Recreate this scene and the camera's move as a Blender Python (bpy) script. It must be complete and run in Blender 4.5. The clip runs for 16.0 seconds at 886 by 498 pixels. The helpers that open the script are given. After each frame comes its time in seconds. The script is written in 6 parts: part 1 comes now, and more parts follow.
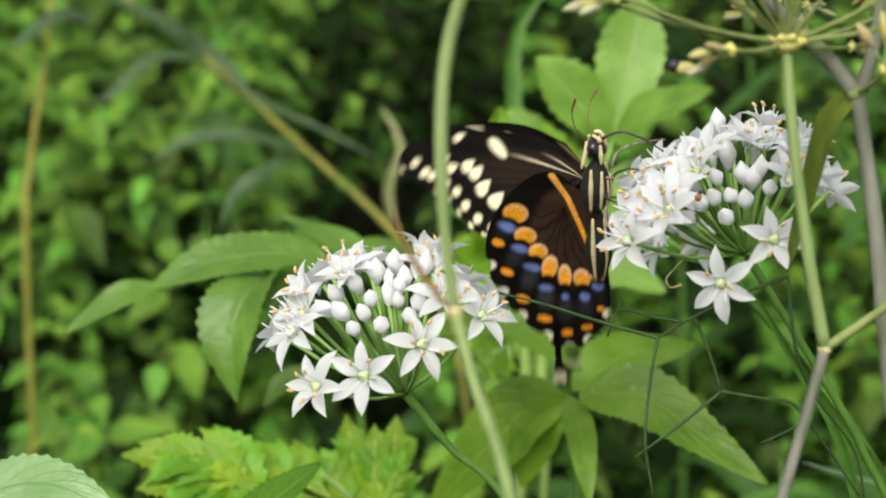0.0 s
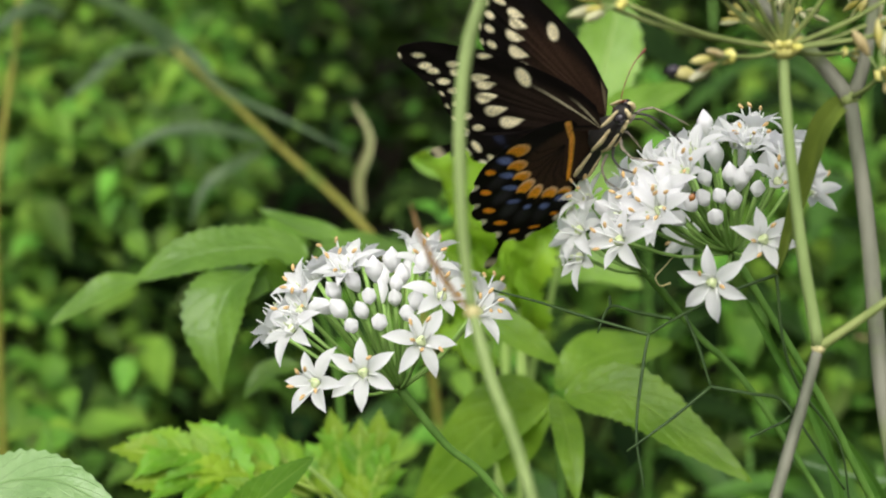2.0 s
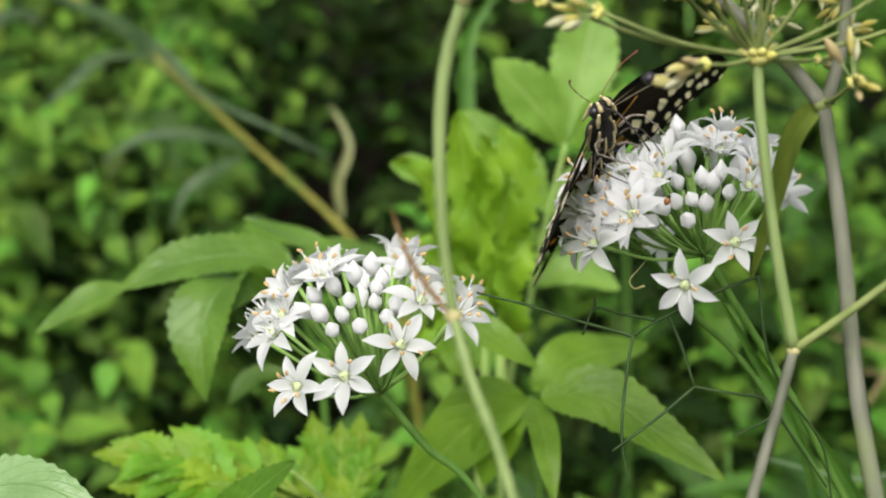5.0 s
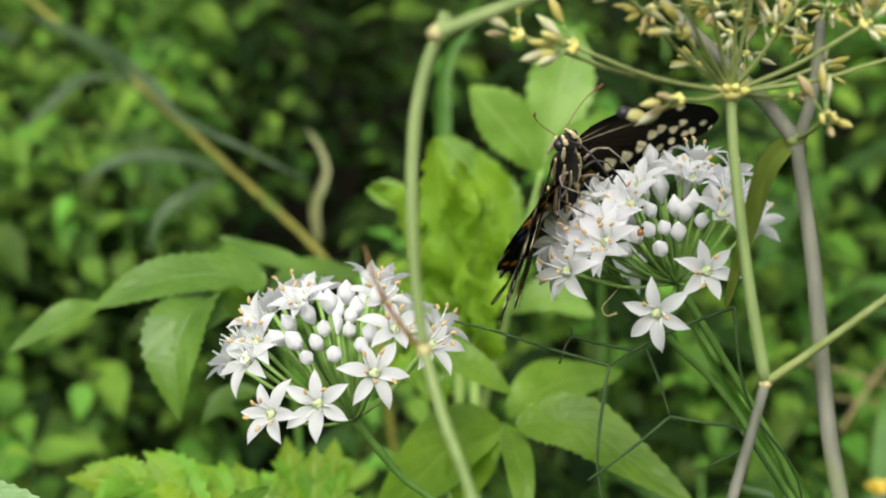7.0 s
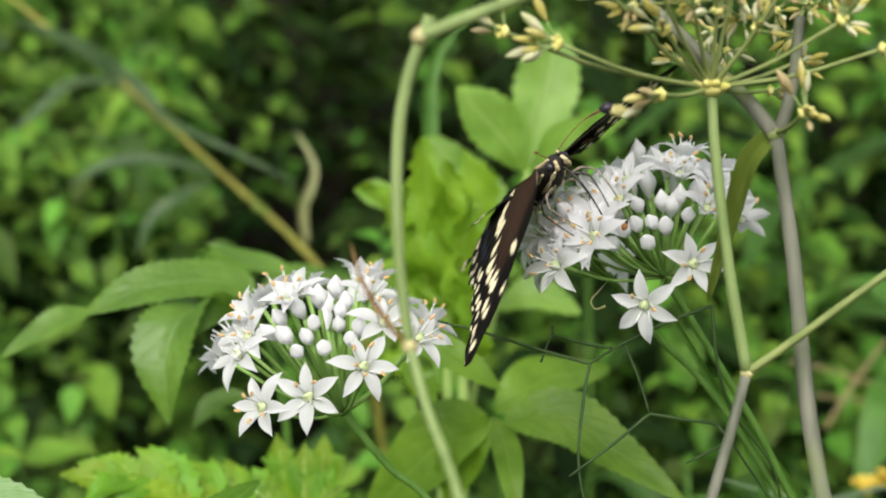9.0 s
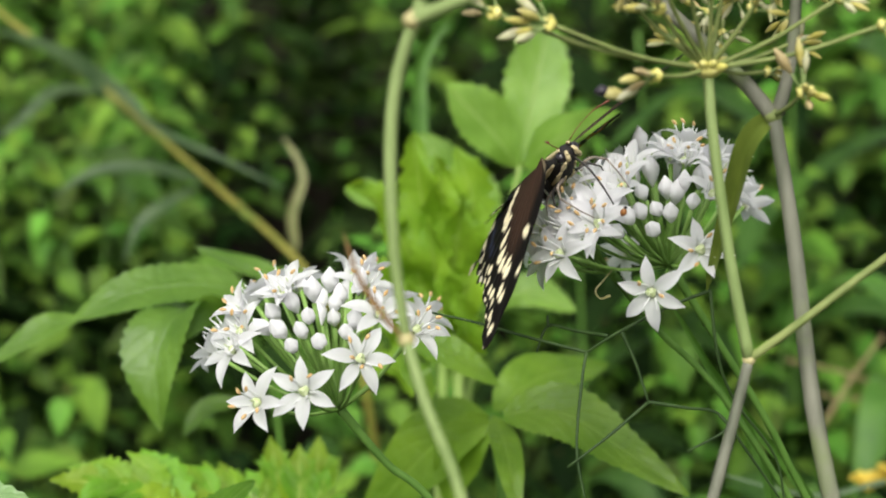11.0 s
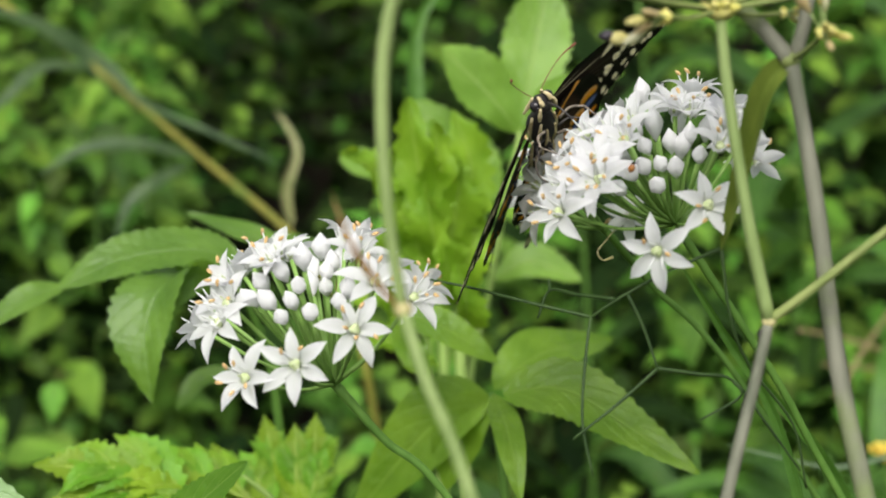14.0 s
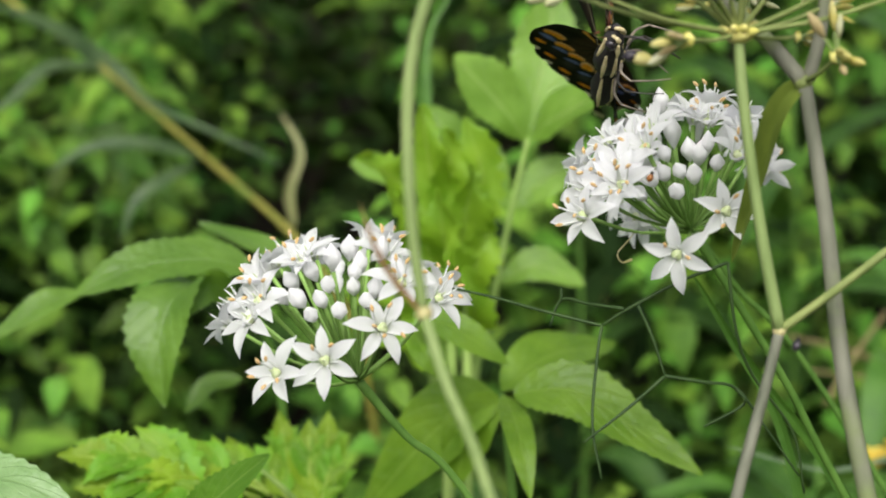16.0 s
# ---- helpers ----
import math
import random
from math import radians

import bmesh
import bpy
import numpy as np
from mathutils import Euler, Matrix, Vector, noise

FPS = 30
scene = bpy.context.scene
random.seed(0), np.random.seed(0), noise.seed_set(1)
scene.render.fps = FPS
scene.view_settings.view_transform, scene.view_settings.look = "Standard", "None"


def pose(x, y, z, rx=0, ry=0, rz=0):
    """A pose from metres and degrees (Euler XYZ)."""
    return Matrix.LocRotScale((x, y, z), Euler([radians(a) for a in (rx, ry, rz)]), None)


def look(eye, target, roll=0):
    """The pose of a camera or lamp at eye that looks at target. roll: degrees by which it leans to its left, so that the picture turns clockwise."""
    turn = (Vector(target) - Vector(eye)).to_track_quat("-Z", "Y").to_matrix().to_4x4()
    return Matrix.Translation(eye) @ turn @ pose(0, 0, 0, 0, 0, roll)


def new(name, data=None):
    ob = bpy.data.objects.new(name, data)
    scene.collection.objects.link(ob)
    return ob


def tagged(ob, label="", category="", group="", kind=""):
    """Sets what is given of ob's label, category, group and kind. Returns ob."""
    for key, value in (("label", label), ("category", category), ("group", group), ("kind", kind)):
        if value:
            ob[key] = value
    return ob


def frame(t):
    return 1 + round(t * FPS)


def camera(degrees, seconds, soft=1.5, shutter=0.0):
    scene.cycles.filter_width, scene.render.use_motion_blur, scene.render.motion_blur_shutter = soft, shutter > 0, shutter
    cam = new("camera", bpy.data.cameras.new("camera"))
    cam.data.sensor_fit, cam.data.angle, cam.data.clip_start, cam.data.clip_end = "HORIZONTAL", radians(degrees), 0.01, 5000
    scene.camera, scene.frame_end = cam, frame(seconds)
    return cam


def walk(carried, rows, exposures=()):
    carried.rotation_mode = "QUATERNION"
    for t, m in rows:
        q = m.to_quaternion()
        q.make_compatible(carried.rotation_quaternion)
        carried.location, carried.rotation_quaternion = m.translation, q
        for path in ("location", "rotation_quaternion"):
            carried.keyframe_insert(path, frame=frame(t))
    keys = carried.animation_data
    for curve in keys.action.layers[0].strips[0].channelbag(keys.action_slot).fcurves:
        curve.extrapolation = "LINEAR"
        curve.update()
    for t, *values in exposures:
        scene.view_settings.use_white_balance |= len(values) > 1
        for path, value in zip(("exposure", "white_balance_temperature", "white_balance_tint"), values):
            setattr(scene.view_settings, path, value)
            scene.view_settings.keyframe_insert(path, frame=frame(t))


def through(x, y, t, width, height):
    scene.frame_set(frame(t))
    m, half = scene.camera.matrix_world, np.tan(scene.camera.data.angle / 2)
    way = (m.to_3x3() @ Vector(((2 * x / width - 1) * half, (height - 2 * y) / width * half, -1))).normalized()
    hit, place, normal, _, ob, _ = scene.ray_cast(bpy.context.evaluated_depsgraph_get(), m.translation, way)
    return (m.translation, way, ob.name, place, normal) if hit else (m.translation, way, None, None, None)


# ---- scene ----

# ---------------------------------------------------------------- camera
cam = camera(28.0, 16.0, soft=2.0, shutter=0.5)
cam.data.dof.use_dof = True
cam.data.dof.focus_distance = 0.350
cam.data.dof.aperture_fstop = 16.5
walk(cam, [
    (0, pose(0.00773, 0.00300, 0.49793, 75.429, 0.421, 1.350)),
    (0.5, pose(0.00612, 0.00171, 0.49722, 75.357, 0.270, 0.898)),
    (1, pose(0.00315, 0.00061, 0.49872, 75.105, 0.078, 0.269)),
    (1.5, pose(0.00000, 0.00000, 0.50000, 75.000, -0.000, 0.000)),
    (2, pose(-0.00188, -0.00151, 0.50080, 75.094, -0.113, -0.288)),
    (2.5, pose(-0.00409, -0.00415, 0.50115, 75.119, -0.207, -0.488)),
    (3, pose(-0.00532, -0.00557, 0.50181, 75.178, -0.233, -0.643)),
    (3.5, pose(-0.00483, -0.00519, 0.50168, 75.127, -0.010, -0.704)),
    (4, pose(-0.00372, -0.00596, 0.50073, 75.129, 0.028, -0.819)),
    (6.5, pose(-0.00082, -0.00563, 0.50542, 75.569, -0.257, -1.432)),
    (7, pose(-0.00125, -0.00711, 0.50464, 75.806, -0.547, -1.604)),
    (7.5, pose(-0.00212, -0.00885, 0.50485, 75.904, -0.660, -1.780)),
    (8, pose(-0.00156, -0.00925, 0.50519, 75.882, -0.509, -1.866)),
    (8.5, pose(-0.00106, -0.01088, 0.50507, 75.897, -0.406, -1.932)),
    (9, pose(-0.00146, -0.01344, 0.50385, 76.024, -0.409, -2.049)),
    (11.5, pose(-0.00329, -0.00397, 0.49499, 76.557, 0.691, -2.809)),
    (12, pose(-0.00210, 0.00151, 0.49286, 76.464, 0.940, -2.817)),
    (12.5, pose(-0.00068, 0.00630, 0.49198, 76.430, 1.045, -2.808)),
    (13, pose(-0.00108, 0.00654, 0.48981, 76.403, 0.971, -2.939)),
    (13.5, pose(-0.00090, 0.00876, 0.48831, 76.218, 1.214, -3.052)),
    (14, pose(-0.00164, 0.01108, 0.48883, 75.963, 1.461, -2.919)),
    (14.5, pose(-0.00435, 0.00898, 0.48977, 75.928, 1.281, -3.054)),
    (15, pose(-0.00728, 0.00642, 0.48754, 76.047, 0.809, -3.146)),
    (15.5, pose(-0.00976, 0.00269, 0.48912, 76.129, 0.464, -3.279)),
    (16, pose(-0.01106, -0.00165, 0.49227, 76.051, 0.335, -3.363)),
])

# ---------------------------------------------------------------- sky and sun (bright overcast)
world = bpy.data.worlds.new("sky")
scene.world = world
world.use_nodes = True
wn = world.node_tree.nodes
sky = wn.new("ShaderNodeTexSky")
sky.sky_type = "NISHITA"
sky.sun_disc = False
sky.sun_elevation = radians(49)
sky.sun_rotation = radians(192)
sky.air_density = 1.6
sky.dust_density = 4.0
wn["Background"].inputs["Strength"].default_value = 0.10
veil = wn.new("ShaderNodeHueSaturation")
veil.inputs["Saturation"].default_value = 0.2
world.node_tree.links.new(sky.outputs["Color"], veil.inputs["Color"])
world.node_tree.links.new(veil.outputs["Color"], wn["Background"].inputs["Color"])
sun = new("sun", bpy.data.lights.new("sun", "SUN"))
sun.data.energy = 3.0
sun.data.angle = radians(48)
sun.data.color = (1.0, 0.97, 0.92)
sun.matrix_world = look((-0.45, -1.75, 2.75), (0.0, 0.35, 0.3))
scene.view_settings.exposure = 0.46


# ---------------------------------------------------------------- materials
def material(name):
    m = bpy.data.materials.new(name)
    m.use_nodes = True
    nt = m.node_tree
    return m, nt.nodes, nt.links, nt.nodes["Principled BSDF"]


def ramp(nodes, stops):
    r = nodes.new("ShaderNodeValToRGB")
    while len(r.color_ramp.elements) < len(stops):
        r.color_ramp.elements.new(0.5)
    for e, (p, c) in zip(r.color_ramp.elements, stops):
        e.position, e.color = p, (*c, 1)
    return r


def mixed(nodes, links, fac, a, b, mode="MIX"):
    x = nodes.new("ShaderNodeMix")
    x.data_type, x.blend_type = "RGBA", mode
    for s, v in ((0, fac), (6, a), (7, b)):
        if hasattr(v, "is_output"):
            links.new(v, x.inputs[s])
        else:
            x.inputs[s].default_value = v if s == 0 else (*v, 1)
    return x.outputs[2]


def noise_tex(nodes, links, scale, detail=3.0, vec=None):
    n = nodes.new("ShaderNodeTexNoise")
    n.inputs["Scale"].default_value, n.inputs["Detail"].default_value = scale, detail
    if vec is None:
        co = nodes.new("ShaderNodeTexCoord")
        vec = co.outputs["Object"]
    links.new(vec, n.inputs["Vector"])
    return n.outputs["Fac"]


def glow_through(m, nodes, links, bsdf, color, amount):
    """Light that shines through a thin leaf or petal."""
    t = nodes.new("ShaderNodeBsdfTranslucent")
    if hasattr(color, "is_output"):
        links.new(color, t.inputs["Color"])
    else:
        t.inputs["Color"].default_value = (*color, 1)
    mx = nodes.new("ShaderNodeMixShader")
    mx.inputs[0].default_value = amount
    links.new(bsdf.outputs[0], mx.inputs[1])
    links.new(t.outputs[0], mx.inputs[2])
    links.new(mx.outputs[0], nodes["Material Output"].inputs["Surface"])


def leaf_material(name, dark, light, vein=(0.16, 0.26, 0.06), through=(0.16, 0.34, 0.03), amount=0.38, rough=0.45, veins=7.0, spread=(0.85, 1.2), spots=True, shine=0.3):
    m, n, l, b = material(name)
    uv = n.new("ShaderNodeUVMap")
    sep = n.new("ShaderNodeSeparateXYZ")
    l.new(uv.outputs[0], sep.inputs[0])
    mottled = noise_tex(n, l, 85.0, 7.0)
    base = ramp(n, [(0.34, dark), (0.66, light)])
    l.new(mottled, base.inputs[0])
    col = base.outputs[0]
    if spread:
        g = n.new("ShaderNodeNewGeometry")
        hue = n.new("ShaderNodeHueSaturation")
        v = n.new("ShaderNodeMapRange")
        v.inputs["To Min"].default_value, v.inputs["To Max"].default_value = spread
        l.new(g.outputs["Random Per Island"], v.inputs[0])
        l.new(v.outputs[0], hue.inputs["Value"])
        h = n.new("ShaderNodeMapRange")
        h.inputs["To Min"].default_value, h.inputs["To Max"].default_value = 0.475, 0.52
        w = n.new("ShaderNodeTexWhiteNoise")
        w.noise_dimensions = "1D"
        l.new(g.outputs["Random Per Island"], w.inputs["W"])
        l.new(w.outputs["Value"], h.inputs[0])
        l.new(h.outputs[0], hue.inputs["Hue"])
        l.new(col, hue.inputs["Color"])
        col = hue.outputs[0]
    # midrib and side veins in the leaf's own coordinates (u across -1..1, v along 0..1)
    a = n.new("ShaderNodeMath"); a.operation = "ABSOLUTE"
    l.new(sep.outputs["X"], a.inputs[0])
    rib = n.new("ShaderNodeMapRange")
    rib.inputs["From Min"].default_value, rib.inputs["From Max"].default_value = 0.015, 0.07
    rib.inputs["To Min"].default_value, rib.inputs["To Max"].default_value = 0.6, 0.0
    l.new(a.outputs[0], rib.inputs[0])
    s1 = n.new("ShaderNodeMath"); s1.operation = "MULTIPLY_ADD"
    s1.inputs[1].default_value = -0.35
    l.new(a.outputs[0], s1.inputs[0]); l.new(sep.outputs["Y"], s1.inputs[2])
    s2 = n.new("ShaderNodeMath"); s2.operation = "MULTIPLY"; s2.inputs[1].default_value = veins
    l.new(s1.outputs[0], s2.inputs[0])
    s3 = n.new("ShaderNodeMath"); s3.operation = "FRACT"
    l.new(s2.outputs[0], s3.inputs[0])
    side = n.new("ShaderNodeMapRange")
    side.inputs["From Min"].default_value, side.inputs["From Max"].default_value = 0.0, 0.13
    side.inputs["To Min"].default_value, side.inputs["To Max"].default_value = 0.3, 0.0
    l.new(s3.outputs[0], side.inputs[0])
    mx = n.new("ShaderNodeMath"); mx.operation = "MAXIMUM"
    l.new(rib.outputs[0], mx.inputs[0]); l.new(side.outputs[0], mx.inputs[1])
    col = mixed(n, l, mx.outputs[0], col, vein)
    if spots:
        sp = ramp(n, [(0.70, (0, 0, 0)), (0.78, (1, 1, 1))])
        l.new(noise_tex(n, l, 210.0, 2.0), sp.inputs[0])
        col = mixed(n, l, sp.outputs[0], col, (0.13, 0.10, 0.03))
    l.new(col, b.inputs["Base Color"])
    b.inputs["Roughness"].default_value = rough
    b.inputs["Specular IOR Level"].default_value = shine
    bump = n.new("ShaderNodeBump")
    bump.inputs["Strength"].default_value, bump.inputs["Distance"].default_value = 0.5, 0.0012
    bl = n.new("ShaderNodeMath"); bl.operation = "SUBTRACT"
    l.new(noise_tex(n, l, 420.0, 2.0), bl.inputs[0]); l.new(mx.outputs[0], bl.inputs[1])
    l.new(bl.outputs[0], bump.inputs["Height"]); l.new(bump.outputs[0], b.inputs["Normal"])
    glow_through(m, n, l, b, mixed(n, l, 0.5, col, through), amount)
    return m


def stem_material(name, dark, light, rough=0.6, streak=260.0, blotch=None):
    m, n, l, b = material(name)
    co = n.new("ShaderNodeTexCoord")
    mp = n.new("ShaderNodeMapping")
    mp.inputs["Scale"].default_value = (1.0, 1.0, 0.12)
    l.new(co.outputs["Object"], mp.inputs[0])
    r = ramp(n, [(0.3, dark), (0.7, light)])
    l.new(noise_tex(n, l, streak, 3.0, mp.outputs[0]), r.inputs[0])
    col = r.outputs[0]
    if blotch:
        k = ramp(n, [(0.52, (0, 0, 0)), (0.66, (1, 1, 1))])
        l.new(noise_tex(n, l, 60.0, 4.0), k.inputs[0])
        col = mixed(n, l, k.outputs[0], col, blotch)
    l.new(col, b.inputs["Base Color"])
    b.inputs["Roughness"].default_value = rough
    b.inputs["Specular IOR Level"].default_value = 0.25
    bump = n.new("ShaderNodeBump")
    bump.inputs["Strength"].default_value, bump.inputs["Distance"].default_value = 0.3, 0.0003
    l.new(noise_tex(n, l, streak * 2, 2.0, mp.outputs[0]), bump.inputs["Height"])
    l.new(bump.outputs[0], b.inputs["Normal"])
    return m


def plain_material(name, a, c, scale=400.0, rough=0.5, through=None, amount=0.0, bump_d=0.0002, shine=0.5):
    m, n, l, b = material(name)
    r = ramp(n, [(0.35, a), (0.65, c)])
    fac = noise_tex(n, l, scale, 3.0)
    l.new(fac, r.inputs[0])
    l.new(r.outputs[0], b.inputs["Base Color"])
    b.inputs["Roughness"].default_value = rough
    b.inputs["Specular IOR Level"].default_value = shine
    bump = n.new("ShaderNodeBump")
    bump.inputs["Strength"].default_value, bump.inputs["Distance"].default_value = 0.3, bump_d
    l.new(fac, bump.inputs["Height"]); l.new(bump.outputs[0], b.inputs["Normal"])
    if through:
        glow_through(m, n, l, b, through, amount)
    return m


def petal_material():
    m, n, l, b = material("white_petal")
    uv = n.new("ShaderNodeUVMap")
    sep = n.new("ShaderNodeSeparateXYZ")
    l.new(uv.outputs[0], sep.inputs[0])
    r = ramp(n, [(0.0, (0.64, 0.72, 0.46)), (0.16, (0.86, 0.86, 0.86)), (1.0, (0.87, 0.86, 0.89))])
    l.new(sep.outputs["Y"], r.inputs[0])
    a = n.new("ShaderNodeMath"); a.operation = "ABSOLUTE"
    l.new(sep.outputs["X"], a.inputs[0])
    rib = n.new("ShaderNodeMapRange")
    rib.inputs["From Min"].default_value, rib.inputs["From Max"].default_value = 0.0, 0.12
    rib.inputs["To Min"].default_value, rib.inputs["To Max"].default_value = 0.35, 0.0
    l.new(a.outputs[0], rib.inputs[0])
    col = mixed(n, l, rib.outputs[0], r.outputs[0], (0.66, 0.72, 0.60))
    l.new(col, b.inputs["Base Color"])
    b.inputs["Roughness"].default_value = 0.55
    wv = n.new("ShaderNodeTexWave")
    wv.inputs["Scale"].default_value, wv.inputs["Distortion"].default_value = 2.2, 1.0
    l.new(uv.outputs[0], wv.inputs["Vector"])
    bump = n.new("ShaderNodeBump")
    bump.inputs["Strength"].default_value, bump.inputs["Distance"].default_value = 0.25, 0.0003
    l.new(wv.outputs["Fac"], bump.inputs["Height"]); l.new(bump.outputs[0], b.inputs["Normal"])
    glow_through(m, n, l, b, (0.90, 0.90, 0.93), 0.55)
    return m


LEAF = leaf_material("broad_leaf", (0.0704, 0.167, 0.0108), (0.124, 0.257, 0.0225), vein=(0.26, 0.42, 0.09), rough=0.4, shine=0.25)
FRESH = leaf_material("fresh_leaf", (0.112, 0.222, 0.013), (0.20, 0.342, 0.028), vein=(0.24, 0.38, 0.06), through=(0.26, 0.44, 0.01), rough=0.36, shine=0.4, spots=False)
SHEEN = leaf_material("soft_sheen_leaf", (0.092, 0.192, 0.018), (0.158, 0.288, 0.036), vein=(0.16, 0.29, 0.06), through=(0.26, 0.44, 0.01), rough=0.42, shine=0.55, spots=False)
SPOON_LEAF = leaf_material("spoon_leaf", (0.145, 0.275, 0.030), (0.235, 0.40, 0.062), vein=(0.36, 0.50, 0.16), through=(0.30, 0.48, 0.02), rough=0.42, shine=0.4, veins=5.0, spots=False)
PALE_LEAF = leaf_material("pale_leaf", (0.17, 0.29, 0.10), (0.29, 0.42, 0.19), vein=(0.15, 0.27, 0.08), through=(0.24, 0.42, 0.05), rough=0.36, shine=0.5, amount=0.2)
LIME_BRIGHT = leaf_material("bright_lime_leaf", (0.155, 0.31, 0.018), (0.28, 0.46, 0.030), vein=(0.42, 0.56, 0.12), through=(0.48, 0.66, 0.03), amount=0.48, spots=False)
# near-black tone: the shade inside the foliage is put into this leaf colour
LEAF_SHADE_DARK = leaf_material("shade_dark_leaf", (0.007, 0.018, 0.0035), (0.017, 0.040, 0.007), vein=(0.02, 0.05, 0.01), amount=0.05, spread=(0.3, 1.5), shine=0.06, rough=0.7)
WEED = leaf_material("weed_leaf", (0.0298, 0.0832, 0.0108), (0.0629, 0.144, 0.0216), vein=(0.12, 0.22, 0.06), amount=0.25, rough=0.45, shine=0.25, spread=(0.5, 1.4))
LIME = leaf_material("lime_leaf", (0.125, 0.27, 0.014), (0.19, 0.37, 0.024), vein=(0.42, 0.55, 0.12), through=(0.45, 0.62, 0.03), amount=0.4, spots=False)
COVER = leaf_material("ground_cover_leaf", (0.047, 0.120, 0.012), (0.111, 0.230, 0.026), vein=(0.11, 0.22, 0.045), veins=5.0, rough=0.5, spread=(0.35, 1.8), shine=0.14, amount=0.2)
STRAP = leaf_material("strap_leaf", (0.0504, 0.13, 0.0144), (0.0864, 0.194, 0.0252), veins=0.6, vein=(0.1, 0.22, 0.06), amount=0.2, spots=False)
GREY_BLADE = leaf_material("grey_blade", (0.028, 0.062, 0.018), (0.062, 0.105, 0.036), veins=0.5, vein=(0.14, 0.18, 0.1), amount=0.15)
DRY_BLADE = leaf_material("pale_blade", (0.10, 0.16, 0.08), (0.18, 0.25, 0.14), veins=0.5, vein=(0.2, 0.26, 0.15), amount=0.15)
DRY = leaf_material("dry_leaf", (0.24, 0.27, 0.10), (0.42, 0.42, 0.2), veins=3.0, vein=(0.4, 0.33, 0.2), through=(0.4, 0.25, 0.1), amount=0.2)
BROWN_LEAF = leaf_material("brown_sheath", (0.22, 0.12, 0.05), (0.36, 0.22, 0.10), veins=2.0, vein=(0.3, 0.18, 0.08), through=(0.4, 0.2, 0.05), amount=0.25)
GREEN_STEM = stem_material("green_stem", (0.055, 0.135, 0.018), (0.105, 0.215, 0.036))
PALE_STEM = stem_material("pale_green_stem", (0.155, 0.22, 0.07), (0.24, 0.315, 0.115))
LIME_STEM = stem_material("lime_stem", (0.2, 0.32, 0.07), (0.3, 0.42, 0.12))
PEDICEL = stem_material("pedicel_green", (0.17, 0.31, 0.06), (0.27, 0.43, 0.12))
GREY_STEM = stem_material("grey_stem", (0.10, 0.11, 0.075), (0.21, 0.21, 0.16), blotch=(0.17, 0.21, 0.09))
OLIVE_STEM = stem_material("olive_stem", (0.155, 0.20, 0.06), (0.25, 0.295, 0.10))
THREAD = stem_material("thread_leaf", (0.018, 0.042, 0.010), (0.04, 0.075, 0.02))
CANE = stem_material("brown_cane", (0.17, 0.17, 0.025), (0.27, 0.26, 0.05), blotch=(0.13, 0.19, 0.03))
CANE_DRY = stem_material("dry_stalk", (0.15, 0.12, 0.05), (0.24, 0.2, 0.09))
OLIVE = stem_material("olive_sheath", (0.09, 0.135, 0.018), (0.15, 0.205, 0.03))
NODE = plain_material("yellow_node", (0.48, 0.45, 0.09), (0.70, 0.64, 0.24), 700, 0.65)
TAN_NODE = plain_material("tan_node", (0.36, 0.32, 0.13), (0.5, 0.45, 0.22), 500)
SEED = plain_material("pale_seed", (0.48, 0.50, 0.24), (0.70, 0.68, 0.46), 260, 0.6, (0.6, 0.62, 0.3), 0.25)
SEED_TAN = plain_material("tan_seed", (0.42, 0.32, 0.14), (0.56, 0.47, 0.26), 260, 0.6, (0.6, 0.5, 0.2), 0.2)
SEED_YELLOW = plain_material("yellow_seed", (0.5, 0.44, 0.08), (0.64, 0.58, 0.24), 260, 0.6, (0.6, 0.6, 0.2), 0.25)
PETAL = petal_material()
BUD = plain_material("white_bud", (0.82, 0.82, 0.82), (0.88, 0.87, 0.88), 350, 0.5, (0.9, 0.9, 0.91), 0.4)
OVARY = plain_material("green_ovary", (0.42, 0.5, 0.24), (0.58, 0.63, 0.4), 900, 0.4)
ANTHER = plain_material("tan_anther", (0.5, 0.31, 0.12), (0.64, 0.46, 0.22), 1500, 0.8)
FILAMENT = plain_material("white_filament", (0.78, 0.8, 0.78), (0.85, 0.86, 0.84), 500, 0.5, (0.8, 0.8, 0.8), 0.3)
# soil toned almost black; the shade beneath the plants is in its colour
SHADED_SOIL = plain_material("soil", (0.004, 0.0035, 0.002), (0.014, 0.010, 0.006), 45, 0.95, bump_d=0.01, shine=0.03)
YELLOW_PETAL = plain_material("yellow_petal", (0.5, 0.36, 0.03), (0.72, 0.55, 0.08), 300, 0.6, (0.8, 0.6, 0.05), 0.3)
BLACK_BODY = plain_material("black_scales", (0.006, 0.005, 0.0045), (0.013, 0.010, 0.008), 900, 0.8)
CREAM = plain_material("cream_scales", (0.52, 0.42, 0.22), (0.68, 0.58, 0.34), 900, 0.8)
EYE = plain_material("eye_black", (0.012, 0.01, 0.012), (0.03, 0.025, 0.03), 1200, 0.2)
LEG = plain_material("leg_grey", (0.12, 0.10, 0.08), (0.28, 0.23, 0.18), 700, 0.6)
LEG_BLACK = plain_material("leg_black", (0.012, 0.01, 0.01), (0.03, 0.024, 0.02), 700, 0.5)
ANTENNA = plain_material("antenna_brown", (0.10, 0.025, 0.012), (0.2, 0.05, 0.02), 700, 0.5)
BUG = plain_material("beetle_shell", (0.22, 0.07, 0.012), (0.32, 0.13, 0.03), 900, 0.3)
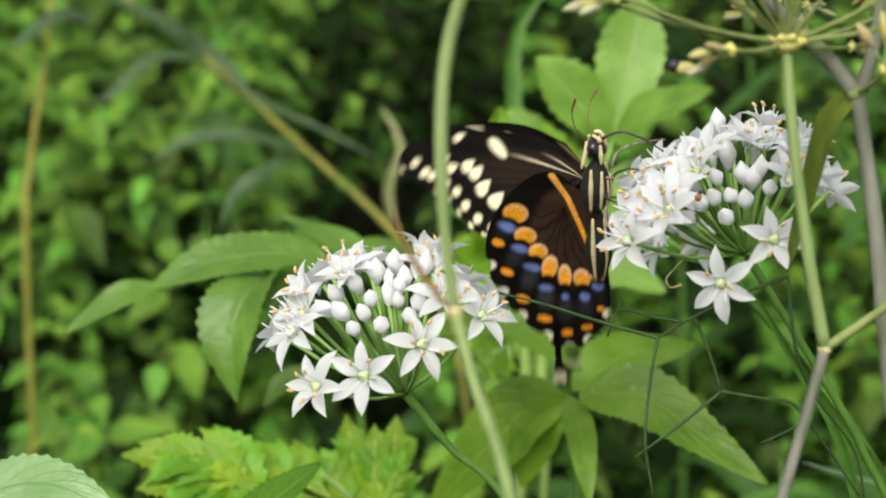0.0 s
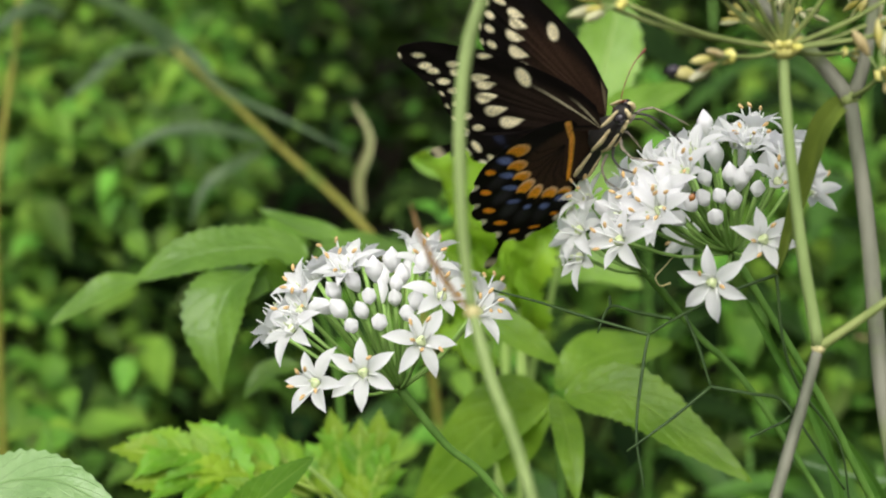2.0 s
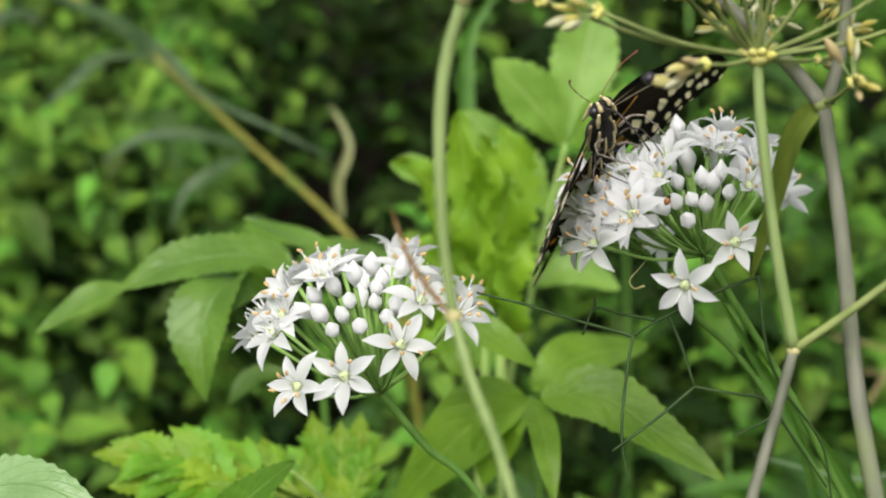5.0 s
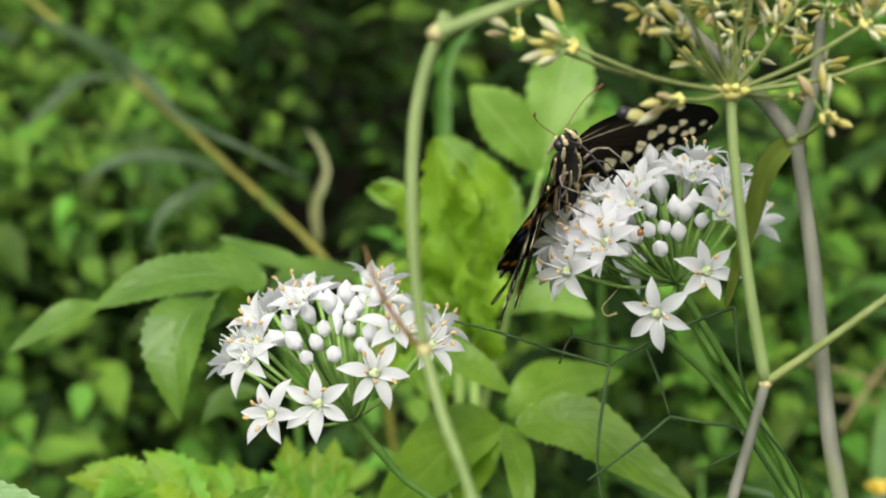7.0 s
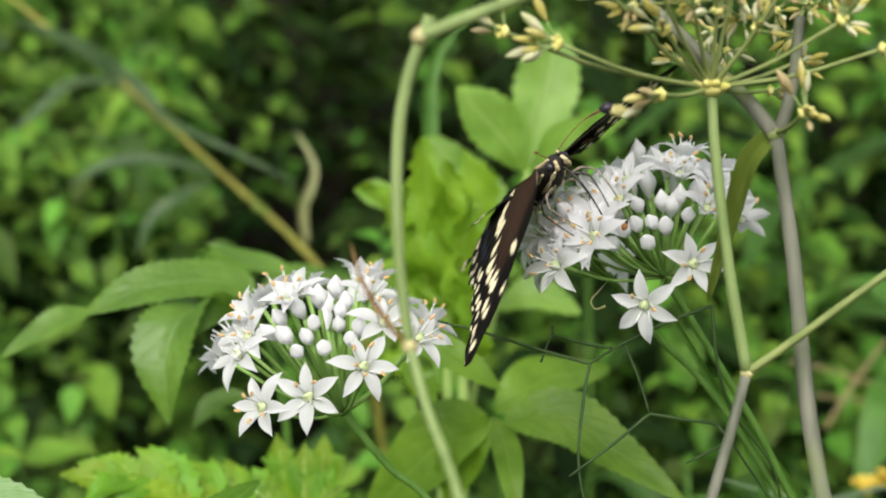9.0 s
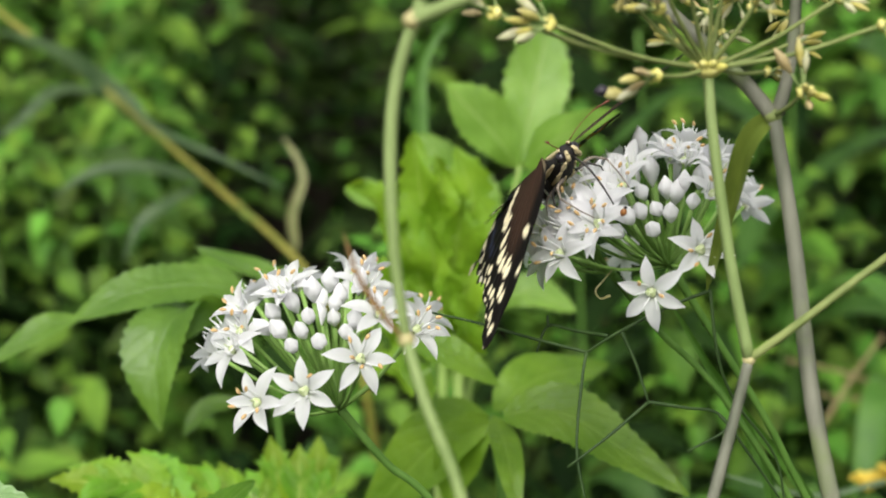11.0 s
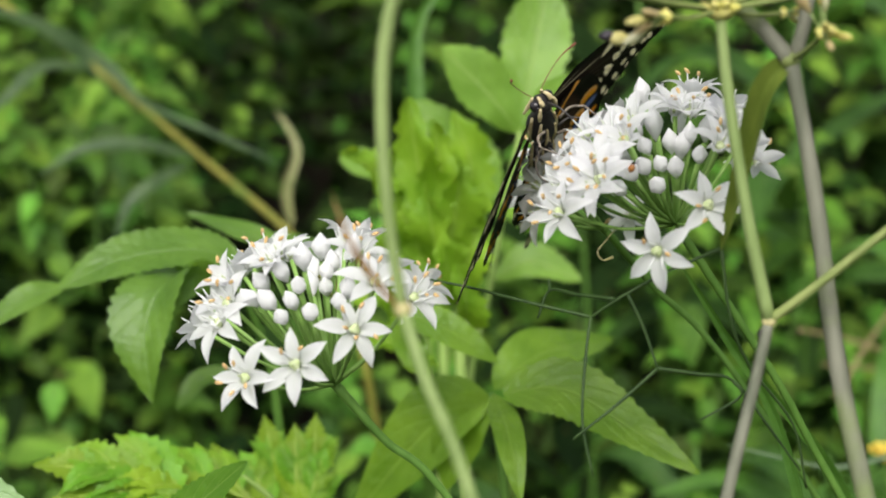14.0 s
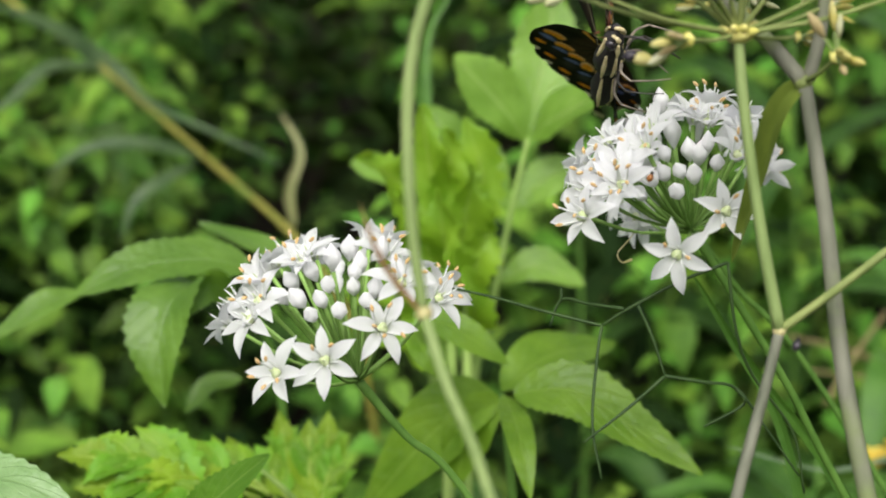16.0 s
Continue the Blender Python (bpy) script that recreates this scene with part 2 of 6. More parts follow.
BERRY = plain_material("dark_bug", (0.012, 0.01, 0.014), (0.05, 0.04, 0.055), 900, 0.4)


def wing_material():
    m, n, l, b = material("wing_scales")
    at = n.new("ShaderNodeAttribute")
    at.attribute_name = "scales"
    dust = noise_tex(n, l, 2600.0, 2.0)
    r = ramp(n, [(0.3, (0.7, 0.7, 0.7)), (0.7, (1.25, 1.25, 1.25))])
    l.new(dust, r.inputs[0])
    col = mixed(n, l, 1.0, at.outputs["Color"], r.outputs[0], "MULTIPLY")
    l.new(col, b.inputs["Base Color"])
    b.inputs["Roughness"].default_value = 0.7
    b.inputs["Specular IOR Level"].default_value = 0.05
    bump = n.new("ShaderNodeBump")
    bump.inputs["Strength"].default_value, bump.inputs["Distance"].default_value = 0.25, 0.0001
    l.new(dust, bump.inputs["Height"]); l.new(bump.outputs[0], b.inputs["Normal"])
    return m


WING = wing_material()


# ---------------------------------------------------------------- mesh helpers
def mesh_of(name, bm, *mats, smooth=True):
    me = bpy.data.meshes.new(name)
    bm.to_mesh(me)
    bm.free()
    for m in mats:
        me.materials.append(m)
    if smooth:
        for p in me.polygons:
            p.use_smooth = True
    return me


def part(name, me, parent, m=None, label=""):
    ob = new(name, me)
    ob.parent = parent
    if m is not None:
        ob.matrix_basis = m
    return tagged(ob, label)


def curve_points(pts, n):
    """n + 1 points on a smooth line through pts."""
    p = [Vector(q) for q in pts]
    p = [p[0] * 2 - p[1]] + p + [p[-1] * 2 - p[-2]]
    out = []
    spans = len(p) - 3
    for i in range(n + 1):
        u = i / n * spans
        k = min(int(u), spans - 1)
        s = u - k
        a, b, c, d = p[k:k + 4]
        out.append(0.5 * (2 * b + (c - a) * s + (2 * a - 5 * b + 4 * c - d) * s * s + (3 * b - a - 3 * c + d) * s ** 3))
    return out


def tube_into(bm, pts, radii, sides=8, n=None, mat=0, ridge=0.0):
    """A round stem along pts; radii are given at even steps."""
    n = n or 6 * (len(pts) - 1)
    line = curve_points(pts, n)
    ref = Vector((0.3, 0.2, 0.93))
    rings = []
    for i, p in enumerate(line):
        t = (line[min(i + 1, n)] - line[max(i - 1, 0)]).normalized()
        a = t.cross(ref)
        if a.length < 0.1:
            a = t.cross(Vector((1, 0, 0)))
        a.normalize()
        b = t.cross(a)
        u = i / n * (len(radii) - 1)
        k = min(int(u), len(radii) - 2)
        r = radii[k] + (radii[k + 1] - radii[k]) * (u - k)
        ring = []
        for s in range(sides):
            w = 2 * math.pi * s / sides
            q = r * (1 + ridge * (s % 2))
            ring.append(bm.verts.new(p + (a * math.cos(w) + b * math.sin(w)) * q))
        rings.append(ring)
    for x, y in zip(rings, rings[1:]):
        for s in range(sides):
            f = bm.faces.new((x[s], x[(s + 1) % sides], y[(s + 1) % sides], y[s]))
            f.material_index = mat
    for ring in (rings[0][::-1], rings[-1]):
        bm.faces.new(ring).material_index = mat
    return bm


def lump_into(bm, center, axis, length, width, mat=0, rings=7, sides=10, tip=0.0, lobes=0, lobe=0.0):
    """An ovoid along axis: seeds, buds, heads, bodies."""
    axis = Vector(axis).normalized()
    a = axis.cross(Vector((0.21, 0.93, 0.3))).normalized()
    b = axis.cross(a)
    c = Vector(center)
    loops = []
    for i in range(1, rings):
        s = i / rings
        r = math.sin(math.pi * s ** (1 + 0.35 * tip)) ** 0.75 * (1 - tip * 0.75 * max(0, s - 0.55) / 0.45)
        loop = []
        for k in range(sides):
            w = 2 * math.pi * k / sides
            q = r * width / 2 * (1 + lobe * math.cos(lobes * w))
            loop.append(bm.verts.new(c + axis * (s - 0.5) * length + (a * math.cos(w) + b * math.sin(w)) * q))
        loops.append(loop)
    ends = [bm.verts.new(c - axis * length / 2), bm.verts.new(c + axis * length / 2)]
    for x, y in zip(loops, loops[1:]):
        for k in range(sides):
            bm.faces.new((x[k], x[(k + 1) % sides], y[(k + 1) % sides], y[k])).material_index = mat
    for k in range(sides):
        bm.faces.new((ends[0], loops[0][(k + 1) % sides], loops[0][k])).material_index = mat
        bm.faces.new((ends[1], loops[-1][k], loops[-1][(k + 1) % sides])).material_index = mat
    return bm


def blade_into(bm, pts, width, face, fold=0.25, teeth=0, tooth=0.12, n=None, wave=0.0, shape=(0.8, 1.0), mat=0, twist=0.0, across=3, seed=0):
    """A leaf blade along pts. face: the way its upper side looks. shape: where it is widest and how full it is."""
    rnd = random.Random(seed)
    n = n or max(14, teeth * 2)
    line = curve_points(pts, n)
    uv = bm.loops.layers.uv.verify()
    face = Vector(face).normalized()
    rows, coords = [], {}
    ph = rnd.random() * 6
    for i, p in enumerate(line):
        s = i / n
        t = (line[min(i + 1, n)] - line[max(i - 1, 0)]).normalized()
        up = (face - t * face.dot(t)).normalized()
        if twist:
            up = Matrix.Rotation(twist * s, 3, t) @ up
        side = t.cross(up)
        w = width / 2 * max(math.sin(math.pi * min(1, s ** shape[0])), 0.0) ** shape[1]
        w = max(w, width * 0.012)
        row = []
        for k in range(-across, across + 1):
            u = k / across
            q = w * u
            if teeth and abs(k) == across:
                q *= 1 + tooth * (((i % 2) * 2) - 1) * (0.6 + 0.6 * rnd.random())
            lift = fold * abs(q) + wave * width * math.sin(s * 11 + ph + u * 1.7) * abs(u)
            v = bm.verts.new(p + side * q + up * lift - t * (0.25 * abs(q) if teeth else 0) * 0.3)
            coords[v] = (u, s)
            row.append(v)
        rows.append(row)
    for x, y in zip(rows, rows[1:]):
        for k in range(2 * across):
            f = bm.faces.new((x[k], x[k + 1], y[k + 1], y[k]))
            f.material_index = mat
            for lp in f.loops:
                lp[uv].uv = coords[lp.vert]
    return bm


def thing(name, at, label, category, group="", kind=""):
    ob = new(name)
    ob.empty_display_size = 0.01
    ob.location = at
    return tagged(ob, label, category, group, kind)


def local(at, pts):
    return [Vector(p) - Vector(at) for p in pts]


def aim(v, spin=0.0):
    """A turn that lays z along v."""
    q = Vector(v).to_track_quat("Z", "Y").to_matrix().to_4x4()
    return q @ Matrix.Rotation(spin, 4, "Z")


# ---------------------------------------------------------------- ground
def build_ground():
    bm = bmesh.new()
    xs = [-60, -20, -6, -2] + [-1.2 + 0.08 * i for i in range(31)] + [2, 6, 20, 60]
    ys = [-60, -20, -6, -2] + [-0.6 + 0.08 * i for i in range(40)] + [3.5, 8, 20, 60]
    grid = [[bm.verts.new((x, y, 0.02 * noise.noise((x * 3, y * 3, 0)) if abs(x) < 2 and abs(y) < 3 else 0)) for x in xs] for y in ys]
    for a, b in zip(grid, grid[1:]):
        for k in range(len(xs) - 1):
            bm.faces.new((a[k], a[k + 1], b[k + 1], b[k]))
    return tagged(new("ground", mesh_of("ground", bm, SHADED_SOIL)), "bare brown soil, coloured near-black for the shade under the plants", "soil", kind="structure")


build_ground()


# ---------------------------------------------------------------- undergrowth
def leaf_template(n=6, fold=0.26, full=1.05, droop=0.22):
    """Points, faces and uv of a small leaf of length 1 along y."""
    v, uv, fc = [], [], []
    for i in range(n + 1):
        s = i / n
        w = 0.28 * max(math.sin(math.pi * min(1, s ** 0.68)), 0.02) ** full
        for u in (-1, 0, 1):
            v.append((u * w, s, abs(u) * w * fold * 2 - droop * s * s))
            uv.append((u, s))
    for i in range(n):
        for k in range(2):
            a = i * 3 + k
            fc.append((a, a + 1, a + 4, a + 3))
    return np.array(v), np.array(uv), np.array(fc)


def leaf_mass(name, rows, mat, label, category, template=None):
    """Many leaves as one sheet of foliage. rows: place, yaw, pitch, roll, length, breadth."""
    tv, tuv, tf = template or leaf_template()
    rows = np.array(rows)
    cz, sz = np.cos(rows[:, 3]), np.sin(rows[:, 3])
    cp, sp = np.cos(rows[:, 4]), np.sin(rows[:, 4])
    cr, sr = np.cos(rows[:, 5]), np.sin(rows[:, 5])
    p = tv[None] * np.stack([rows[:, 7], rows[:, 6], rows[:, 6]], 1)[:, None]
    x, y, z = p[..., 0] * cr[:, None] + p[..., 2] * sr[:, None], p[..., 1], -p[..., 0] * sr[:, None] + p[..., 2] * cr[:, None]
    y, z = y * cp[:, None] - z * sp[:, None], y * sp[:, None] + z * cp[:, None]
    x, y = x * cz[:, None] - y * sz[:, None], x * sz[:, None] + y * cz[:, None]
    pts = np.stack([x, y, z], -1) + rows[:, None, :3]
    faces = (tf[None] + (np.arange(len(rows)) * len(tv))[:, None, None]).reshape(-1, 4)
    me = bpy.data.meshes.new(name)
    me.from_pydata(pts.reshape(-1, 3).tolist(), [], faces.tolist())
    layer = me.uv_layers.new(name="UVMap")
    uvs = np.tile(tuv, (len(rows), 1))[faces.reshape(-1)]
    layer.data.foreach_set("uv", uvs.reshape(-1).astype(np.float32))
    me.materials.append(mat)
    me.polygons.foreach_set("use_smooth", np.ones(len(faces), bool))
    me.update()
    return tagged(new(name, me), label, category, kind="stuff")


def canopy(y):
    """Height of the undergrowth's top by its distance."""
    return float(np.interp(y, [0.40, 0.55, 0.72, 0.9, 1.2, 1.6, 2.2], [0.10, 0.19, 0.27, 0.345, 0.47, 0.66, 0.95]))


def build_undergrowth():
    rnd = random.Random(11)
    holes = random.Random(5)
    rows, deep, stems = [], [], bmesh.new()
    for i in range(4520):
        # the last ones thicken the bank on the far left
        bank = i >= 4200
        y = rnd.uniform(0.8, 1.3) if bank else 0.5 + 1.5 * rnd.random() ** 1.25
        half = 0.16 + 0.32 * y
        x = rnd.uniform(-0.25, -0.10) * y if bank else rnd.uniform(-half, half)
        clump = noise.noise((x * 8, y * 8, 3.0))
        top = canopy(y) + 0.10 * clump + rnd.uniform(-0.03, 0.02)
        if clump < 0.0 and rnd.random() < (0.92 if x / y > -0.13 else 0.8):
            top -= rnd.uniform(0.08, 0.17)
        bare = x / y
        if (clump < -0.12 and rnd.random() < 0.6) or (bare < -0.09 and 0.45 < y < 0.95 and rnd.random() < 0.6) or (-0.11 < bare < 0.09 and y > 0.8 and rnd.random() < 0.6):
            continue
        if -0.065 < bare < 0.04 and y > 0.84 and rnd.random() < 0.75:
            continue
        if -0.10 < bare < 0.09 and y > 0.84 and rnd.random() < (0.78 if bare < -0.03 else 0.88):
            top -= rnd.uniform(0.10, 0.22)
        elif bare < -0.10 and 0.45 < y < 0.85 and rnd.random() < 0.85:
            top -= rnd.uniform(0.06, 0.14)
        if bare > 0.05 and y > 0.6 and rnd.random() < 0.7:
            top -= rnd.uniform(0.08, 0.2)
        gap = 0.05 < bare < 0.16 and y > 0.9 and holes.random() < 0.7
        yaw = rnd.random() * 6.28
        big = rnd.uniform(0.65, 1.3) * 0.025
        top -= 0.13 * rnd.random() ** 1.8
        lean = rnd.uniform(-0.3, 0.3), rnd.uniform(-0.4, 0.1)
        for tier in range(3):
            z = top - tier * rnd.uniform(0.018, 0.03)
            px, py = x - lean[0] * (top - z), y - lean[1] * (top - z)
            for k in range(2):
                a = yaw + tier * 1.57 + k * 3.14 + rnd.uniform(-0.3, 0.3)
                size = big * (0.62 + 0.2 * tier) * rnd.uniform(0.8, 1.15)
                # shoots lean towards the open side, so that the upper faces look out
                leaf = (px, py, z, a, rnd.uniform(-0.5, 0.15) + 0.4 * math.cos(a), rnd.uniform(-0.3, 0.3) - 0.4 * math.sin(a), size, size * rnd.uniform(0.85, 1.2))
                if not gap:
                    rows.append(leaf)
        if y < 1.0 and rnd.random() < 0.3:
            tube_into(stems, [(x - lean[0] * 0.12, y - lean[1] * 0.12, max(0, top - 0.16)), (x, y, top)], [0.0008, 0.0005], 4, 2)
    leaf_mass("ground_cover", rows, COVER, "dense small-leaved green ground cover with dark gaps", "ground cover")
    tagged(new("ground_cover_stems", mesh_of("ground_cover_stems", stems, GREEN_STEM)), "thin upright green stems of the ground cover", "stems", kind="stuff")
    # low leaves in the shade-dark colour, so gaps between the shoots look dark
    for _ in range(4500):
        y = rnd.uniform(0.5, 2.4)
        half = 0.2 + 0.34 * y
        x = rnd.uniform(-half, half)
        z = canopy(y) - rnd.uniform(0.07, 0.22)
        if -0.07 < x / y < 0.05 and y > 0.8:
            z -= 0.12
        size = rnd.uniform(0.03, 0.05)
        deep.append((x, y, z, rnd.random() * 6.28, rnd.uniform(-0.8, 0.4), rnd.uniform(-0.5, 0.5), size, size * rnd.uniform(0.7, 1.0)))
    # the bed goes on round about, down to the soil
    wide = random.Random(19)
    around = []
    for _ in range(30000):
        x, y = wide.uniform(-1.9, 1.9), wide.uniform(-1.4, 3.4)
        rim = 0.25 * noise.noise((x * 1.3, y * 1.3, 7.0)) + 1.0
        if (y > 0.3 and abs(x) < 0.17 + 0.33 * y and y < 2.4) or math.hypot(x, y) < 0.34 or math.hypot(x / 1.85, (y - 1.0) / 2.3) > rim:
            continue
        top = min(canopy(max(y, 0.4)), 0.62) * (0.75 + 0.5 * noise.noise((x * 3, y * 3, 2.0)))
        z = max(0.01, top * wide.random() ** 0.6)
        size = wide.uniform(0.03, 0.06)
        around.append((x, y, z, wide.random() * 6.28, wide.uniform(-0.7, 0.4), wide.uniform(-0.5, 0.5), size, size * wide.uniform(0.8, 1.1)))
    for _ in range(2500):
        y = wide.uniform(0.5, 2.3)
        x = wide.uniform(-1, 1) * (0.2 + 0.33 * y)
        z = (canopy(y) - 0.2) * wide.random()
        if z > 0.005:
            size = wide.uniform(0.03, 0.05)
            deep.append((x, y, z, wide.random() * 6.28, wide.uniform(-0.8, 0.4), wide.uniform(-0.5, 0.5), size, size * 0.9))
    leaf_mass("undergrowth", around, COVER, "leafy green undergrowth spreading round the flowers", "undergrowth", leaf_template(3))
    leaf_mass("understorey", deep, LEAF_SHADE_DARK, "larger low leaves coloured near-black for the shade in the undergrowth", "undergrowth")


build_undergrowth()


# ---------------------------------------------------------------- broad-leaved plants
def leafy_plant(name, label, group, base, stems, leaves, leaf_mat, stem_mat, stem_r=0.0012, category="plant"):
    """stems: lines of points. leaves: (points, breadth, face, options)."""
    root = thing(name, base, label, category, group)
    bm = bmesh.new()
    tube_into(bm, [(0, 0.01, -base[2]), (0, 0.004, -base[2] * 0.5), (0, 0, 0)], [stem_r * 1.6, stem_r * 1.4, stem_r * 1.2], 8)
    part("stem", mesh_of("stem", bm, stem_mat), root)
    for pts in stems:
        bm = bmesh.new()
        tube_into(bm, local(base, pts), [stem_r * 1.3, stem_r, stem_r * 0.7], 8)
        part("stem", mesh_of("stem", bm, stem_mat), root)
    for i, (pts, breadth, face, opt) in enumerate(leaves):
        bm = bmesh.new()
        blade_into(bm, local(base, pts), breadth, face, seed=i, **opt)
        part("leaf", mesh_of("leaf", bm, leaf_mat), root)
    return root


SERR = dict(teeth=17, tooth=0.055, fold=0.18, wave=0.03, shape=(0.8, 0.75))
ENTIRE = dict(n=20, fold=0.2, wave=0.03, shape=(0.85, 0.8))

drooping_plant = leafy_plant(
    "broad_leaf_plant", "broad serrated green leaves drooping from a stem", "broad-leaved plants", (-0.0261, 0.4641, 0.3001),
    [[(-0.0261, 0.4641, 0.3001), (-0.0287, 0.4653, 0.3432), (-0.0369, 0.4581, 0.3743)]],
    [
        ([(-0.0344, 0.4492, 0.3791), (-0.0475, 0.4462, 0.3820), (-0.0634, 0.4423, 0.3810), (-0.0789, 0.4372, 0.3752)], 0.0155, (0.0, -0.5, 0.87), dict(SERR, shape=(0.85, 0.6))),
        ([(-0.0780, 0.4451, 0.3740), (-0.0869, 0.4408, 0.3722), (-0.1001, 0.4351, 0.3643)], 0.0085, (0.0, -0.5, 0.87), dict(SERR, shape=(0.9, 0.7))),
        ([(-0.0464, 0.4455, 0.3767), (-0.0524, 0.4310, 0.3762), (-0.0560, 0.4240, 0.3660), (-0.0547, 0.4193, 0.3508)], 0.0185, (-0.4, -0.7, 0.55), dict(SERR, fold=0.4, wave=0.06)),
        ([(-0.0385, 0.4470, 0.3721), (-0.0442, 0.4360, 0.3775), (-0.0493, 0.4280, 0.3723)], 0.0085, (0.6, -0.75, 0.2), SERR),
    ] + [
        ([(-0.0224, 0.4737, 0.3745), (-0.0353, 0.4798, 0.3781), (-0.0507, 0.4862, 0.3826)], 0.008, (0.1, -0.4, 0.9), ENTIRE),
        ([(-0.0356, 0.4818, 0.3661), (-0.0238, 0.5028, 0.3672), (-0.0076, 0.5221, 0.3621)], 0.014, (0.0, -0.5, 0.85), ENTIRE),
        ([(-0.0388, 0.4748, 0.3400), (-0.0483, 0.4744, 0.3385), (-0.0555, 0.4723, 0.3308)], 0.007, (0.0, -0.5, 0.85), ENTIRE),
    ], SHEEN, GREEN_STEM)

def divided_leaf(base, tip, rise, pairs, seed):
    """A feathery leaf: toothed leaflets in pairs along a stalk, and one at its end."""
    rnd = random.Random(seed)
    base, tip = Vector(base), Vector(tip)
    mid = (base + tip) / 2 + Vector((0, 0, rise))
    line = curve_points([base, mid, tip], 20)
    size = (tip - base).length
    bm = bmesh.new()
    tube_into(bm, [base, mid, line[17]], [0.0006, 0.0005, 0.0003], 6)
    for k in range(pairs):
        p = line[int(6 + 11 * k / pairs)]
        ahead = (line[min(20, int(8 + 11 * k / pairs))] - p).normalized()
        for turn in (-1, 1):
            side = ahead.cross(Vector((0.0, -0.5, 0.86))).normalized() * turn
            long = size * rnd.uniform(0.26, 0.40) * (1 - 0.3 * k / pairs)
            d = (ahead * rnd.uniform(0.75, 1.1) + side * rnd.uniform(0.5, 0.85)).normalized()
            end = p + d * long + Vector((0, 0, -0.12 * long * rnd.random()))
            blade_into(bm, [p, p + d * long * 0.5 + Vector((0, 0, 0.06 * long)), end], long * rnd.uniform(0.38, 0.52), (rnd.uniform(-0.3, 0.3), -0.6, 0.75),
                       teeth=4, tooth=rnd.uniform(0.14, 0.24), fold=0.25, wave=0.05, shape=(0.72, 1.1), across=2, seed=seed + k)
    blade_into(bm, [line[14], line[17], tip], size * 0.17, (0, -0.6, 0.75), teeth=5, tooth=0.22, fold=0.25, wave=0.05, shape=(0.75, 1.1), across=2, seed=seed)
    return bm


LIME_AT = (-0.0205, 0.4150, 0.3200)
lime_plant = leafy_plant(
    "lime_herb", "lime-green feathery divided young leaves low under the flowers", "broad-leaved plants", LIME_AT,
    [[LIME_AT, (-0.0270, 0.4120, 0.3290), (-0.0330, 0.4110, 0.3350)]], [], LIME, LIME_STEM, 0.0007)
for k, (foot, tip, rise, pairs) in enumerate((
    ((-0.033, 0.411, 0.335), (-0.0809, 0.405, 0.3500), 0.0035, 5), ((-0.034, 0.410, 0.333), (-0.0769, 0.400, 0.3432), 0.0040, 5),
    ((-0.030, 0.413, 0.335), (-0.0679, 0.420, 0.3455), 0.0030, 4), ((-0.027, 0.412, 0.329), (-0.0600, 0.400, 0.3360), 0.0040, 4),
    ((-0.027, 0.414, 0.331), (-0.0497, 0.425, 0.3452), 0.0020, 4), ((-0.024, 0.415, 0.327), (-0.0349, 0.430, 0.3425), 0.0010, 4),
    ((-0.021, 0.416, 0.322), (-0.0209, 0.430, 0.3490), 0.0000, 5), ((-0.021, 0.416, 0.322), (-0.0135, 0.425, 0.3445), 0.0000, 4),
    ((-0.030, 0.408, 0.328), (-0.0560, 0.395, 0.3420), 0.0030, 4), ((-0.024, 0.430, 0.318), (-0.0290, 0.440, 0.3480), 0.0000, 5),
    ((-0.018, 0.430, 0.316), (-0.0160, 0.442, 0.3470), 0.0000, 5), ((-0.030, 0.425, 0.320), (-0.0420, 0.432, 0.3440), 0.0010, 5),
    ((-0.022, 0.420, 0.312), (-0.0250, 0.425, 0.3360), 0.0000, 5), ((-0.036, 0.415, 0.330), (-0.0700, 0.412, 0.3430), 0.0040, 5),
)):
    leaf = divided_leaf(foot, tip, rise, pairs, 60 + 9 * k)
    bmesh.ops.translate(leaf, verts=leaf.verts, vec=-Vector(LIME_AT) - Vector((0, 0, 0.008)))
    part("leaf", mesh_of("leaf", leaf, LIME), lime_plant)

corner_leaf = leafy_plant(
    "serrated_leaf_sprig", "pale green serrated leaf rising from the ground", "broad-leaved plants", (-0.0970, 0.3379, 0.3316),
    [[(-0.0970, 0.3379, 0.3316), (-0.0993, 0.3416, 0.3452), (-0.0991, 0.3388, 0.3541)]],
    [([(-0.0997, 0.3388, 0.3541), (-0.0893, 0.3337, 0.3624), (-0.0766, 0.3283, 0.3652), (-0.0630, 0.3229, 0.3603)], 0.0125, (0.1, -0.62, 0.78), SERR)], PALE_LEAF, GREEN_STEM)

low_leaf = leafy_plant(
    "serrated_leaf_sprig", "green serrated leaf pointing up from below", "broad-leaved plants", (-0.0488, 0.3647, 0.3155),
    [[(-0.0488, 0.3647, 0.3155), (-0.0488, 0.3680, 0.3278), (-0.0492, 0.3678, 0.3348)]],
    [([(-0.0492, 0.3678, 0.3348), (-0.0402, 0.3626, 0.3465), (-0.0280, 0.3604, 0.3575)], 0.0105, (-0.3, -0.7, 0.6), SERR)], LEAF, GREEN_STEM)

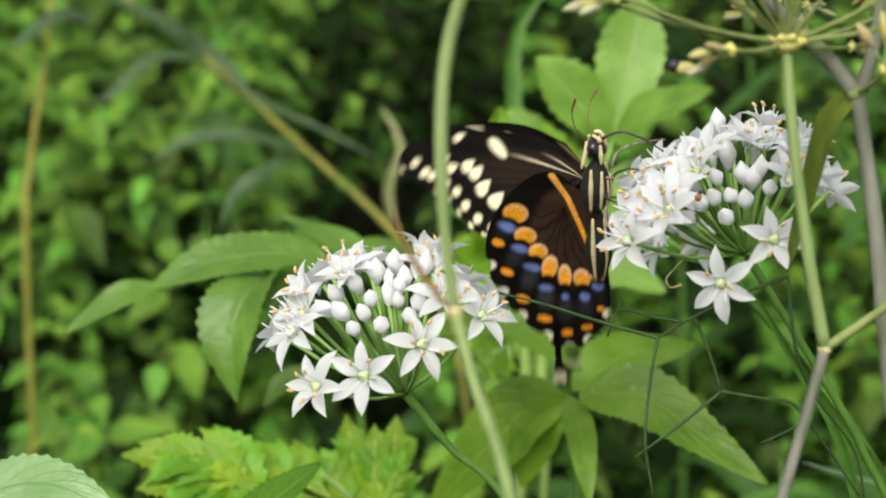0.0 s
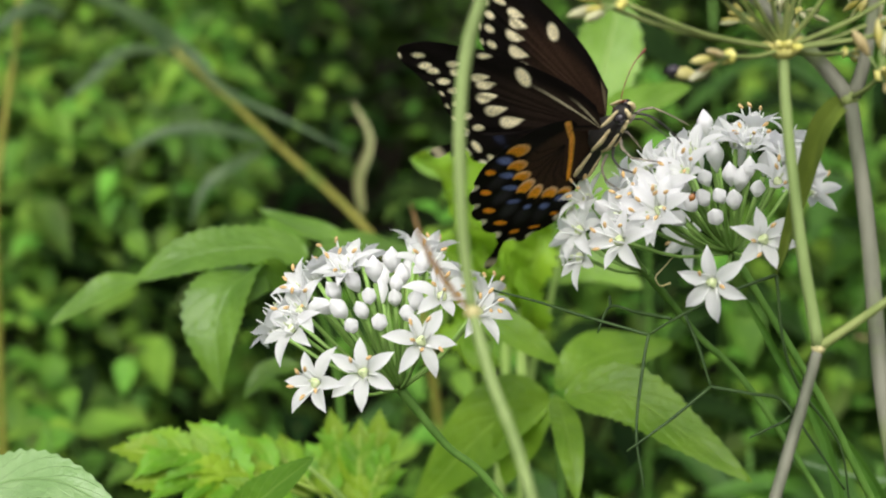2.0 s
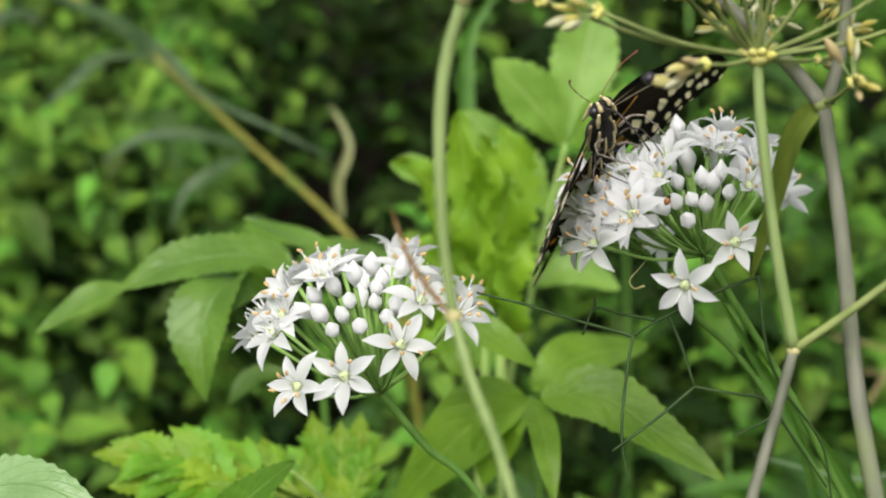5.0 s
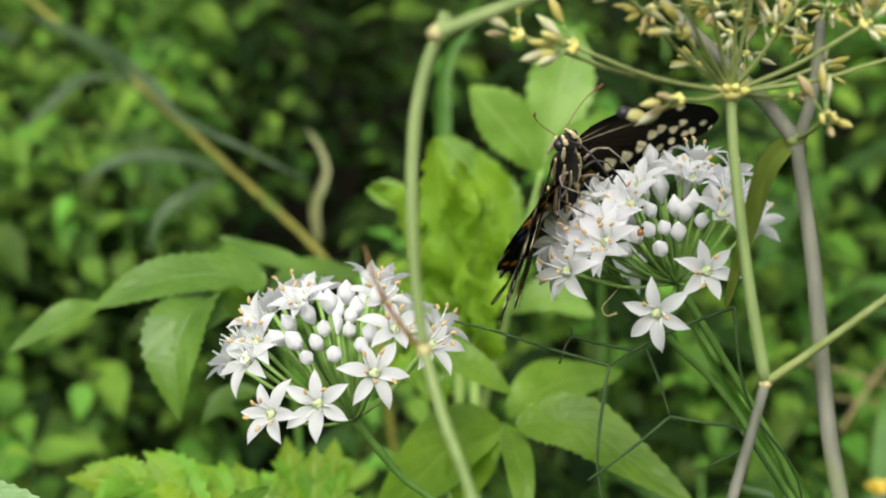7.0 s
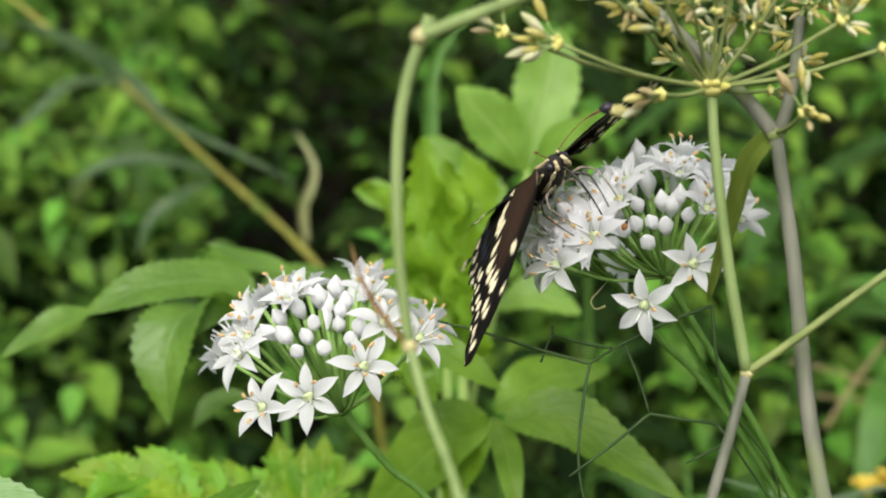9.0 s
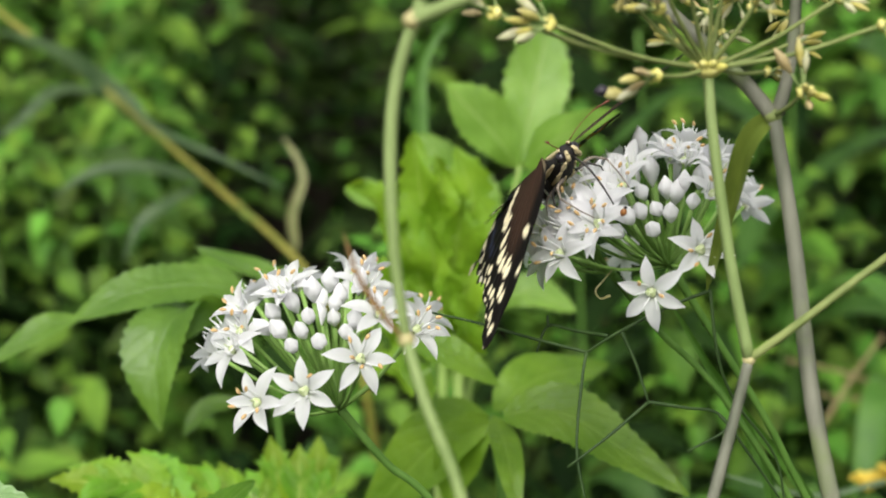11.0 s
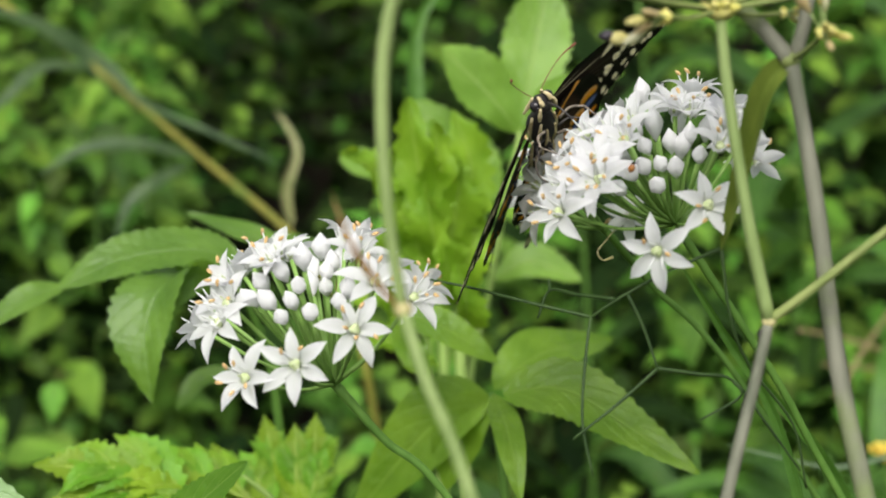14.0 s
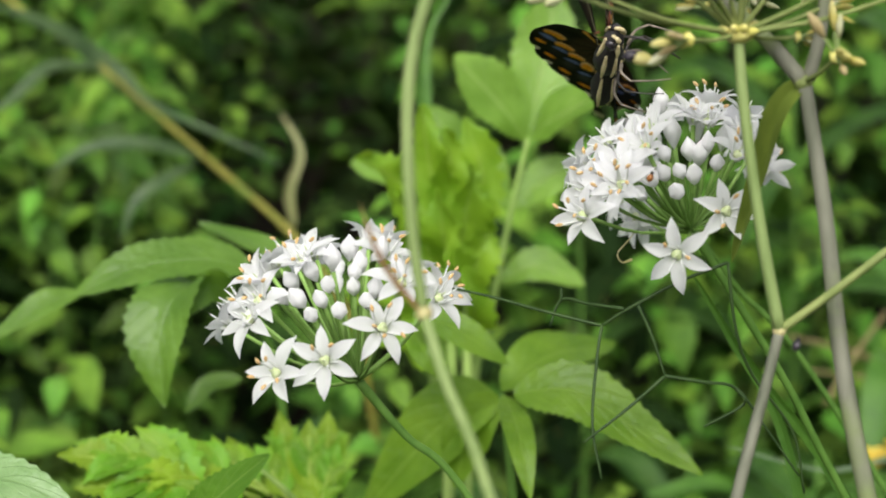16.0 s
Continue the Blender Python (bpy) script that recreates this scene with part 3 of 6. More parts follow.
lance_plant = leafy_plant(
    "lance_leaf_plant", "long lance-shaped green leaves with a brown tip", "broad-leaved plants", (0.0323, 0.4140, 0.3063),
    [[(0.0323, 0.4140, 0.3063), (0.0306, 0.4152, 0.3303), (0.0281, 0.4160, 0.3525)]],
    [
        ([(0.0302, 0.4065, 0.3558), (0.0441, 0.4018, 0.3575), (0.0582, 0.3947, 0.3501), (0.0730, 0.3871, 0.3411)], 0.0150, (0.1, -0.75, 0.65), dict(SERR, tooth=0.05, shape=(0.72, 0.85))),
        ([(0.0288, 0.4160, 0.3525), (0.0302, 0.3947, 0.3501), (0.0318, 0.3810, 0.3380)], 0.0075, (0.1, -0.9, 0.3), ENTIRE),
        ([(0.0288, 0.4254, 0.3491), (0.0211, 0.4279, 0.3390), (0.0170, 0.4288, 0.3231)], 0.014, (-0.2, -0.8, 0.5), ENTIRE),
        ([(0.0288, 0.4251, 0.3477), (0.0140, 0.4330, 0.3387), (-0.0066, 0.4366, 0.3135)], 0.02, (-0.1, -0.75, 0.6), ENTIRE),
        ([(0.0064, 0.4212, 0.3721), (0.0176, 0.4202, 0.3680), (0.0306, 0.4178, 0.3592)], 0.009, (0.1, -0.75, 0.65), ENTIRE),
        ([(0.0066, 0.4303, 0.3671), (0.0092, 0.4189, 0.3633), (0.0134, 0.4171, 0.3565)], 0.008, (0.2, -0.85, 0.5), ENTIRE),
        ([(0.0308, 0.4447, 0.3438), (0.0452, 0.4566, 0.3494), (0.0661, 0.4764, 0.3462)], 0.016, (0.0, -0.6, 0.8), ENTIRE),
    ], FRESH, GREEN_STEM)

SPOON = dict(ENTIRE, n=22, teeth=11, tooth=0.06, wave=0.05)
upright_plant = leafy_plant(
    "opposite_leaf_plant", "light green plant with paired spoon-shaped leaves", "broad-leaved plants", (0.0179, 0.4854, 0.2637),
    [[(0.0224, 0.4869, 0.2649), (0.0270, 0.5016, 0.3254), (0.0328, 0.5070, 0.3482), (0.0390, 0.5136, 0.3760), (0.0444, 0.5183, 0.3964)]],
    [
        ([(0.0439, 0.5182, 0.3959), (0.0350, 0.5166, 0.4079), (0.0216, 0.5157, 0.4220)], 0.019, (0.2, -0.75, 0.6), dict(SPOON, shape=(1.35, 0.65))),
        ([(0.0444, 0.5185, 0.3972), (0.0497, 0.5285, 0.4178), (0.0549, 0.5382, 0.4371)], 0.0205, (0.1, -0.85, 0.5), dict(SPOON, shape=(1.25, 0.65))),
        ([(0.0450, 0.5186, 0.3976), (0.0550, 0.5080, 0.4064), (0.0705, 0.4920, 0.4165)], 0.017, (0.1, -0.7, 0.7), ENTIRE),
        ([(0.0390, 0.5135, 0.3757), (0.0283, 0.5174, 0.3892), (0.0141, 0.5273, 0.4048)], 0.018, (0.25, -0.75, 0.6), dict(SPOON, shape=(1.2, 0.65))),
    ] + [
        ([(0.0390, 0.5136, 0.3760), (0.0484, 0.5150, 0.3841), (0.0611, 0.5155, 0.3890)], 0.013, (-0.1, -0.75, 0.65), dict(SPOON, shape=(1.1, 0.65))),
        ([(0.0352, 0.5085, 0.3548), (0.0462, 0.5091, 0.3596), (0.0604, 0.5068, 0.3538)], 0.0115, (0, -0.7, 0.7), dict(SPOON, shape=(1.1, 0.65))),
        ([(0.0083, 0.5268, 0.3807), (-0.0001, 0.5285, 0.3857), (-0.0090, 0.5296, 0.3878)], 0.010, (0, -0.7, 0.7), dict(SPOON, shape=(1.1, 0.65))),
        ([(0.0344, 0.5292, 0.3547), (0.0275, 0.5308, 0.3598), (0.0355, 0.5424, 0.3669)], 0.014, (0, -0.7, 0.7), ENTIRE),
    ], SPOON_LEAF, LIME_STEM, 0.0010)

LOBED = dict(teeth=9, tooth=0.2, fold=0.45, wave=0.2, shape=(0.82, 0.75))
lime_frond = leafy_plant(
    "lime_frond", "upright lime-green lobed frond behind the flowers", "broad-leaved plants", (0.0159, 0.4614, 0.2855),
    [[(0.0159, 0.4614, 0.2855), (0.0187, 0.4766, 0.3472), (0.0178, 0.4843, 0.3781), (0.0152, 0.4914, 0.4059)], [(0.0232, 0.4725, 0.3317), (0.0228, 0.4779, 0.3533), (0.0217, 0.4829, 0.3734)], [(0.0137, 0.4730, 0.3318), (0.0133, 0.4784, 0.3534), (0.0145, 0.4830, 0.3719)]],
    [
        ([(0.0177, 0.4832, 0.3734), (0.0138, 0.4827, 0.3914), (0.0109, 0.4831, 0.4129)], 0.0154, (-0.3, -0.85, 0.7), LOBED),
        ([(0.0192, 0.4827, 0.3719), (0.0193, 0.4820, 0.3899), (0.0177, 0.4812, 0.4068)], 0.0147, (0.2, -0.9, 0.7), LOBED),
        ([(0.0199, 0.4815, 0.3672), (0.0231, 0.4799, 0.3822), (0.0245, 0.4783, 0.3969)], 0.0126, (0.4, -0.85, 0.6), LOBED),
        ([(0.0144, 0.4815, 0.3657), (0.0104, 0.4795, 0.3777), (0.0019, 0.4781, 0.3910)], 0.0140, (-0.3, -0.8, 0.75), LOBED),
        ([(0.0088, 0.4830, 0.3884), (0.0015, 0.4780, 0.3944), (-0.0067, 0.4740, 0.4008)], 0.011, (-0.1, -0.7, 0.7), LOBED),
        ([(0.0244, 0.4870, 0.3750), (0.0279, 0.4840, 0.3922), (0.0231, 0.4880, 0.4085)], 0.0125, (0.25, -0.75, 0.6), LOBED),
    ] + [
        ([(0.0134, 0.4800, 0.3596), (0.0063, 0.4775, 0.3686), (-0.0046, 0.4751, 0.3774)], 0.0168, (-0.1, -0.7, 0.75), LOBED),
        ([(0.0125, 0.4785, 0.3534), (0.0029, 0.4754, 0.3594), (-0.0096, 0.4717, 0.3624)], 0.0168, (-0.1, -0.7, 0.75), LOBED),
        ([(0.0214, 0.4795, 0.3595), (0.0271, 0.4819, 0.3703), (0.0290, 0.4844, 0.3811)], 0.0112, (0.3, -0.8, 0.75), LOBED),
        ([(0.0191, 0.4804, 0.3626), (0.0163, 0.4720, 0.3778), (0.0148, 0.4715, 0.3922)], 0.0112, (-0.5, -0.8, 0.6), LOBED),
        ([(0.0189, 0.4781, 0.3534), (0.0200, 0.4707, 0.3652), (0.0185, 0.4699, 0.3783)], 0.0119, (0.5, -0.8, 0.6), LOBED),
    ] + [
        ([(0.0172, 0.4774, 0.3503), (0.0122, 0.4704, 0.3622), (0.0091, 0.4693, 0.3738)], 0.0126, (-0.4, -0.8, 0.7), LOBED),
        ([(0.0235, 0.4763, 0.3472), (0.0246, 0.4689, 0.3591), (0.0222, 0.4678, 0.3707)], 0.0105, (0.3, -0.9, 0.5), LOBED),
        ([(0.0154, 0.4752, 0.3410), (0.0057, 0.4674, 0.3487), (-0.0037, 0.4645, 0.3514)], 0.0140, (-0.1, -0.7, 0.75), LOBED),
    ], LIME_BRIGHT, LIME_STEM, 0.0014)


# ---------------------------------------------------------------- garlic chive flower heads
def tepal_mesh(length, breadth, curl):
    bm = bmesh.new()
    pts = [(0, 0.0004, 0), (0, length * 0.4, length * 0.10), (0, length * 0.75, length * 0.08 - curl * 0.3), (0, length, -curl)]
    blade_into(bm, pts, breadth, (0, 0.1, 1), fold=0.35, n=10, shape=(0.74, 1.12), across=2)
    return mesh_of("tepal", bm, PETAL)


TEPALS = [tepal_mesh(0.0070, 0.0028, 0.0004), tepal_mesh(0.0074, 0.0029, 0.0011), tepal_mesh(0.0066, 0.0027, -0.0008)]


def ovary_mesh():
    bm = bmesh.new()
    lump_into(bm, (0, 0, 0.0009), (0, 0, 1), 0.0022, 0.0021, 0, 6, 12, 0.2, 3, 0.16)
    tube_into(bm, [(0, 0, 0.0018), (0, 0, 0.0034)], [0.00018, 0.00012], 5, 2)
    return mesh_of("ovary", bm, OVARY)


def stamen_mesh(long, ripe):
    bm = bmesh.new()
    tube_into(bm, [(0, 0, 0), (0, long * 0.22, long * 0.55), (0, long * 0.4, long)], [0.00034, 0.0001], 5, 4)
    if ripe:
        lump_into(bm, (0, long * 0.4, long * 1.04), (0.3, 0.6, 0.5), 0.0017, 0.00075, 1, 5, 7)
    return mesh_of("stamen", bm, FILAMENT, ANTHER)


OVARY_MESH = ovary_mesh()
STAMENS = [stamen_mesh(0.0046, True), stamen_mesh(0.0042, False), stamen_mesh(0.005, True)]


def bud_mesh(size):
    bm = bmesh.new()
    lump_into(bm, (0, 0, size * 0.5), (0, 0, 1), size, size * 0.53, 0, 10, 18, 0.8, 6, 0.07)
    uv = bm.loops.layers.uv.verify()
    for f in bm.faces:
        for lp in f.loops:
            lp[uv].uv = (0.5, 0.2 + 0.8 * lp.vert.co.z / size)
    return mesh_of("bud", bm, BUD)


BUDS = [bud_mesh(0.0061), bud_mesh(0.0055), bud_mesh(0.0067)]


def chive_head(name, label, hub, scape, florets, buds, seed, scape_r=0.0008, ripe=0.55):
    """florets and buds: places from the hub."""
    rnd = random.Random(seed)
    root = thing(name, hub, label, "flower", "garlic chive flowers")
    bm = bmesh.new()
    tube_into(bm, local(hub, scape), [scape_r * 1.25] + [scape_r] * (len(scape) - 2) + [scape_r * 1.1], 8, 30, 0, 0.12)
    foot = Vector(scape[-1])
    tube_into(bm, local(hub, [foot, (foot.x + 0.02, foot.y + 0.01, 0.0)]), [scape_r * 1.1, scape_r * 1.4], 8, 4, 0, 0.12)
    part("scape", mesh_of("scape", bm, GREEN_STEM), root, label="ridged green flower stem")
    bm = bmesh.new()
    lump_into(bm, (0, 0, 0), (0, 0, 1), 0.0024, 0.0022)
    part("receptacle", mesh_of("receptacle", bm, GREEN_STEM), root)
    for kind, places in (("floret", florets), ("bud", buds)):
        for p in places:
            p = Vector(p)
            out = p.normalized()
            foot = p - out * (0.0006 if kind == "floret" else 0.0002)
            sag = Vector((0, 0, -0.06 * p.length))
            bm = bmesh.new()
            tube_into(bm, [(0, 0, 0), foot * 0.5 + sag, foot], [0.0004, 0.00034, 0.0005], 6, 6)
            stalk = part(kind, mesh_of("pedicel", bm, PEDICEL), root, label="white star flower on a green stalk" if kind == "floret" else "closed white bud on a green stalk")
            way = (out + Vector((rnd.uniform(-0.18, 0.18), rnd.uniform(-0.18, 0.12), rnd.uniform(-0.1, 0.18)))).normalized()
            base = Matrix.Translation(p) @ aim(way, rnd.random() * 6.28)
            if kind == "bud":
                part("petals", BUDS[rnd.randrange(3)], stalk, Matrix.Translation(foot) @ aim(way, rnd.random() * 6.28) @ Matrix.Diagonal((1, 1, rnd.uniform(0.95, 1.15), 1)))
                continue
            opening = rnd.uniform(0.05, 0.38) + (rnd.uniform(0.1, 0.5) if out.z > 0.72 else 0)
            for k in range(6):
                turn = Matrix.Rotation(k * math.pi / 3 + rnd.uniform(-0.08, 0.08), 4, "Z")
                tip = Matrix.Rotation(opening + rnd.uniform(-0.12, 0.12), 4, "X")
                part("tepal", TEPALS[rnd.randrange(3)], stalk, base @ turn @ Matrix.Translation((0, 0.0003, 0.00025 * (k % 2))) @ tip @ Matrix.Scale(rnd.uniform(0.92, 1.06), 4))
            part("ovary", OVARY_MESH, stalk, base)
            fresh = rnd.random() < ripe
            for k in range(6):
                turn = Matrix.Rotation(k * math.pi / 3 + 0.4 + rnd.uniform(-0.15, 0.15), 4, "Z")
                which = STAMENS[rnd.choice((0, 2)) if fresh and rnd.random() < 0.7 else 1]
                part("stamen", which, stalk, base @ turn @ Matrix.Translation((0, 0.0009, 0)) @ Matrix.Rotation(rnd.uniform(-0.25, 0.2), 4, "X"))
    return root


left_head = chive_head(
    "garlic_chive_flower", "white garlic chive flower head with stars and buds", (-0.0087, 0.3425, 0.3795),
    [(-0.0087, 0.3425, 0.3795), (0.0007, 0.3414, 0.3679), (0.0130, 0.3411, 0.3550), (0.0442, 0.3402, 0.3014)],
    [
        (-0.0152, -0.0236, 0.0095), (-0.0062, -0.0270, 0.0128), (0.0043, -0.0248, 0.0181),
        (-0.0202, -0.0138, 0.0170), (-0.0267, 0.0141, 0.0081), (-0.0178, -0.0080, 0.0228),
        (-0.0160, 0.0174, 0.0198), (-0.0103, -0.0105, 0.0265), (-0.0083, 0.0214, 0.0203),
        (0.0028, 0.0201, 0.0227), (0.0052, -0.0102, 0.0284), (0.0083, -0.0170, 0.0244),
        (0.0179, 0.0209, 0.0132), (0.0151, -0.0163, 0.0211), (-0.0131, 0.0177, 0.0214),
        (-0.0179, 0.0176, 0.0180), (-0.0088, -0.0087, 0.0278), (0.0059, 0.0198, 0.0217),
        (-0.0244, 0.0152, 0.0119), (-0.0186, -0.0121, 0.0201), (0.0107, 0.0224, 0.0166),
    ],
    [
        (-0.0134, -0.0106, 0.0193), (-0.0114, -0.0084, 0.0217), (-0.0083, -0.0149, 0.0170),
        (-0.0062, -0.0134, 0.0192), (-0.0033, -0.0163, 0.0178), (-0.0046, -0.0104, 0.0257),
        (-0.0035, 0.0199, 0.0161), (-0.0014, -0.0077, 0.0270), (-0.0007, -0.0100, 0.0232),
        (-0.0005, -0.0091, 0.0204), (0.0034, -0.0140, 0.0210), (-0.0038, 0.0132, 0.0143),
        (0.0015, 0.0214, 0.0176), (0.0042, -0.0118, 0.0275),
        (-0.0054, -0.0130, 0.0221), (-0.0101, -0.0125, 0.0191), (-0.0077, -0.0105, 0.0237), (0.0018, -0.0149, 0.0193), (0.0008, -0.0090, 0.0246),
    ], 5)

right_head = chive_head(
    "garlic_chive_flower", "large white garlic chive flower head visited by the butterfly", (0.0591, 0.3465, 0.4078),
    [(0.0591, 0.3465, 0.4078), (0.0648, 0.3468, 0.3989), (0.0801, 0.3474, 0.3744), (0.0915, 0.3480, 0.3530), (0.1300, 0.3480, 0.2842)],
    [
        (-0.0088, -0.0320, 0.0030), (0.0009, -0.0267, 0.0096), (-0.0046, 0.0276, -0.0044),
        (-0.0246, -0.0195, 0.0074), (-0.0230, -0.0134, 0.0108), (-0.0203, -0.0123, 0.0138),
        (-0.0166, -0.0144, 0.0156), (-0.0172, -0.0192, 0.0132), (-0.0188, 0.0201, 0.0094),
        (-0.0173, -0.0041, 0.0182), (-0.0138, -0.0070, 0.0193), (-0.0083, 0.0174, 0.0173),
        (-0.0115, -0.0120, 0.0187), (-0.0004, 0.0224, 0.0182), (-0.0003, -0.0005, 0.0220),
        (0.0050, 0.0097, 0.0229), (0.0069, -0.0019, 0.0208), (0.0122, 0.0091, 0.0206),
        (0.0053, -0.0143, 0.0174), (0.0208, 0.0255, 0.0065), (0.0090, -0.0059, 0.0194),
        (-0.0190, 0.0181, 0.0093), (-0.0187, -0.0179, 0.0123),
        (-0.0091, -0.0040, 0.0210),
        (0.0022, -0.0028, 0.0216), 
        (0.0174, 0.0237, 0.0106), 
    ],
    [
        (-0.0046, 0.0095, 0.0222), (-0.0062, 0.0037, 0.0157), (-0.0035, 0.0020, 0.0162),
        (0.0012, 0.0018, 0.0172), (-0.0123, -0.0072, 0.0134), (-0.0097, -0.0123, 0.0116),
        (-0.0116, -0.0132, 0.0093), (-0.0051, -0.0138, 0.0095), (-0.0038, -0.0095, 0.0125),
        (-0.0015, -0.0047, 0.0148), (-0.0001, -0.0049, 0.0137), (0.0025, -0.0098, 0.0139),
        (-0.0062, -0.0064, 0.0152), (0.0015, -0.0060, 0.0162), (-0.0101, -0.0076, 0.0141),
        (-0.0070, -0.0097, 0.0121), (-0.0017, -0.0101, 0.0113), (-0.0144, -0.0089, 0.0121), (0.0052, -0.0021, 0.0163),
    ], 8)

bm = bmesh.new()
tube_into(bm, local((0.0591, 0.3465, 0.4078), [(0.0463, 0.3381, 0.4095), (0.0440, 0.3365, 0.4074), (0.0424, 0.3360, 0.4055), (0.0433, 0.3356, 0.4039), (0.0454, 0.3367, 0.4041)]), [0.00010, 0.00012, 0.00016, 0.00014, 0.0003], 6, 24)
part("tendril", mesh_of("tendril", bm, TAN_NODE), right_head, label="dry curled brownish flower stalk")

rear_head = chive_head(
    "garlic_chive_flower", "smaller white garlic chive head bent under the butterfly", (0.0454, 0.3618, 0.4013),
    [(0.0454, 0.3618, 0.4013), (0.0571, 0.3681, 0.3863), (0.0764, 0.3673, 0.3638), (0.1292, 0.3548, 0.2786)],
    [
        (-0.0128, -0.0037, 0.0165), (-0.0146, -0.0083, 0.0112), (-0.0143, -0.0094, 0.0060),
        (-0.0073, 0.0199, 0.0081), (-0.0136, 0.0172, 0.0037),
    ],
    [
        (-0.0094, -0.0127, 0.0159), (-0.0073, -0.0149, 0.0150), (-0.0084, -0.0170, 0.0123), (-0.0111, -0.0137, 0.0108),
    ], 13, 0.0007, 0.3)


# ---------------------------------------------------------------- fennel in front
def stem_part(root, base, pts, radii, mat, name="stem", sides=10, label=""):
    bm = bmesh.new()
    tube_into(bm, local(base, pts), radii, sides, None, 0, 0.05)
    return part(name, mesh_of(name, bm, mat), root, label=label)


def node_part(root, base, at, size, mat, axis=(0, 0, 1)):
    bm = bmesh.new()
    lump_into(bm, Vector(at) - Vector(base), axis, size * 1.1, size, 0, 7, 12)
    return part("node", mesh_of("node", bm, mat), root, label="swollen joint of the stem")


def hub_part(root, base, at):
    """The knobbly yellow joint from which the rays spread."""
    bm = bmesh.new()
    rnd = random.Random(77)
    c = Vector(at) - Vector(base)
    lump_into(bm, c, (0, 0, 1), 0.0040, 0.0050, 0, 8, 16, 0.0, 6, 0.12)
    for k in range(9):
        a = k * 0.7
        d = Vector((math.cos(a), math.sin(a), rnd.uniform(0.1, 0.7))).normalized()
        lump_into(bm, c + d * 0.0025, d, 0.003, 0.0017, 0, 6, 9, 0.4)
    return part("hub", mesh_of("hub", bm, NODE), root, label="knobbly yellow joint of the seed head")


def umbellet(root, base, hub, at, n, size, seed, spread=0.9, ray_mat=None):
    """A ray from the hub that ends in a tuft of seeds on short stalks."""
    rnd = random.Random(seed)
    h, a = Vector(hub) - Vector(base), Vector(at) - Vector(base)
    bm = bmesh.new()
    mid = (h + a) / 2 + Vector((0, 0, -0.04 * (a - h).length))
    tube_into(bm, [h, mid, a], [0.00048, 0.0004, 0.00034], 7, 8)
    ray = part("ray", mesh_of("ray", bm, ray_mat or OLIVE_STEM), root)
    out = (a - h).normalized()
    bm = bmesh.new()
    lump_into(bm, a, out, 0.0022 * size, 0.0026 * size, 0, 7, 12, 0.2, 5, 0.12)
    for k in range(5):
        e = (out + Vector((rnd.uniform(-1, 1), rnd.uniform(-1, 1), rnd.uniform(-1, 1)))).normalized()
        lump_into(bm, a + e * 0.0012 * size, e, 0.0015 * size, 0.0009 * size, 0, 5, 7, 0.4)
    part("tuft", mesh_of("tuft", bm, NODE), ray)
    for k in range(n):
        d = (out + Vector((rnd.uniform(-1, 1), rnd.uniform(-1, 1), rnd.uniform(-1, 1))) * spread).normalized()
        long = rnd.uniform(0.0018, 0.0048) * size
        bm = bmesh.new()
        p = a + d * long
        tube_into(bm, [a, a + d * long * 0.5 + Vector((0, 0, -0.0002)), p], [0.0003, 0.0002], 5, 3)
        big = rnd.uniform(0.0042, 0.0062) * size
        lump_into(bm, p + d * big * 0.45, d, big, big * rnd.uniform(0.23, 0.32), 1, 8, 10, 0.35, 5, 0.07)
        part("seed", mesh_of("seed", bm, PALE_STEM, rnd.choice((SEED, SEED, SEED, SEED_YELLOW, SEED_YELLOW, SEED_YELLOW, SEED_TAN))), ray)


FB = (0.0824, 0.2724, 0.3189)
fennel = thing("fennel_plant", FB, "grey-green fennel stalk with seed heads and joints", "plant", "fennel stalks")
stem_part(fennel, FB, [FB, (0.0838, 0.2795, 0.3532), (0.0763, 0.2890, 0.3965), (0.0733, 0.2956, 0.4249), (0.0700, 0.3005, 0.4471)], [0.0018, 0.0016, 0.0014, 0.0012], GREY_STEM, label="thick grey ridged main stem")
stem_part(fennel, FB, [(0.085, 0.262, 0.0), (0.0830, 0.2660, 0.16), FB], [0.0024, 0.002, 0.0018], GREY_STEM)
node_part(fennel, FB, (0.0698, 0.3006, 0.4473), 0.0033, OLIVE_STEM)
stem_part(fennel, FB, [(0.0700, 0.3005, 0.4471), (0.0646, 0.3033, 0.4535), (0.0592, 0.3068, 0.4588), (0.0469, 0.3130, 0.4703)], [0.0014, 0.0013, 0.0011], GREY_STEM, "branch")
stem_part(fennel, FB, [(0.0706, 0.3007, 0.4476), (0.0726, 0.3009, 0.4563), (0.0736, 0.3021, 0.4685)], [0.0012, 0.0011, 0.001], GREY_STEM, "branch")
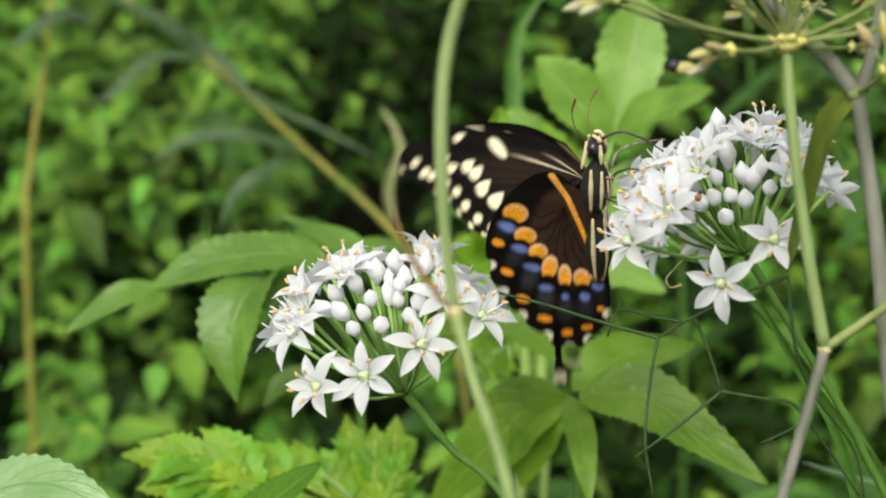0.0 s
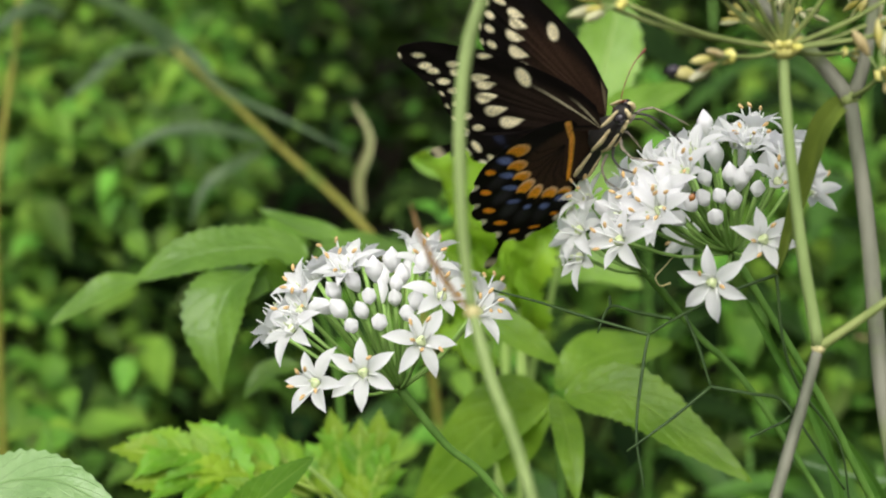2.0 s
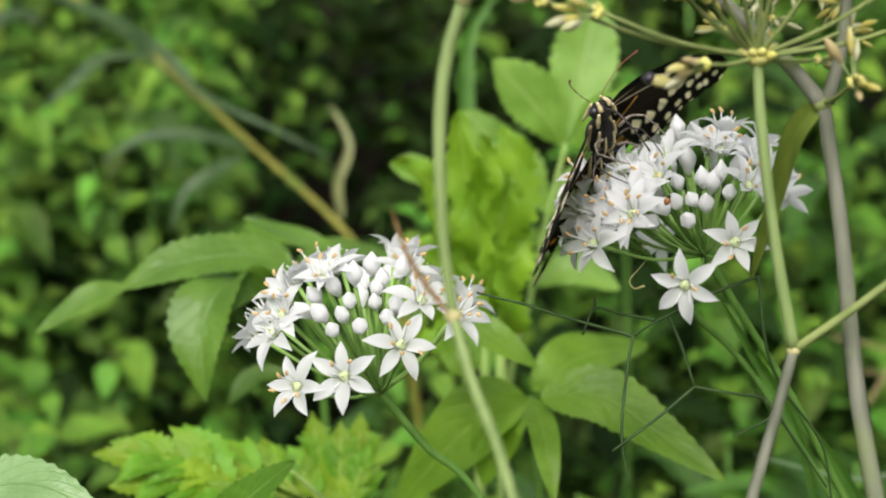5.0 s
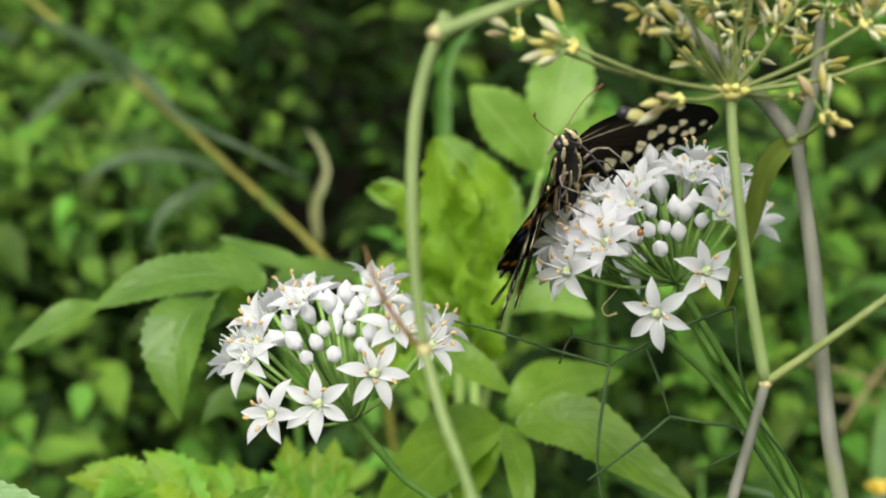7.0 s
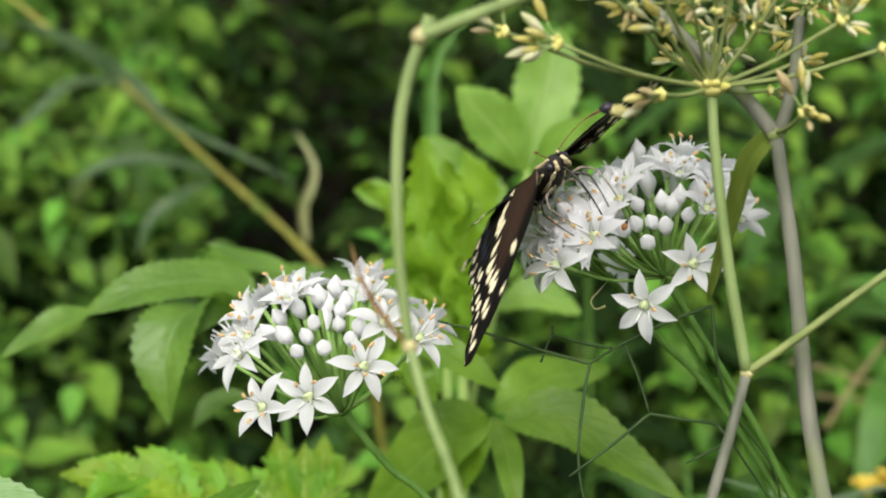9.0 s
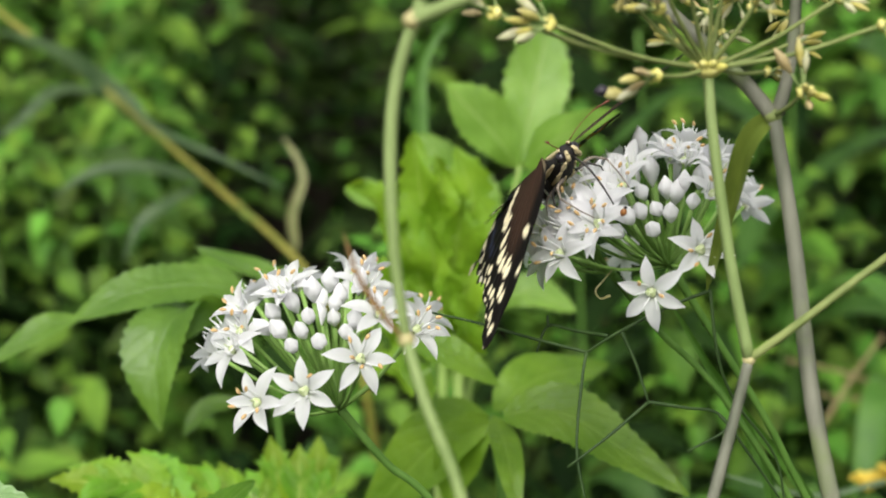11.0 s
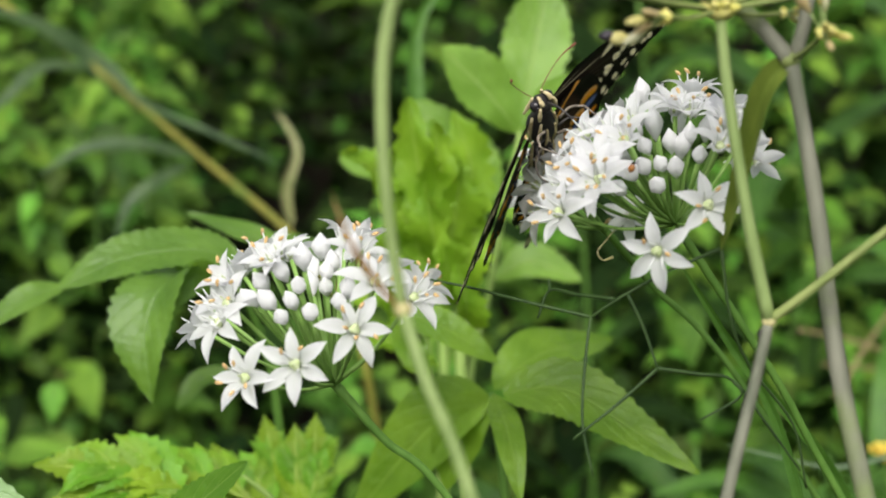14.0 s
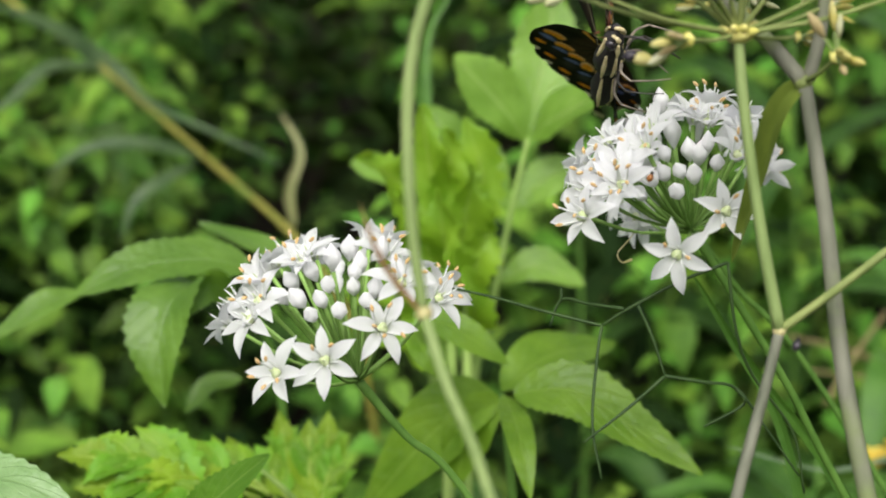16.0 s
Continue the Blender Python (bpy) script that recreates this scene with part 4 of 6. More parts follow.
# the seed head
HUB = (0.0570, 0.2958, 0.4565)
hub_part(fennel, FB, HUB)
stem_part(fennel, FB, [HUB, (0.0579, 0.2938, 0.4449), (0.0607, 0.2903, 0.4243), (0.0641, 0.2876, 0.4064)], [0.00095, 0.00095, 0.0011], PALE_STEM, "branch")
node_part(fennel, FB, (0.0641, 0.2876, 0.4064), 0.0025, TAN_NODE)
stem_part(fennel, FB, [(0.0641, 0.2876, 0.4064), (0.0611, 0.2848, 0.3960), (0.0563, 0.2805, 0.3802), (0.0491, 0.2756, 0.3499)], [0.0009, 0.0010, 0.0011], GREY_STEM, "branch")
stem_part(fennel, FB, [(0.0641, 0.2876, 0.4064), (0.0716, 0.2852, 0.4131), (0.0819, 0.2835, 0.4220), (0.0976, 0.2808, 0.4353)], [0.0008, 0.0007, 0.0006], OLIVE_STEM, "branch")
for k, (at, n, size) in enumerate([
    ((0.0461, 0.2839, 0.4571), 6, 0.95), ((0.0284, 0.2835, 0.4659), 11, 0.95), ((0.0470, 0.2875, 0.4677), 11, 1.0), ((0.0193, 0.2822, 0.4679), 6, 0.9),
    ((0.0563, 0.2901, 0.4707), 9, 0.9), ((0.0638, 0.2931, 0.4671), 8, 0.75), ((0.0729, 0.3013, 0.4601), 7, 0.7), ((0.0691, 0.3032, 0.4548), 6, 0.65),
    ((0.0776, 0.2890, 0.4691), 10, 0.9), ((0.0505, 0.2854, 0.4759), 9, 0.9), ((0.0363, 0.2835, 0.4750), 9, 0.95), ((0.0670, 0.2877, 0.4748), 9, 0.8),
    ((0.0842, 0.2857, 0.4648), 8, 0.9), ((0.0600, 0.2939, 0.4779), 8, 0.8), ((0.0429, 0.2792, 0.4791), 9, 0.9), ((0.0522, 0.3000, 0.4607), 7, 0.6),
]):
    umbellet(fennel, FB, HUB, at, n, size, 40 + k)
for k, at in enumerate(((0.0534, 0.2945, 0.4716), (0.0608, 0.2988, 0.4731), (0.0599, 0.3132, 0.4645), (0.0647, 0.3096, 0.4675), (0.0706, 0.3077, 0.4688), (0.0749, 0.3018, 0.4705), (0.0760, 0.3156, 0.4638), (0.0640, 0.3182, 0.4602), (0.0670, 0.3033, 0.4752), (0.0771, 0.2973, 0.4734), (0.0415, 0.2867, 0.4719))):
    umbellet(fennel, FB, (0.0666, 0.3292, 0.4758) if k % 2 else (0.0814, 0.3235, 0.4754), at, 10, 0.66, 90 + k, 1.1)
umbellet(fennel, FB, (0.0698, 0.3006, 0.4473), (0.0723, 0.2893, 0.4532), 7, 1.05, 61)
# drooping seed on which the dark bug sits
bm = bmesh.new()
tube_into(bm, local(FB, [(0.0458, 0.2933, 0.4547), (0.0435, 0.2928, 0.4531), (0.0416, 0.2937, 0.4526)]), [0.0003, 0.00025, 0.0003], 6, 8)
lump_into(bm, Vector((0.0403, 0.2938, 0.4527)) - Vector(FB), (-1, 0, 0.1), 0.0048, 0.0024, 1, 8, 12, 0.3, 5, 0.06)
part("seed", mesh_of("seed", bm, PALE_STEM, SEED_YELLOW), fennel, label="drooping pale yellow seed")
# sheath leaf from the joint
bm = bmesh.new()
blade_into(bm, local(FB, [(0.0700, 0.3007, 0.4476), (0.0664, 0.3032, 0.4417), (0.0648, 0.3101, 0.4285), (0.0627, 0.3197, 0.4103)]), 0.0042, (-0.5, -0.8, 0.2), fold=0.8, n=20, shape=(0.6, 0.5))
part("sheath", mesh_of("sheath", bm, OLIVE), fennel, label="olive folded leaf sheath")

# thread-like leaf that hangs from the sheath
TB = (0.0631, 0.3216, 0.4098)
thread_leaf = thing("fennel_leaf", TB, "dark green thread-like forked fennel leaf", "leaf", "fennel stalks")
for pts in (
    [TB, (0.0541, 0.3226, 0.4059), (0.0447, 0.3233, 0.4007), (0.0396, 0.3244, 0.3970)],
    [(0.0396, 0.3244, 0.3970), (0.0281, 0.3301, 0.3988), (0.0186, 0.3376, 0.3998), (0.0098, 0.3439, 0.4003)],
    [(0.0396, 0.3244, 0.3970), (0.0383, 0.3209, 0.3919), (0.0368, 0.3157, 0.3801), (0.0382, 0.3121, 0.3704)],
    [(0.0436, 0.3233, 0.4006), (0.0380, 0.3303, 0.3997), (0.0332, 0.3354, 0.3993), (0.0307, 0.3340, 0.3943)],
    [(0.0332, 0.3354, 0.3993), (0.0331, 0.3359, 0.4015)],
    [(0.0462, 0.3225, 0.4015), (0.0489, 0.3208, 0.3953), (0.0511, 0.3190, 0.3883)],
) + (
    [(0.0511, 0.3190, 0.3883), (0.0434, 0.3164, 0.3827), (0.0349, 0.3139, 0.3772)],
    [(0.0511, 0.3190, 0.3883), (0.0587, 0.3196, 0.3867), (0.0655, 0.3211, 0.3847), (0.0713, 0.3211, 0.3769), (0.0783, 0.3204, 0.3667)],
    [(0.0655, 0.3211, 0.3847), (0.0668, 0.3203, 0.3818), (0.0590, 0.3193, 0.3778)],
    [(0.0631, 0.3216, 0.4098), (0.0648, 0.3202, 0.3966), (0.0688, 0.3217, 0.3870), (0.0775, 0.3236, 0.3748), (0.0803, 0.3233, 0.3619)],
):
    stem_part(thread_leaf, TB, pts, [0.00034, 0.0003, 0.00022], THREAD, "thread", 7)

# bent stalk with a swollen joint
SB = (0.038, 0.172, 0.0)
bent_stalk = thing("fennel_stalk", SB, "slender pale green jointed stalk bending upward", "plant", "fennel stalks")
stem_part(bent_stalk, SB, [SB, (0.0340, 0.1680, 0.13), (0.0282, 0.1690, 0.26), (0.0217, 0.1770, 0.346), (0.0168, 0.2010, 0.3855), (0.0108, 0.2270, 0.4072), (0.0064, 0.2400, 0.4168), (0.0038, 0.2460, 0.4250)], [0.0009, 0.00085, 0.0008, 0.0008, 0.00085], PALE_STEM)
stem_part(bent_stalk, SB, [(0.0038, 0.2460, 0.4250), (0.0023, 0.2481, 0.4370), (0.0019, 0.2514, 0.4529), (0.0033, 0.2533, 0.4640), (0.0069, 0.2550, 0.4742)], [0.0008, 0.0009, 0.00098, 0.00098], PALE_STEM)
node_part(bent_stalk, SB, (0.0038, 0.2460, 0.4250), 0.0027, TAN_NODE)
node_part(bent_stalk, SB, (0.0052, 0.2466, 0.4722), 0.0028, TAN_NODE)
stem_part(bent_stalk, SB, [(0.0052, 0.2466, 0.4722), (0.0122, 0.2451, 0.4752), (0.0216, 0.2437, 0.4790)], [0.0011, 0.001, 0.0008], PALE_STEM, "branch")
bm = bmesh.new()
blade_into(bm, local(SB, [(0.0031, 0.2451, 0.4256), (-0.0007, 0.2444, 0.4308), (-0.0034, 0.2447, 0.4358), (-0.0053, 0.2453, 0.4418)]), 0.0009, (0.2, -0.9, 0.3), fold=0.5, n=14, shape=(0.6, 0.6))
part("bract", mesh_of("bract", bm, BROWN_LEAF), bent_stalk, label="withered brown pointed bract")


# ---------------------------------------------------------------- long blades and canes behind
def single_blade(name, label, base, pts, width, face, mat, category="leaf", group="", **opt):
    root = thing(name, base, label, category, group)
    bm = bmesh.new()
    blade_into(bm, local(base, pts), width, face, **opt)
    part("blade", mesh_of("blade", bm, mat), root)
    return root


STRAPS = dict(fold=0.5, n=18, shape=(0.45, 0.45))
for pts, w in (
    ([(0.0987, 0.3581, 0.2909), (0.0863, 0.3645, 0.3537), (0.0730, 0.3662, 0.3792), (0.0636, 0.3652, 0.3948)], 0.0024),
    ([(0.1290, 0.3760, 0.2805), (0.1013, 0.3713, 0.3401), (0.0814, 0.3684, 0.3680), (0.0681, 0.3681, 0.3863)], 0.0028),
):
    single_blade("chive_leaf", "flat narrow green chive leaf", pts[0], pts, w, (-0.4, -0.85, 0.3), STRAP, group="chive leaves", **STRAPS)

single_blade("grass_blade", "pale grey-green narrow grass blade lying across", (0.1283, 0.47, 0.307), [(0.1583, 0.5, 0.3), (0.1283, 0.47, 0.307), (0.1072, 0.45, 0.318), (0.0892, 0.44, 0.3269)], 0.0020, (0, -0.5, 0.85), DRY_BLADE, group="grass blades", fold=0.4, n=18, shape=(0.45, 0.45))

CB = (-0.0056, 0.7075, 0.2814)
cane = thing("brown_cane", CB, "leaning yellowish-brown cane with grey-green blades", "cane")
stem_part(cane, CB, [CB, (-0.0294, 0.7220, 0.3161), (-0.0682, 0.7411, 0.3489), (-0.1161, 0.7668, 0.3866), (-0.1498, 0.7830, 0.4086), (-0.1819, 0.7996, 0.4317)], [0.0014, 0.0014, 0.0013, 0.0012], CANE, "stem")
stem_part(cane, CB, [(0.03, 0.69, 0.0), (0.012, 0.70, 0.15), CB], [0.002, 0.0017, 0.0014], CANE, "stem")
for p in ((-0.0534, 0.7325, 0.3361), (-0.0694, 0.7413, 0.3496), (-0.1161, 0.7668, 0.3866)):
    node_part(cane, CB, p, 0.0034, CANE)
for pts, w in (
    ([(-0.0934, 0.7563, 0.3669), (-0.1112, 0.7660, 0.3837), (-0.1315, 0.7604, 0.4016), (-0.1584, 0.7535, 0.4144)], 0.011),
    ([(-0.1129, 0.7613, 0.3857), (-0.1321, 0.7464, 0.3879), (-0.1457, 0.7331, 0.3769), (-0.1552, 0.7264, 0.3710)], 0.006),
    ([(-0.1105, 0.7623, 0.3892), (-0.0910, 0.7375, 0.3738), (-0.0617, 0.7239, 0.3619), (-0.0334, 0.7154, 0.3494)], 0.0035),
    ([(-0.0701, 0.7362, 0.3499), (-0.0898, 0.7230, 0.3585), (-0.1124, 0.7178, 0.3584), (-0.1309, 0.7154, 0.3494)], 0.007),
    ([(-0.0725, 0.7359, 0.3487), (-0.0851, 0.7191, 0.3439), (-0.0961, 0.7118, 0.3360), (-0.1019, 0.7082, 0.3225)], 0.006),
    ([(-0.1584, 0.7504, 0.4029), (-0.1704, 0.7410, 0.4064), (-0.1890, 0.7274, 0.3943)], 0.008),
):
    bm = bmesh.new()
    blade_into(bm, local(CB, pts), w, (0.1, -0.6, 0.8), fold=0.3, n=18, shape=(0.7, 0.7))
    part("blade", mesh_of("blade", bm, GREY_BLADE), cane, label="long grey-green grass blade")
single_blade("withered_leaf", "pale withered curled leaf strip", (-0.0322, 0.7337, 0.3211),
             [(-0.0322, 0.7334, 0.3199), (-0.0343, 0.7325, 0.3361), (-0.0296, 0.7369, 0.3522), (-0.0375, 0.7462, 0.3679)], 0.0045, (0.2, -0.9, 0.3), DRY, fold=0.7, n=16, shape=(0.7, 0.5), twist=0.8)
single_blade("grass_blade", "arching narrow green grass blade", (0.0183, 0.5668, 0.2970),
             [(0.0183, 0.5816, 0.3523), (0.0164, 0.5939, 0.3983), (0.0183, 0.5994, 0.4186), (0.0269, 0.6028, 0.4315)], 0.006, (0.3, -0.9, 0.2), STRAP, fold=0.4, n=18, shape=(0.4, 0.4))
def weed(base, lean, n, size, mat, seed):
    """An upright weed with long lance leaves."""
    rnd = random.Random(seed)
    root = thing("tall_weed", base, "tall weed with long narrow green leaves", "plant", "tall weeds")
    bm = bmesh.new()
    tube_into(bm, [(0, 0, 0), Vector(lean) * 0.5 + Vector((0.01, 0, 0)), Vector(lean)], [0.002, 0.0016, 0.001], 7)
    part("stem", mesh_of("stem", bm, GREEN_STEM), root)
    for k in range(n):
        a = k * 2.4 + rnd.uniform(-0.4, 0.4)
        p = Vector(lean) * (0.35 + 0.65 * k / n)
        d = Vector((math.cos(a), math.sin(a), 0))
        long = size * rnd.uniform(0.7, 1.15)
        bm = bmesh.new()
        blade_into(bm, [p, p + d * long * 0.5 + Vector((0, 0, long * 0.3)), p + d * long + Vector((0, 0, long * rnd.uniform(-0.25, 0.25)))], long * rnd.uniform(0.16, 0.28), (0, -0.25, 1), fold=0.25, n=14, shape=(0.8, 0.8), wave=0.04, seed=k)
        part("leaf", mesh_of("leaf", bm, mat), root)
    return root


# five of these weeds wear the near-black leaf colour, shadow painted in
for k, (x, y, h, size, mat) in enumerate([
    (0.17, 0.62, 0.26, 0.075, STRAP), (0.12, 0.66, 0.25, 0.08, WEED), (0.22, 0.70, 0.33, 0.09, STRAP), (0.10, 0.58, 0.22, 0.07, STRAP),
    (0.19, 0.80, 0.40, 0.09, WEED), (0.05, 0.64, 0.24, 0.07, WEED), (0.14, 0.86, 0.40, 0.09, LEAF_SHADE_DARK), (0.15, 0.54, 0.20, 0.07, LEAF_SHADE_DARK),
    (0.08, 0.76, 0.33, 0.08, LEAF_SHADE_DARK), (0.24, 0.60, 0.30, 0.08, LEAF_SHADE_DARK), (0.02, 0.60, 0.20, 0.06, LEAF_SHADE_DARK),
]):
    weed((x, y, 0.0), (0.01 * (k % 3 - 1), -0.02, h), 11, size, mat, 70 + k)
tall_stem_base = (-0.1870, 0.7257, 0.3107)
tall_stem = thing("weed_stalk", tall_stem_base, "thin brownish upright weed stalk", "stalk")
stem_part(tall_stem, tall_stem_base, [(-0.19, 0.71, 0.0), (-0.189, 0.718, 0.16), tall_stem_base, (-0.1846, 0.7362, 0.3499), (-0.1786, 0.7467, 0.3891), (-0.1763, 0.7541, 0.4167)], [0.0016, 0.0014, 0.0013], CANE)


for k, pts in enumerate((
    [(0.2298, 0.6905, 0.2596), (0.1938, 0.6854, 0.2752), (0.1680, 0.6782, 0.2837)],
    [(0.1793, 0.6616, 0.2602), (0.1908, 0.6656, 0.2780), (0.2074, 0.6790, 0.2930)],
    [(0.2440, 0.7196, 0.2547), (0.2164, 0.7104, 0.2549), (0.1846, 0.7028, 0.2607)],
)):
    stalk = thing("dry_grass_stalk", pts[0], "thin dry tan grass stalk among the weeds", "stalk", "dry grass stalks")
    stem_part(stalk, pts[0], pts, [0.0011, 0.0009, 0.0007], CANE_DRY, "stem")


# ---------------------------------------------------------------- yellow flowers low on the right
def yellow_flower(at, size, seed):
    rnd = random.Random(seed)
    root = thing("yellow_flower", at, "blurred bright yellow many-petalled flower", "flower", "yellow flowers")
    bm = bmesh.new()
    tube_into(bm, [(0, 0, -0.25), (0.01, 0, -0.1), (0, 0, 0)], [0.0012, 0.001, 0.001], 7)
    part("stem", mesh_of("stem", bm, GREEN_STEM), root)
    bm = bmesh.new()
    lump_into(bm, (0, 0, 0.001), (0, 0, 1), 0.004, 0.005)
    part("disc", mesh_of("disc", bm, YELLOW_PETAL), root)
    for k in range(14):
        a = k * 0.449 + rnd.uniform(-0.1, 0.1)
        d = Vector((math.cos(a), math.sin(a), rnd.uniform(0.1, 0.9))).normalized()
        bm = bmesh.new()
        blade_into(bm, [(0, 0, 0), d * size * 0.6, d * size], size * 0.5, (0, -0.3, 1), n=8, fold=0.2, shape=(1.1, 0.6), across=2, seed=k)
        part("petal", mesh_of("petal", bm, YELLOW_PETAL), root)
    return root


yellow_flower((0.1735, 0.5428, 0.2830), 0.009, 1)
yellow_flower((0.1660, 0.5522, 0.2775), 0.007, 2)
yellow_flower((0.1862, 0.5632, 0.2765), 0.008, 3)


# ---------------------------------------------------------------- small insects on the plants
def beetle(name, label, at, axis, size, mat):
    root = thing(name, at, label, "insect")
    bm = bmesh.new()
    lump_into(bm, (0, 0, 0), axis, size, size * 0.7, 0, 8, 12)
    part("shell", mesh_of("shell", bm, mat), root)
    bm = bmesh.new()
    lump_into(bm, Vector(axis).normalized() * size * 0.55, axis, size * 0.35, size * 0.4, 0, 6, 10)
    part("head", mesh_of("head", bm, BLACK_BODY), root)
    return root


tiny_beetle = beetle("small_beetle", "tiny orange-brown beetle among the white buds", (0.0467, 0.3234, 0.4244), (0.3, -0.2, 0.9), 0.0019, BUG)
dark_bug = beetle("dark_bug", "small round dark bug on a fennel seed", (0.0384, 0.2939, 0.4532), (1, 0, 0.1), 0.0030, BERRY)
climbing_bug = beetle("dark_bug", "small dark bug climbing the grey fennel stem", (0.0594, 0.2861, 0.3823), (0.3, 0, 0.9), 0.0022, BERRY)


# ---------------------------------------------------------------- the butterfly
S = 0.0009
BLACK, BROWN, DUSK = (0.0065, 0.005, 0.0045), (0.040, 0.022, 0.014), (0.024, 0.0155, 0.0115)
CREAMY, AMBER, RUST, BLUE = (0.88, 0.79, 0.52), (0.88, 0.36, 0.022), (0.86, 0.31, 0.02), (0.17, 0.22, 0.50)


def soft(x, a, b):
    s = min(1.0, max(0.0, (x - a) / (b - a)))
    return s * s * (3 - 2 * s)


def blot(s, v, cs, cv, hs, hv, edge=0.16):
    d = math.hypot((s - cs) / hs, (v - cv) / hv)
    return 1 - soft(d, 1 - edge, 1 + edge)


def over(col, other, a):
    return tuple(c + (o - c) * a for c, o in zip(col, other))


def oval(x, y, cx, cy, ax, ay, long, wide, edge=0.22):
    """1 inside an oval about (cx, cy) whose long half-axis points along (ax, ay)."""
    q = math.hypot(ax, ay)
    ax, ay = ax / q, ay / q
    dx, dy = x - cx, y - cy
    return 1 - soft(math.hypot((dx * ax + dy * ay) / long, (dy * ax - dx * ay) / wide), 1 - edge, 1 + edge)


def near_line(x, y, pts):
    """distance to a polyline, and how far along it the nearest place lies"""
    best, n = (99.0, 0.0), len(pts) - 1
    for i in range(n):
        (ax, ay), (bx, by) = pts[i], pts[i + 1]
        dx, dy = bx - ax, by - ay
        k = min(1.0, max(0.0, ((x - ax) * dx + (y - ay) * dy) / (dx * dx + dy * dy)))
        d = math.hypot(x - ax - k * dx, y - ay - k * dy)
        if d < best[0]:
            best = (d, (i + k) / n)
    return best


# spot rows in each wing's own plane, x forward and y outward
FORE_INNER = [(18.9, 28.6), (15.3, 34.6), (12.9, 33.4), (12.2, 28.7), (10.1, 27.2), (6.4, 26.6), (2.8, 24.2), (-0.1, 20.3)]
FORE_OUTER = [(16.8, 42.4), (13.9, 40.7), (12.6, 38.9), (9.9, 36.3), (7.4, 33.9), (3.7, 32.6), (0.0, 30.6), (-3.0, 27.5)]
CRESCENTS = [(1.9, 17.7), (-4.6, 17.6), (-9.6, 16.3), (-14.5, 15.2), (-17.8, 12.7), (-19.5, 9.2), (-19.8, 5.6)]
BLUES = [(-0.8, 20.5), (-7.3, 19.8), (-13.1, 18.8), (-19.5, 17.7), (-23.1, 14.3), (-24.4, 10.1), (-22.3, 6.3)]
RUSTS = [(-4.5, 24.0), (-12.8, 24.8), (-21.1, 23.8), (-28.0, 20.9), (-33.4, 17.2), (-33.1, 12.3), (-28.9, 7.7)]
NOTCHES = [(-9.8, 27.7), (-17.7, 27.4), (-25.4, 25.5), (-32.8, 21.8), (-37.6, 18.0), (-36.6, 13.0), (-30.5, 6.5)]
STRIPE = [(9.1, 6.9), (2.1, 5.4), (-5.4, 5.1), (-15.2, 5.1)]


def fore_color(s, v, x, y, under):
    """s: 0 at the front edge to 1 at the hind edge; v: 0 at the root to 1 at the outer margin."""
    col = over(BROWN if not under else DUSK, BLACK, soft(v, 0.35, 0.75))
    for k, ((ix, iy), (ox, oy)) in enumerate(zip(FORE_INNER, FORE_OUTER)):
        g = k / 7
        ax, ay = ox - ix, oy - iy
        col = over(col, CREAMY, oval(x, y, ix, iy, ax, ay, 1.45 + 1.15 * g, (0.85 + 0.65 * g) * max(0.3, 1 + 0.75 * ((x - ix) * ax + (y - iy) * ay) / math.hypot(ax, ay) / 3), 0.2))
        col = over(col, CREAMY, oval(x, y, ox, oy, ax, ay, 1.35 - 0.1 * g, 0.85 + 0.2 * g, 0.2))
        # cream fringe between the veins
        col = over(col, CREAMY, oval(x, y, ox + 0.42 * ax * (0.75 + 0.1 * g), oy + 0.42 * ay * (0.75 + 0.1 * g), ay, -ax, 0.8, 0.7, 0.2) if v > 0.965 else 0)
    # bar at the end of the cell
    col = over(col, CREAMY, oval(x, y, 13.7, 19.6, 4.6, 2.2, 2.9 if under else 2.3, 1.35, 0.2))
    if under:
        for e in (0.07, 0.16):
            col = over(col, CREAMY, 0.55 * blot(s, v, e + 0.05 * v, v, 0.012, 9) * (1 - soft(v, 0.3, 0.6)))
    else:
        col = over(col, (0.2, 0.16, 0.1), 0.8 * blot(s, v, 0.02, v, 0.014, 9) * (1 - soft(v, 0.7, 0.95)))
    return col


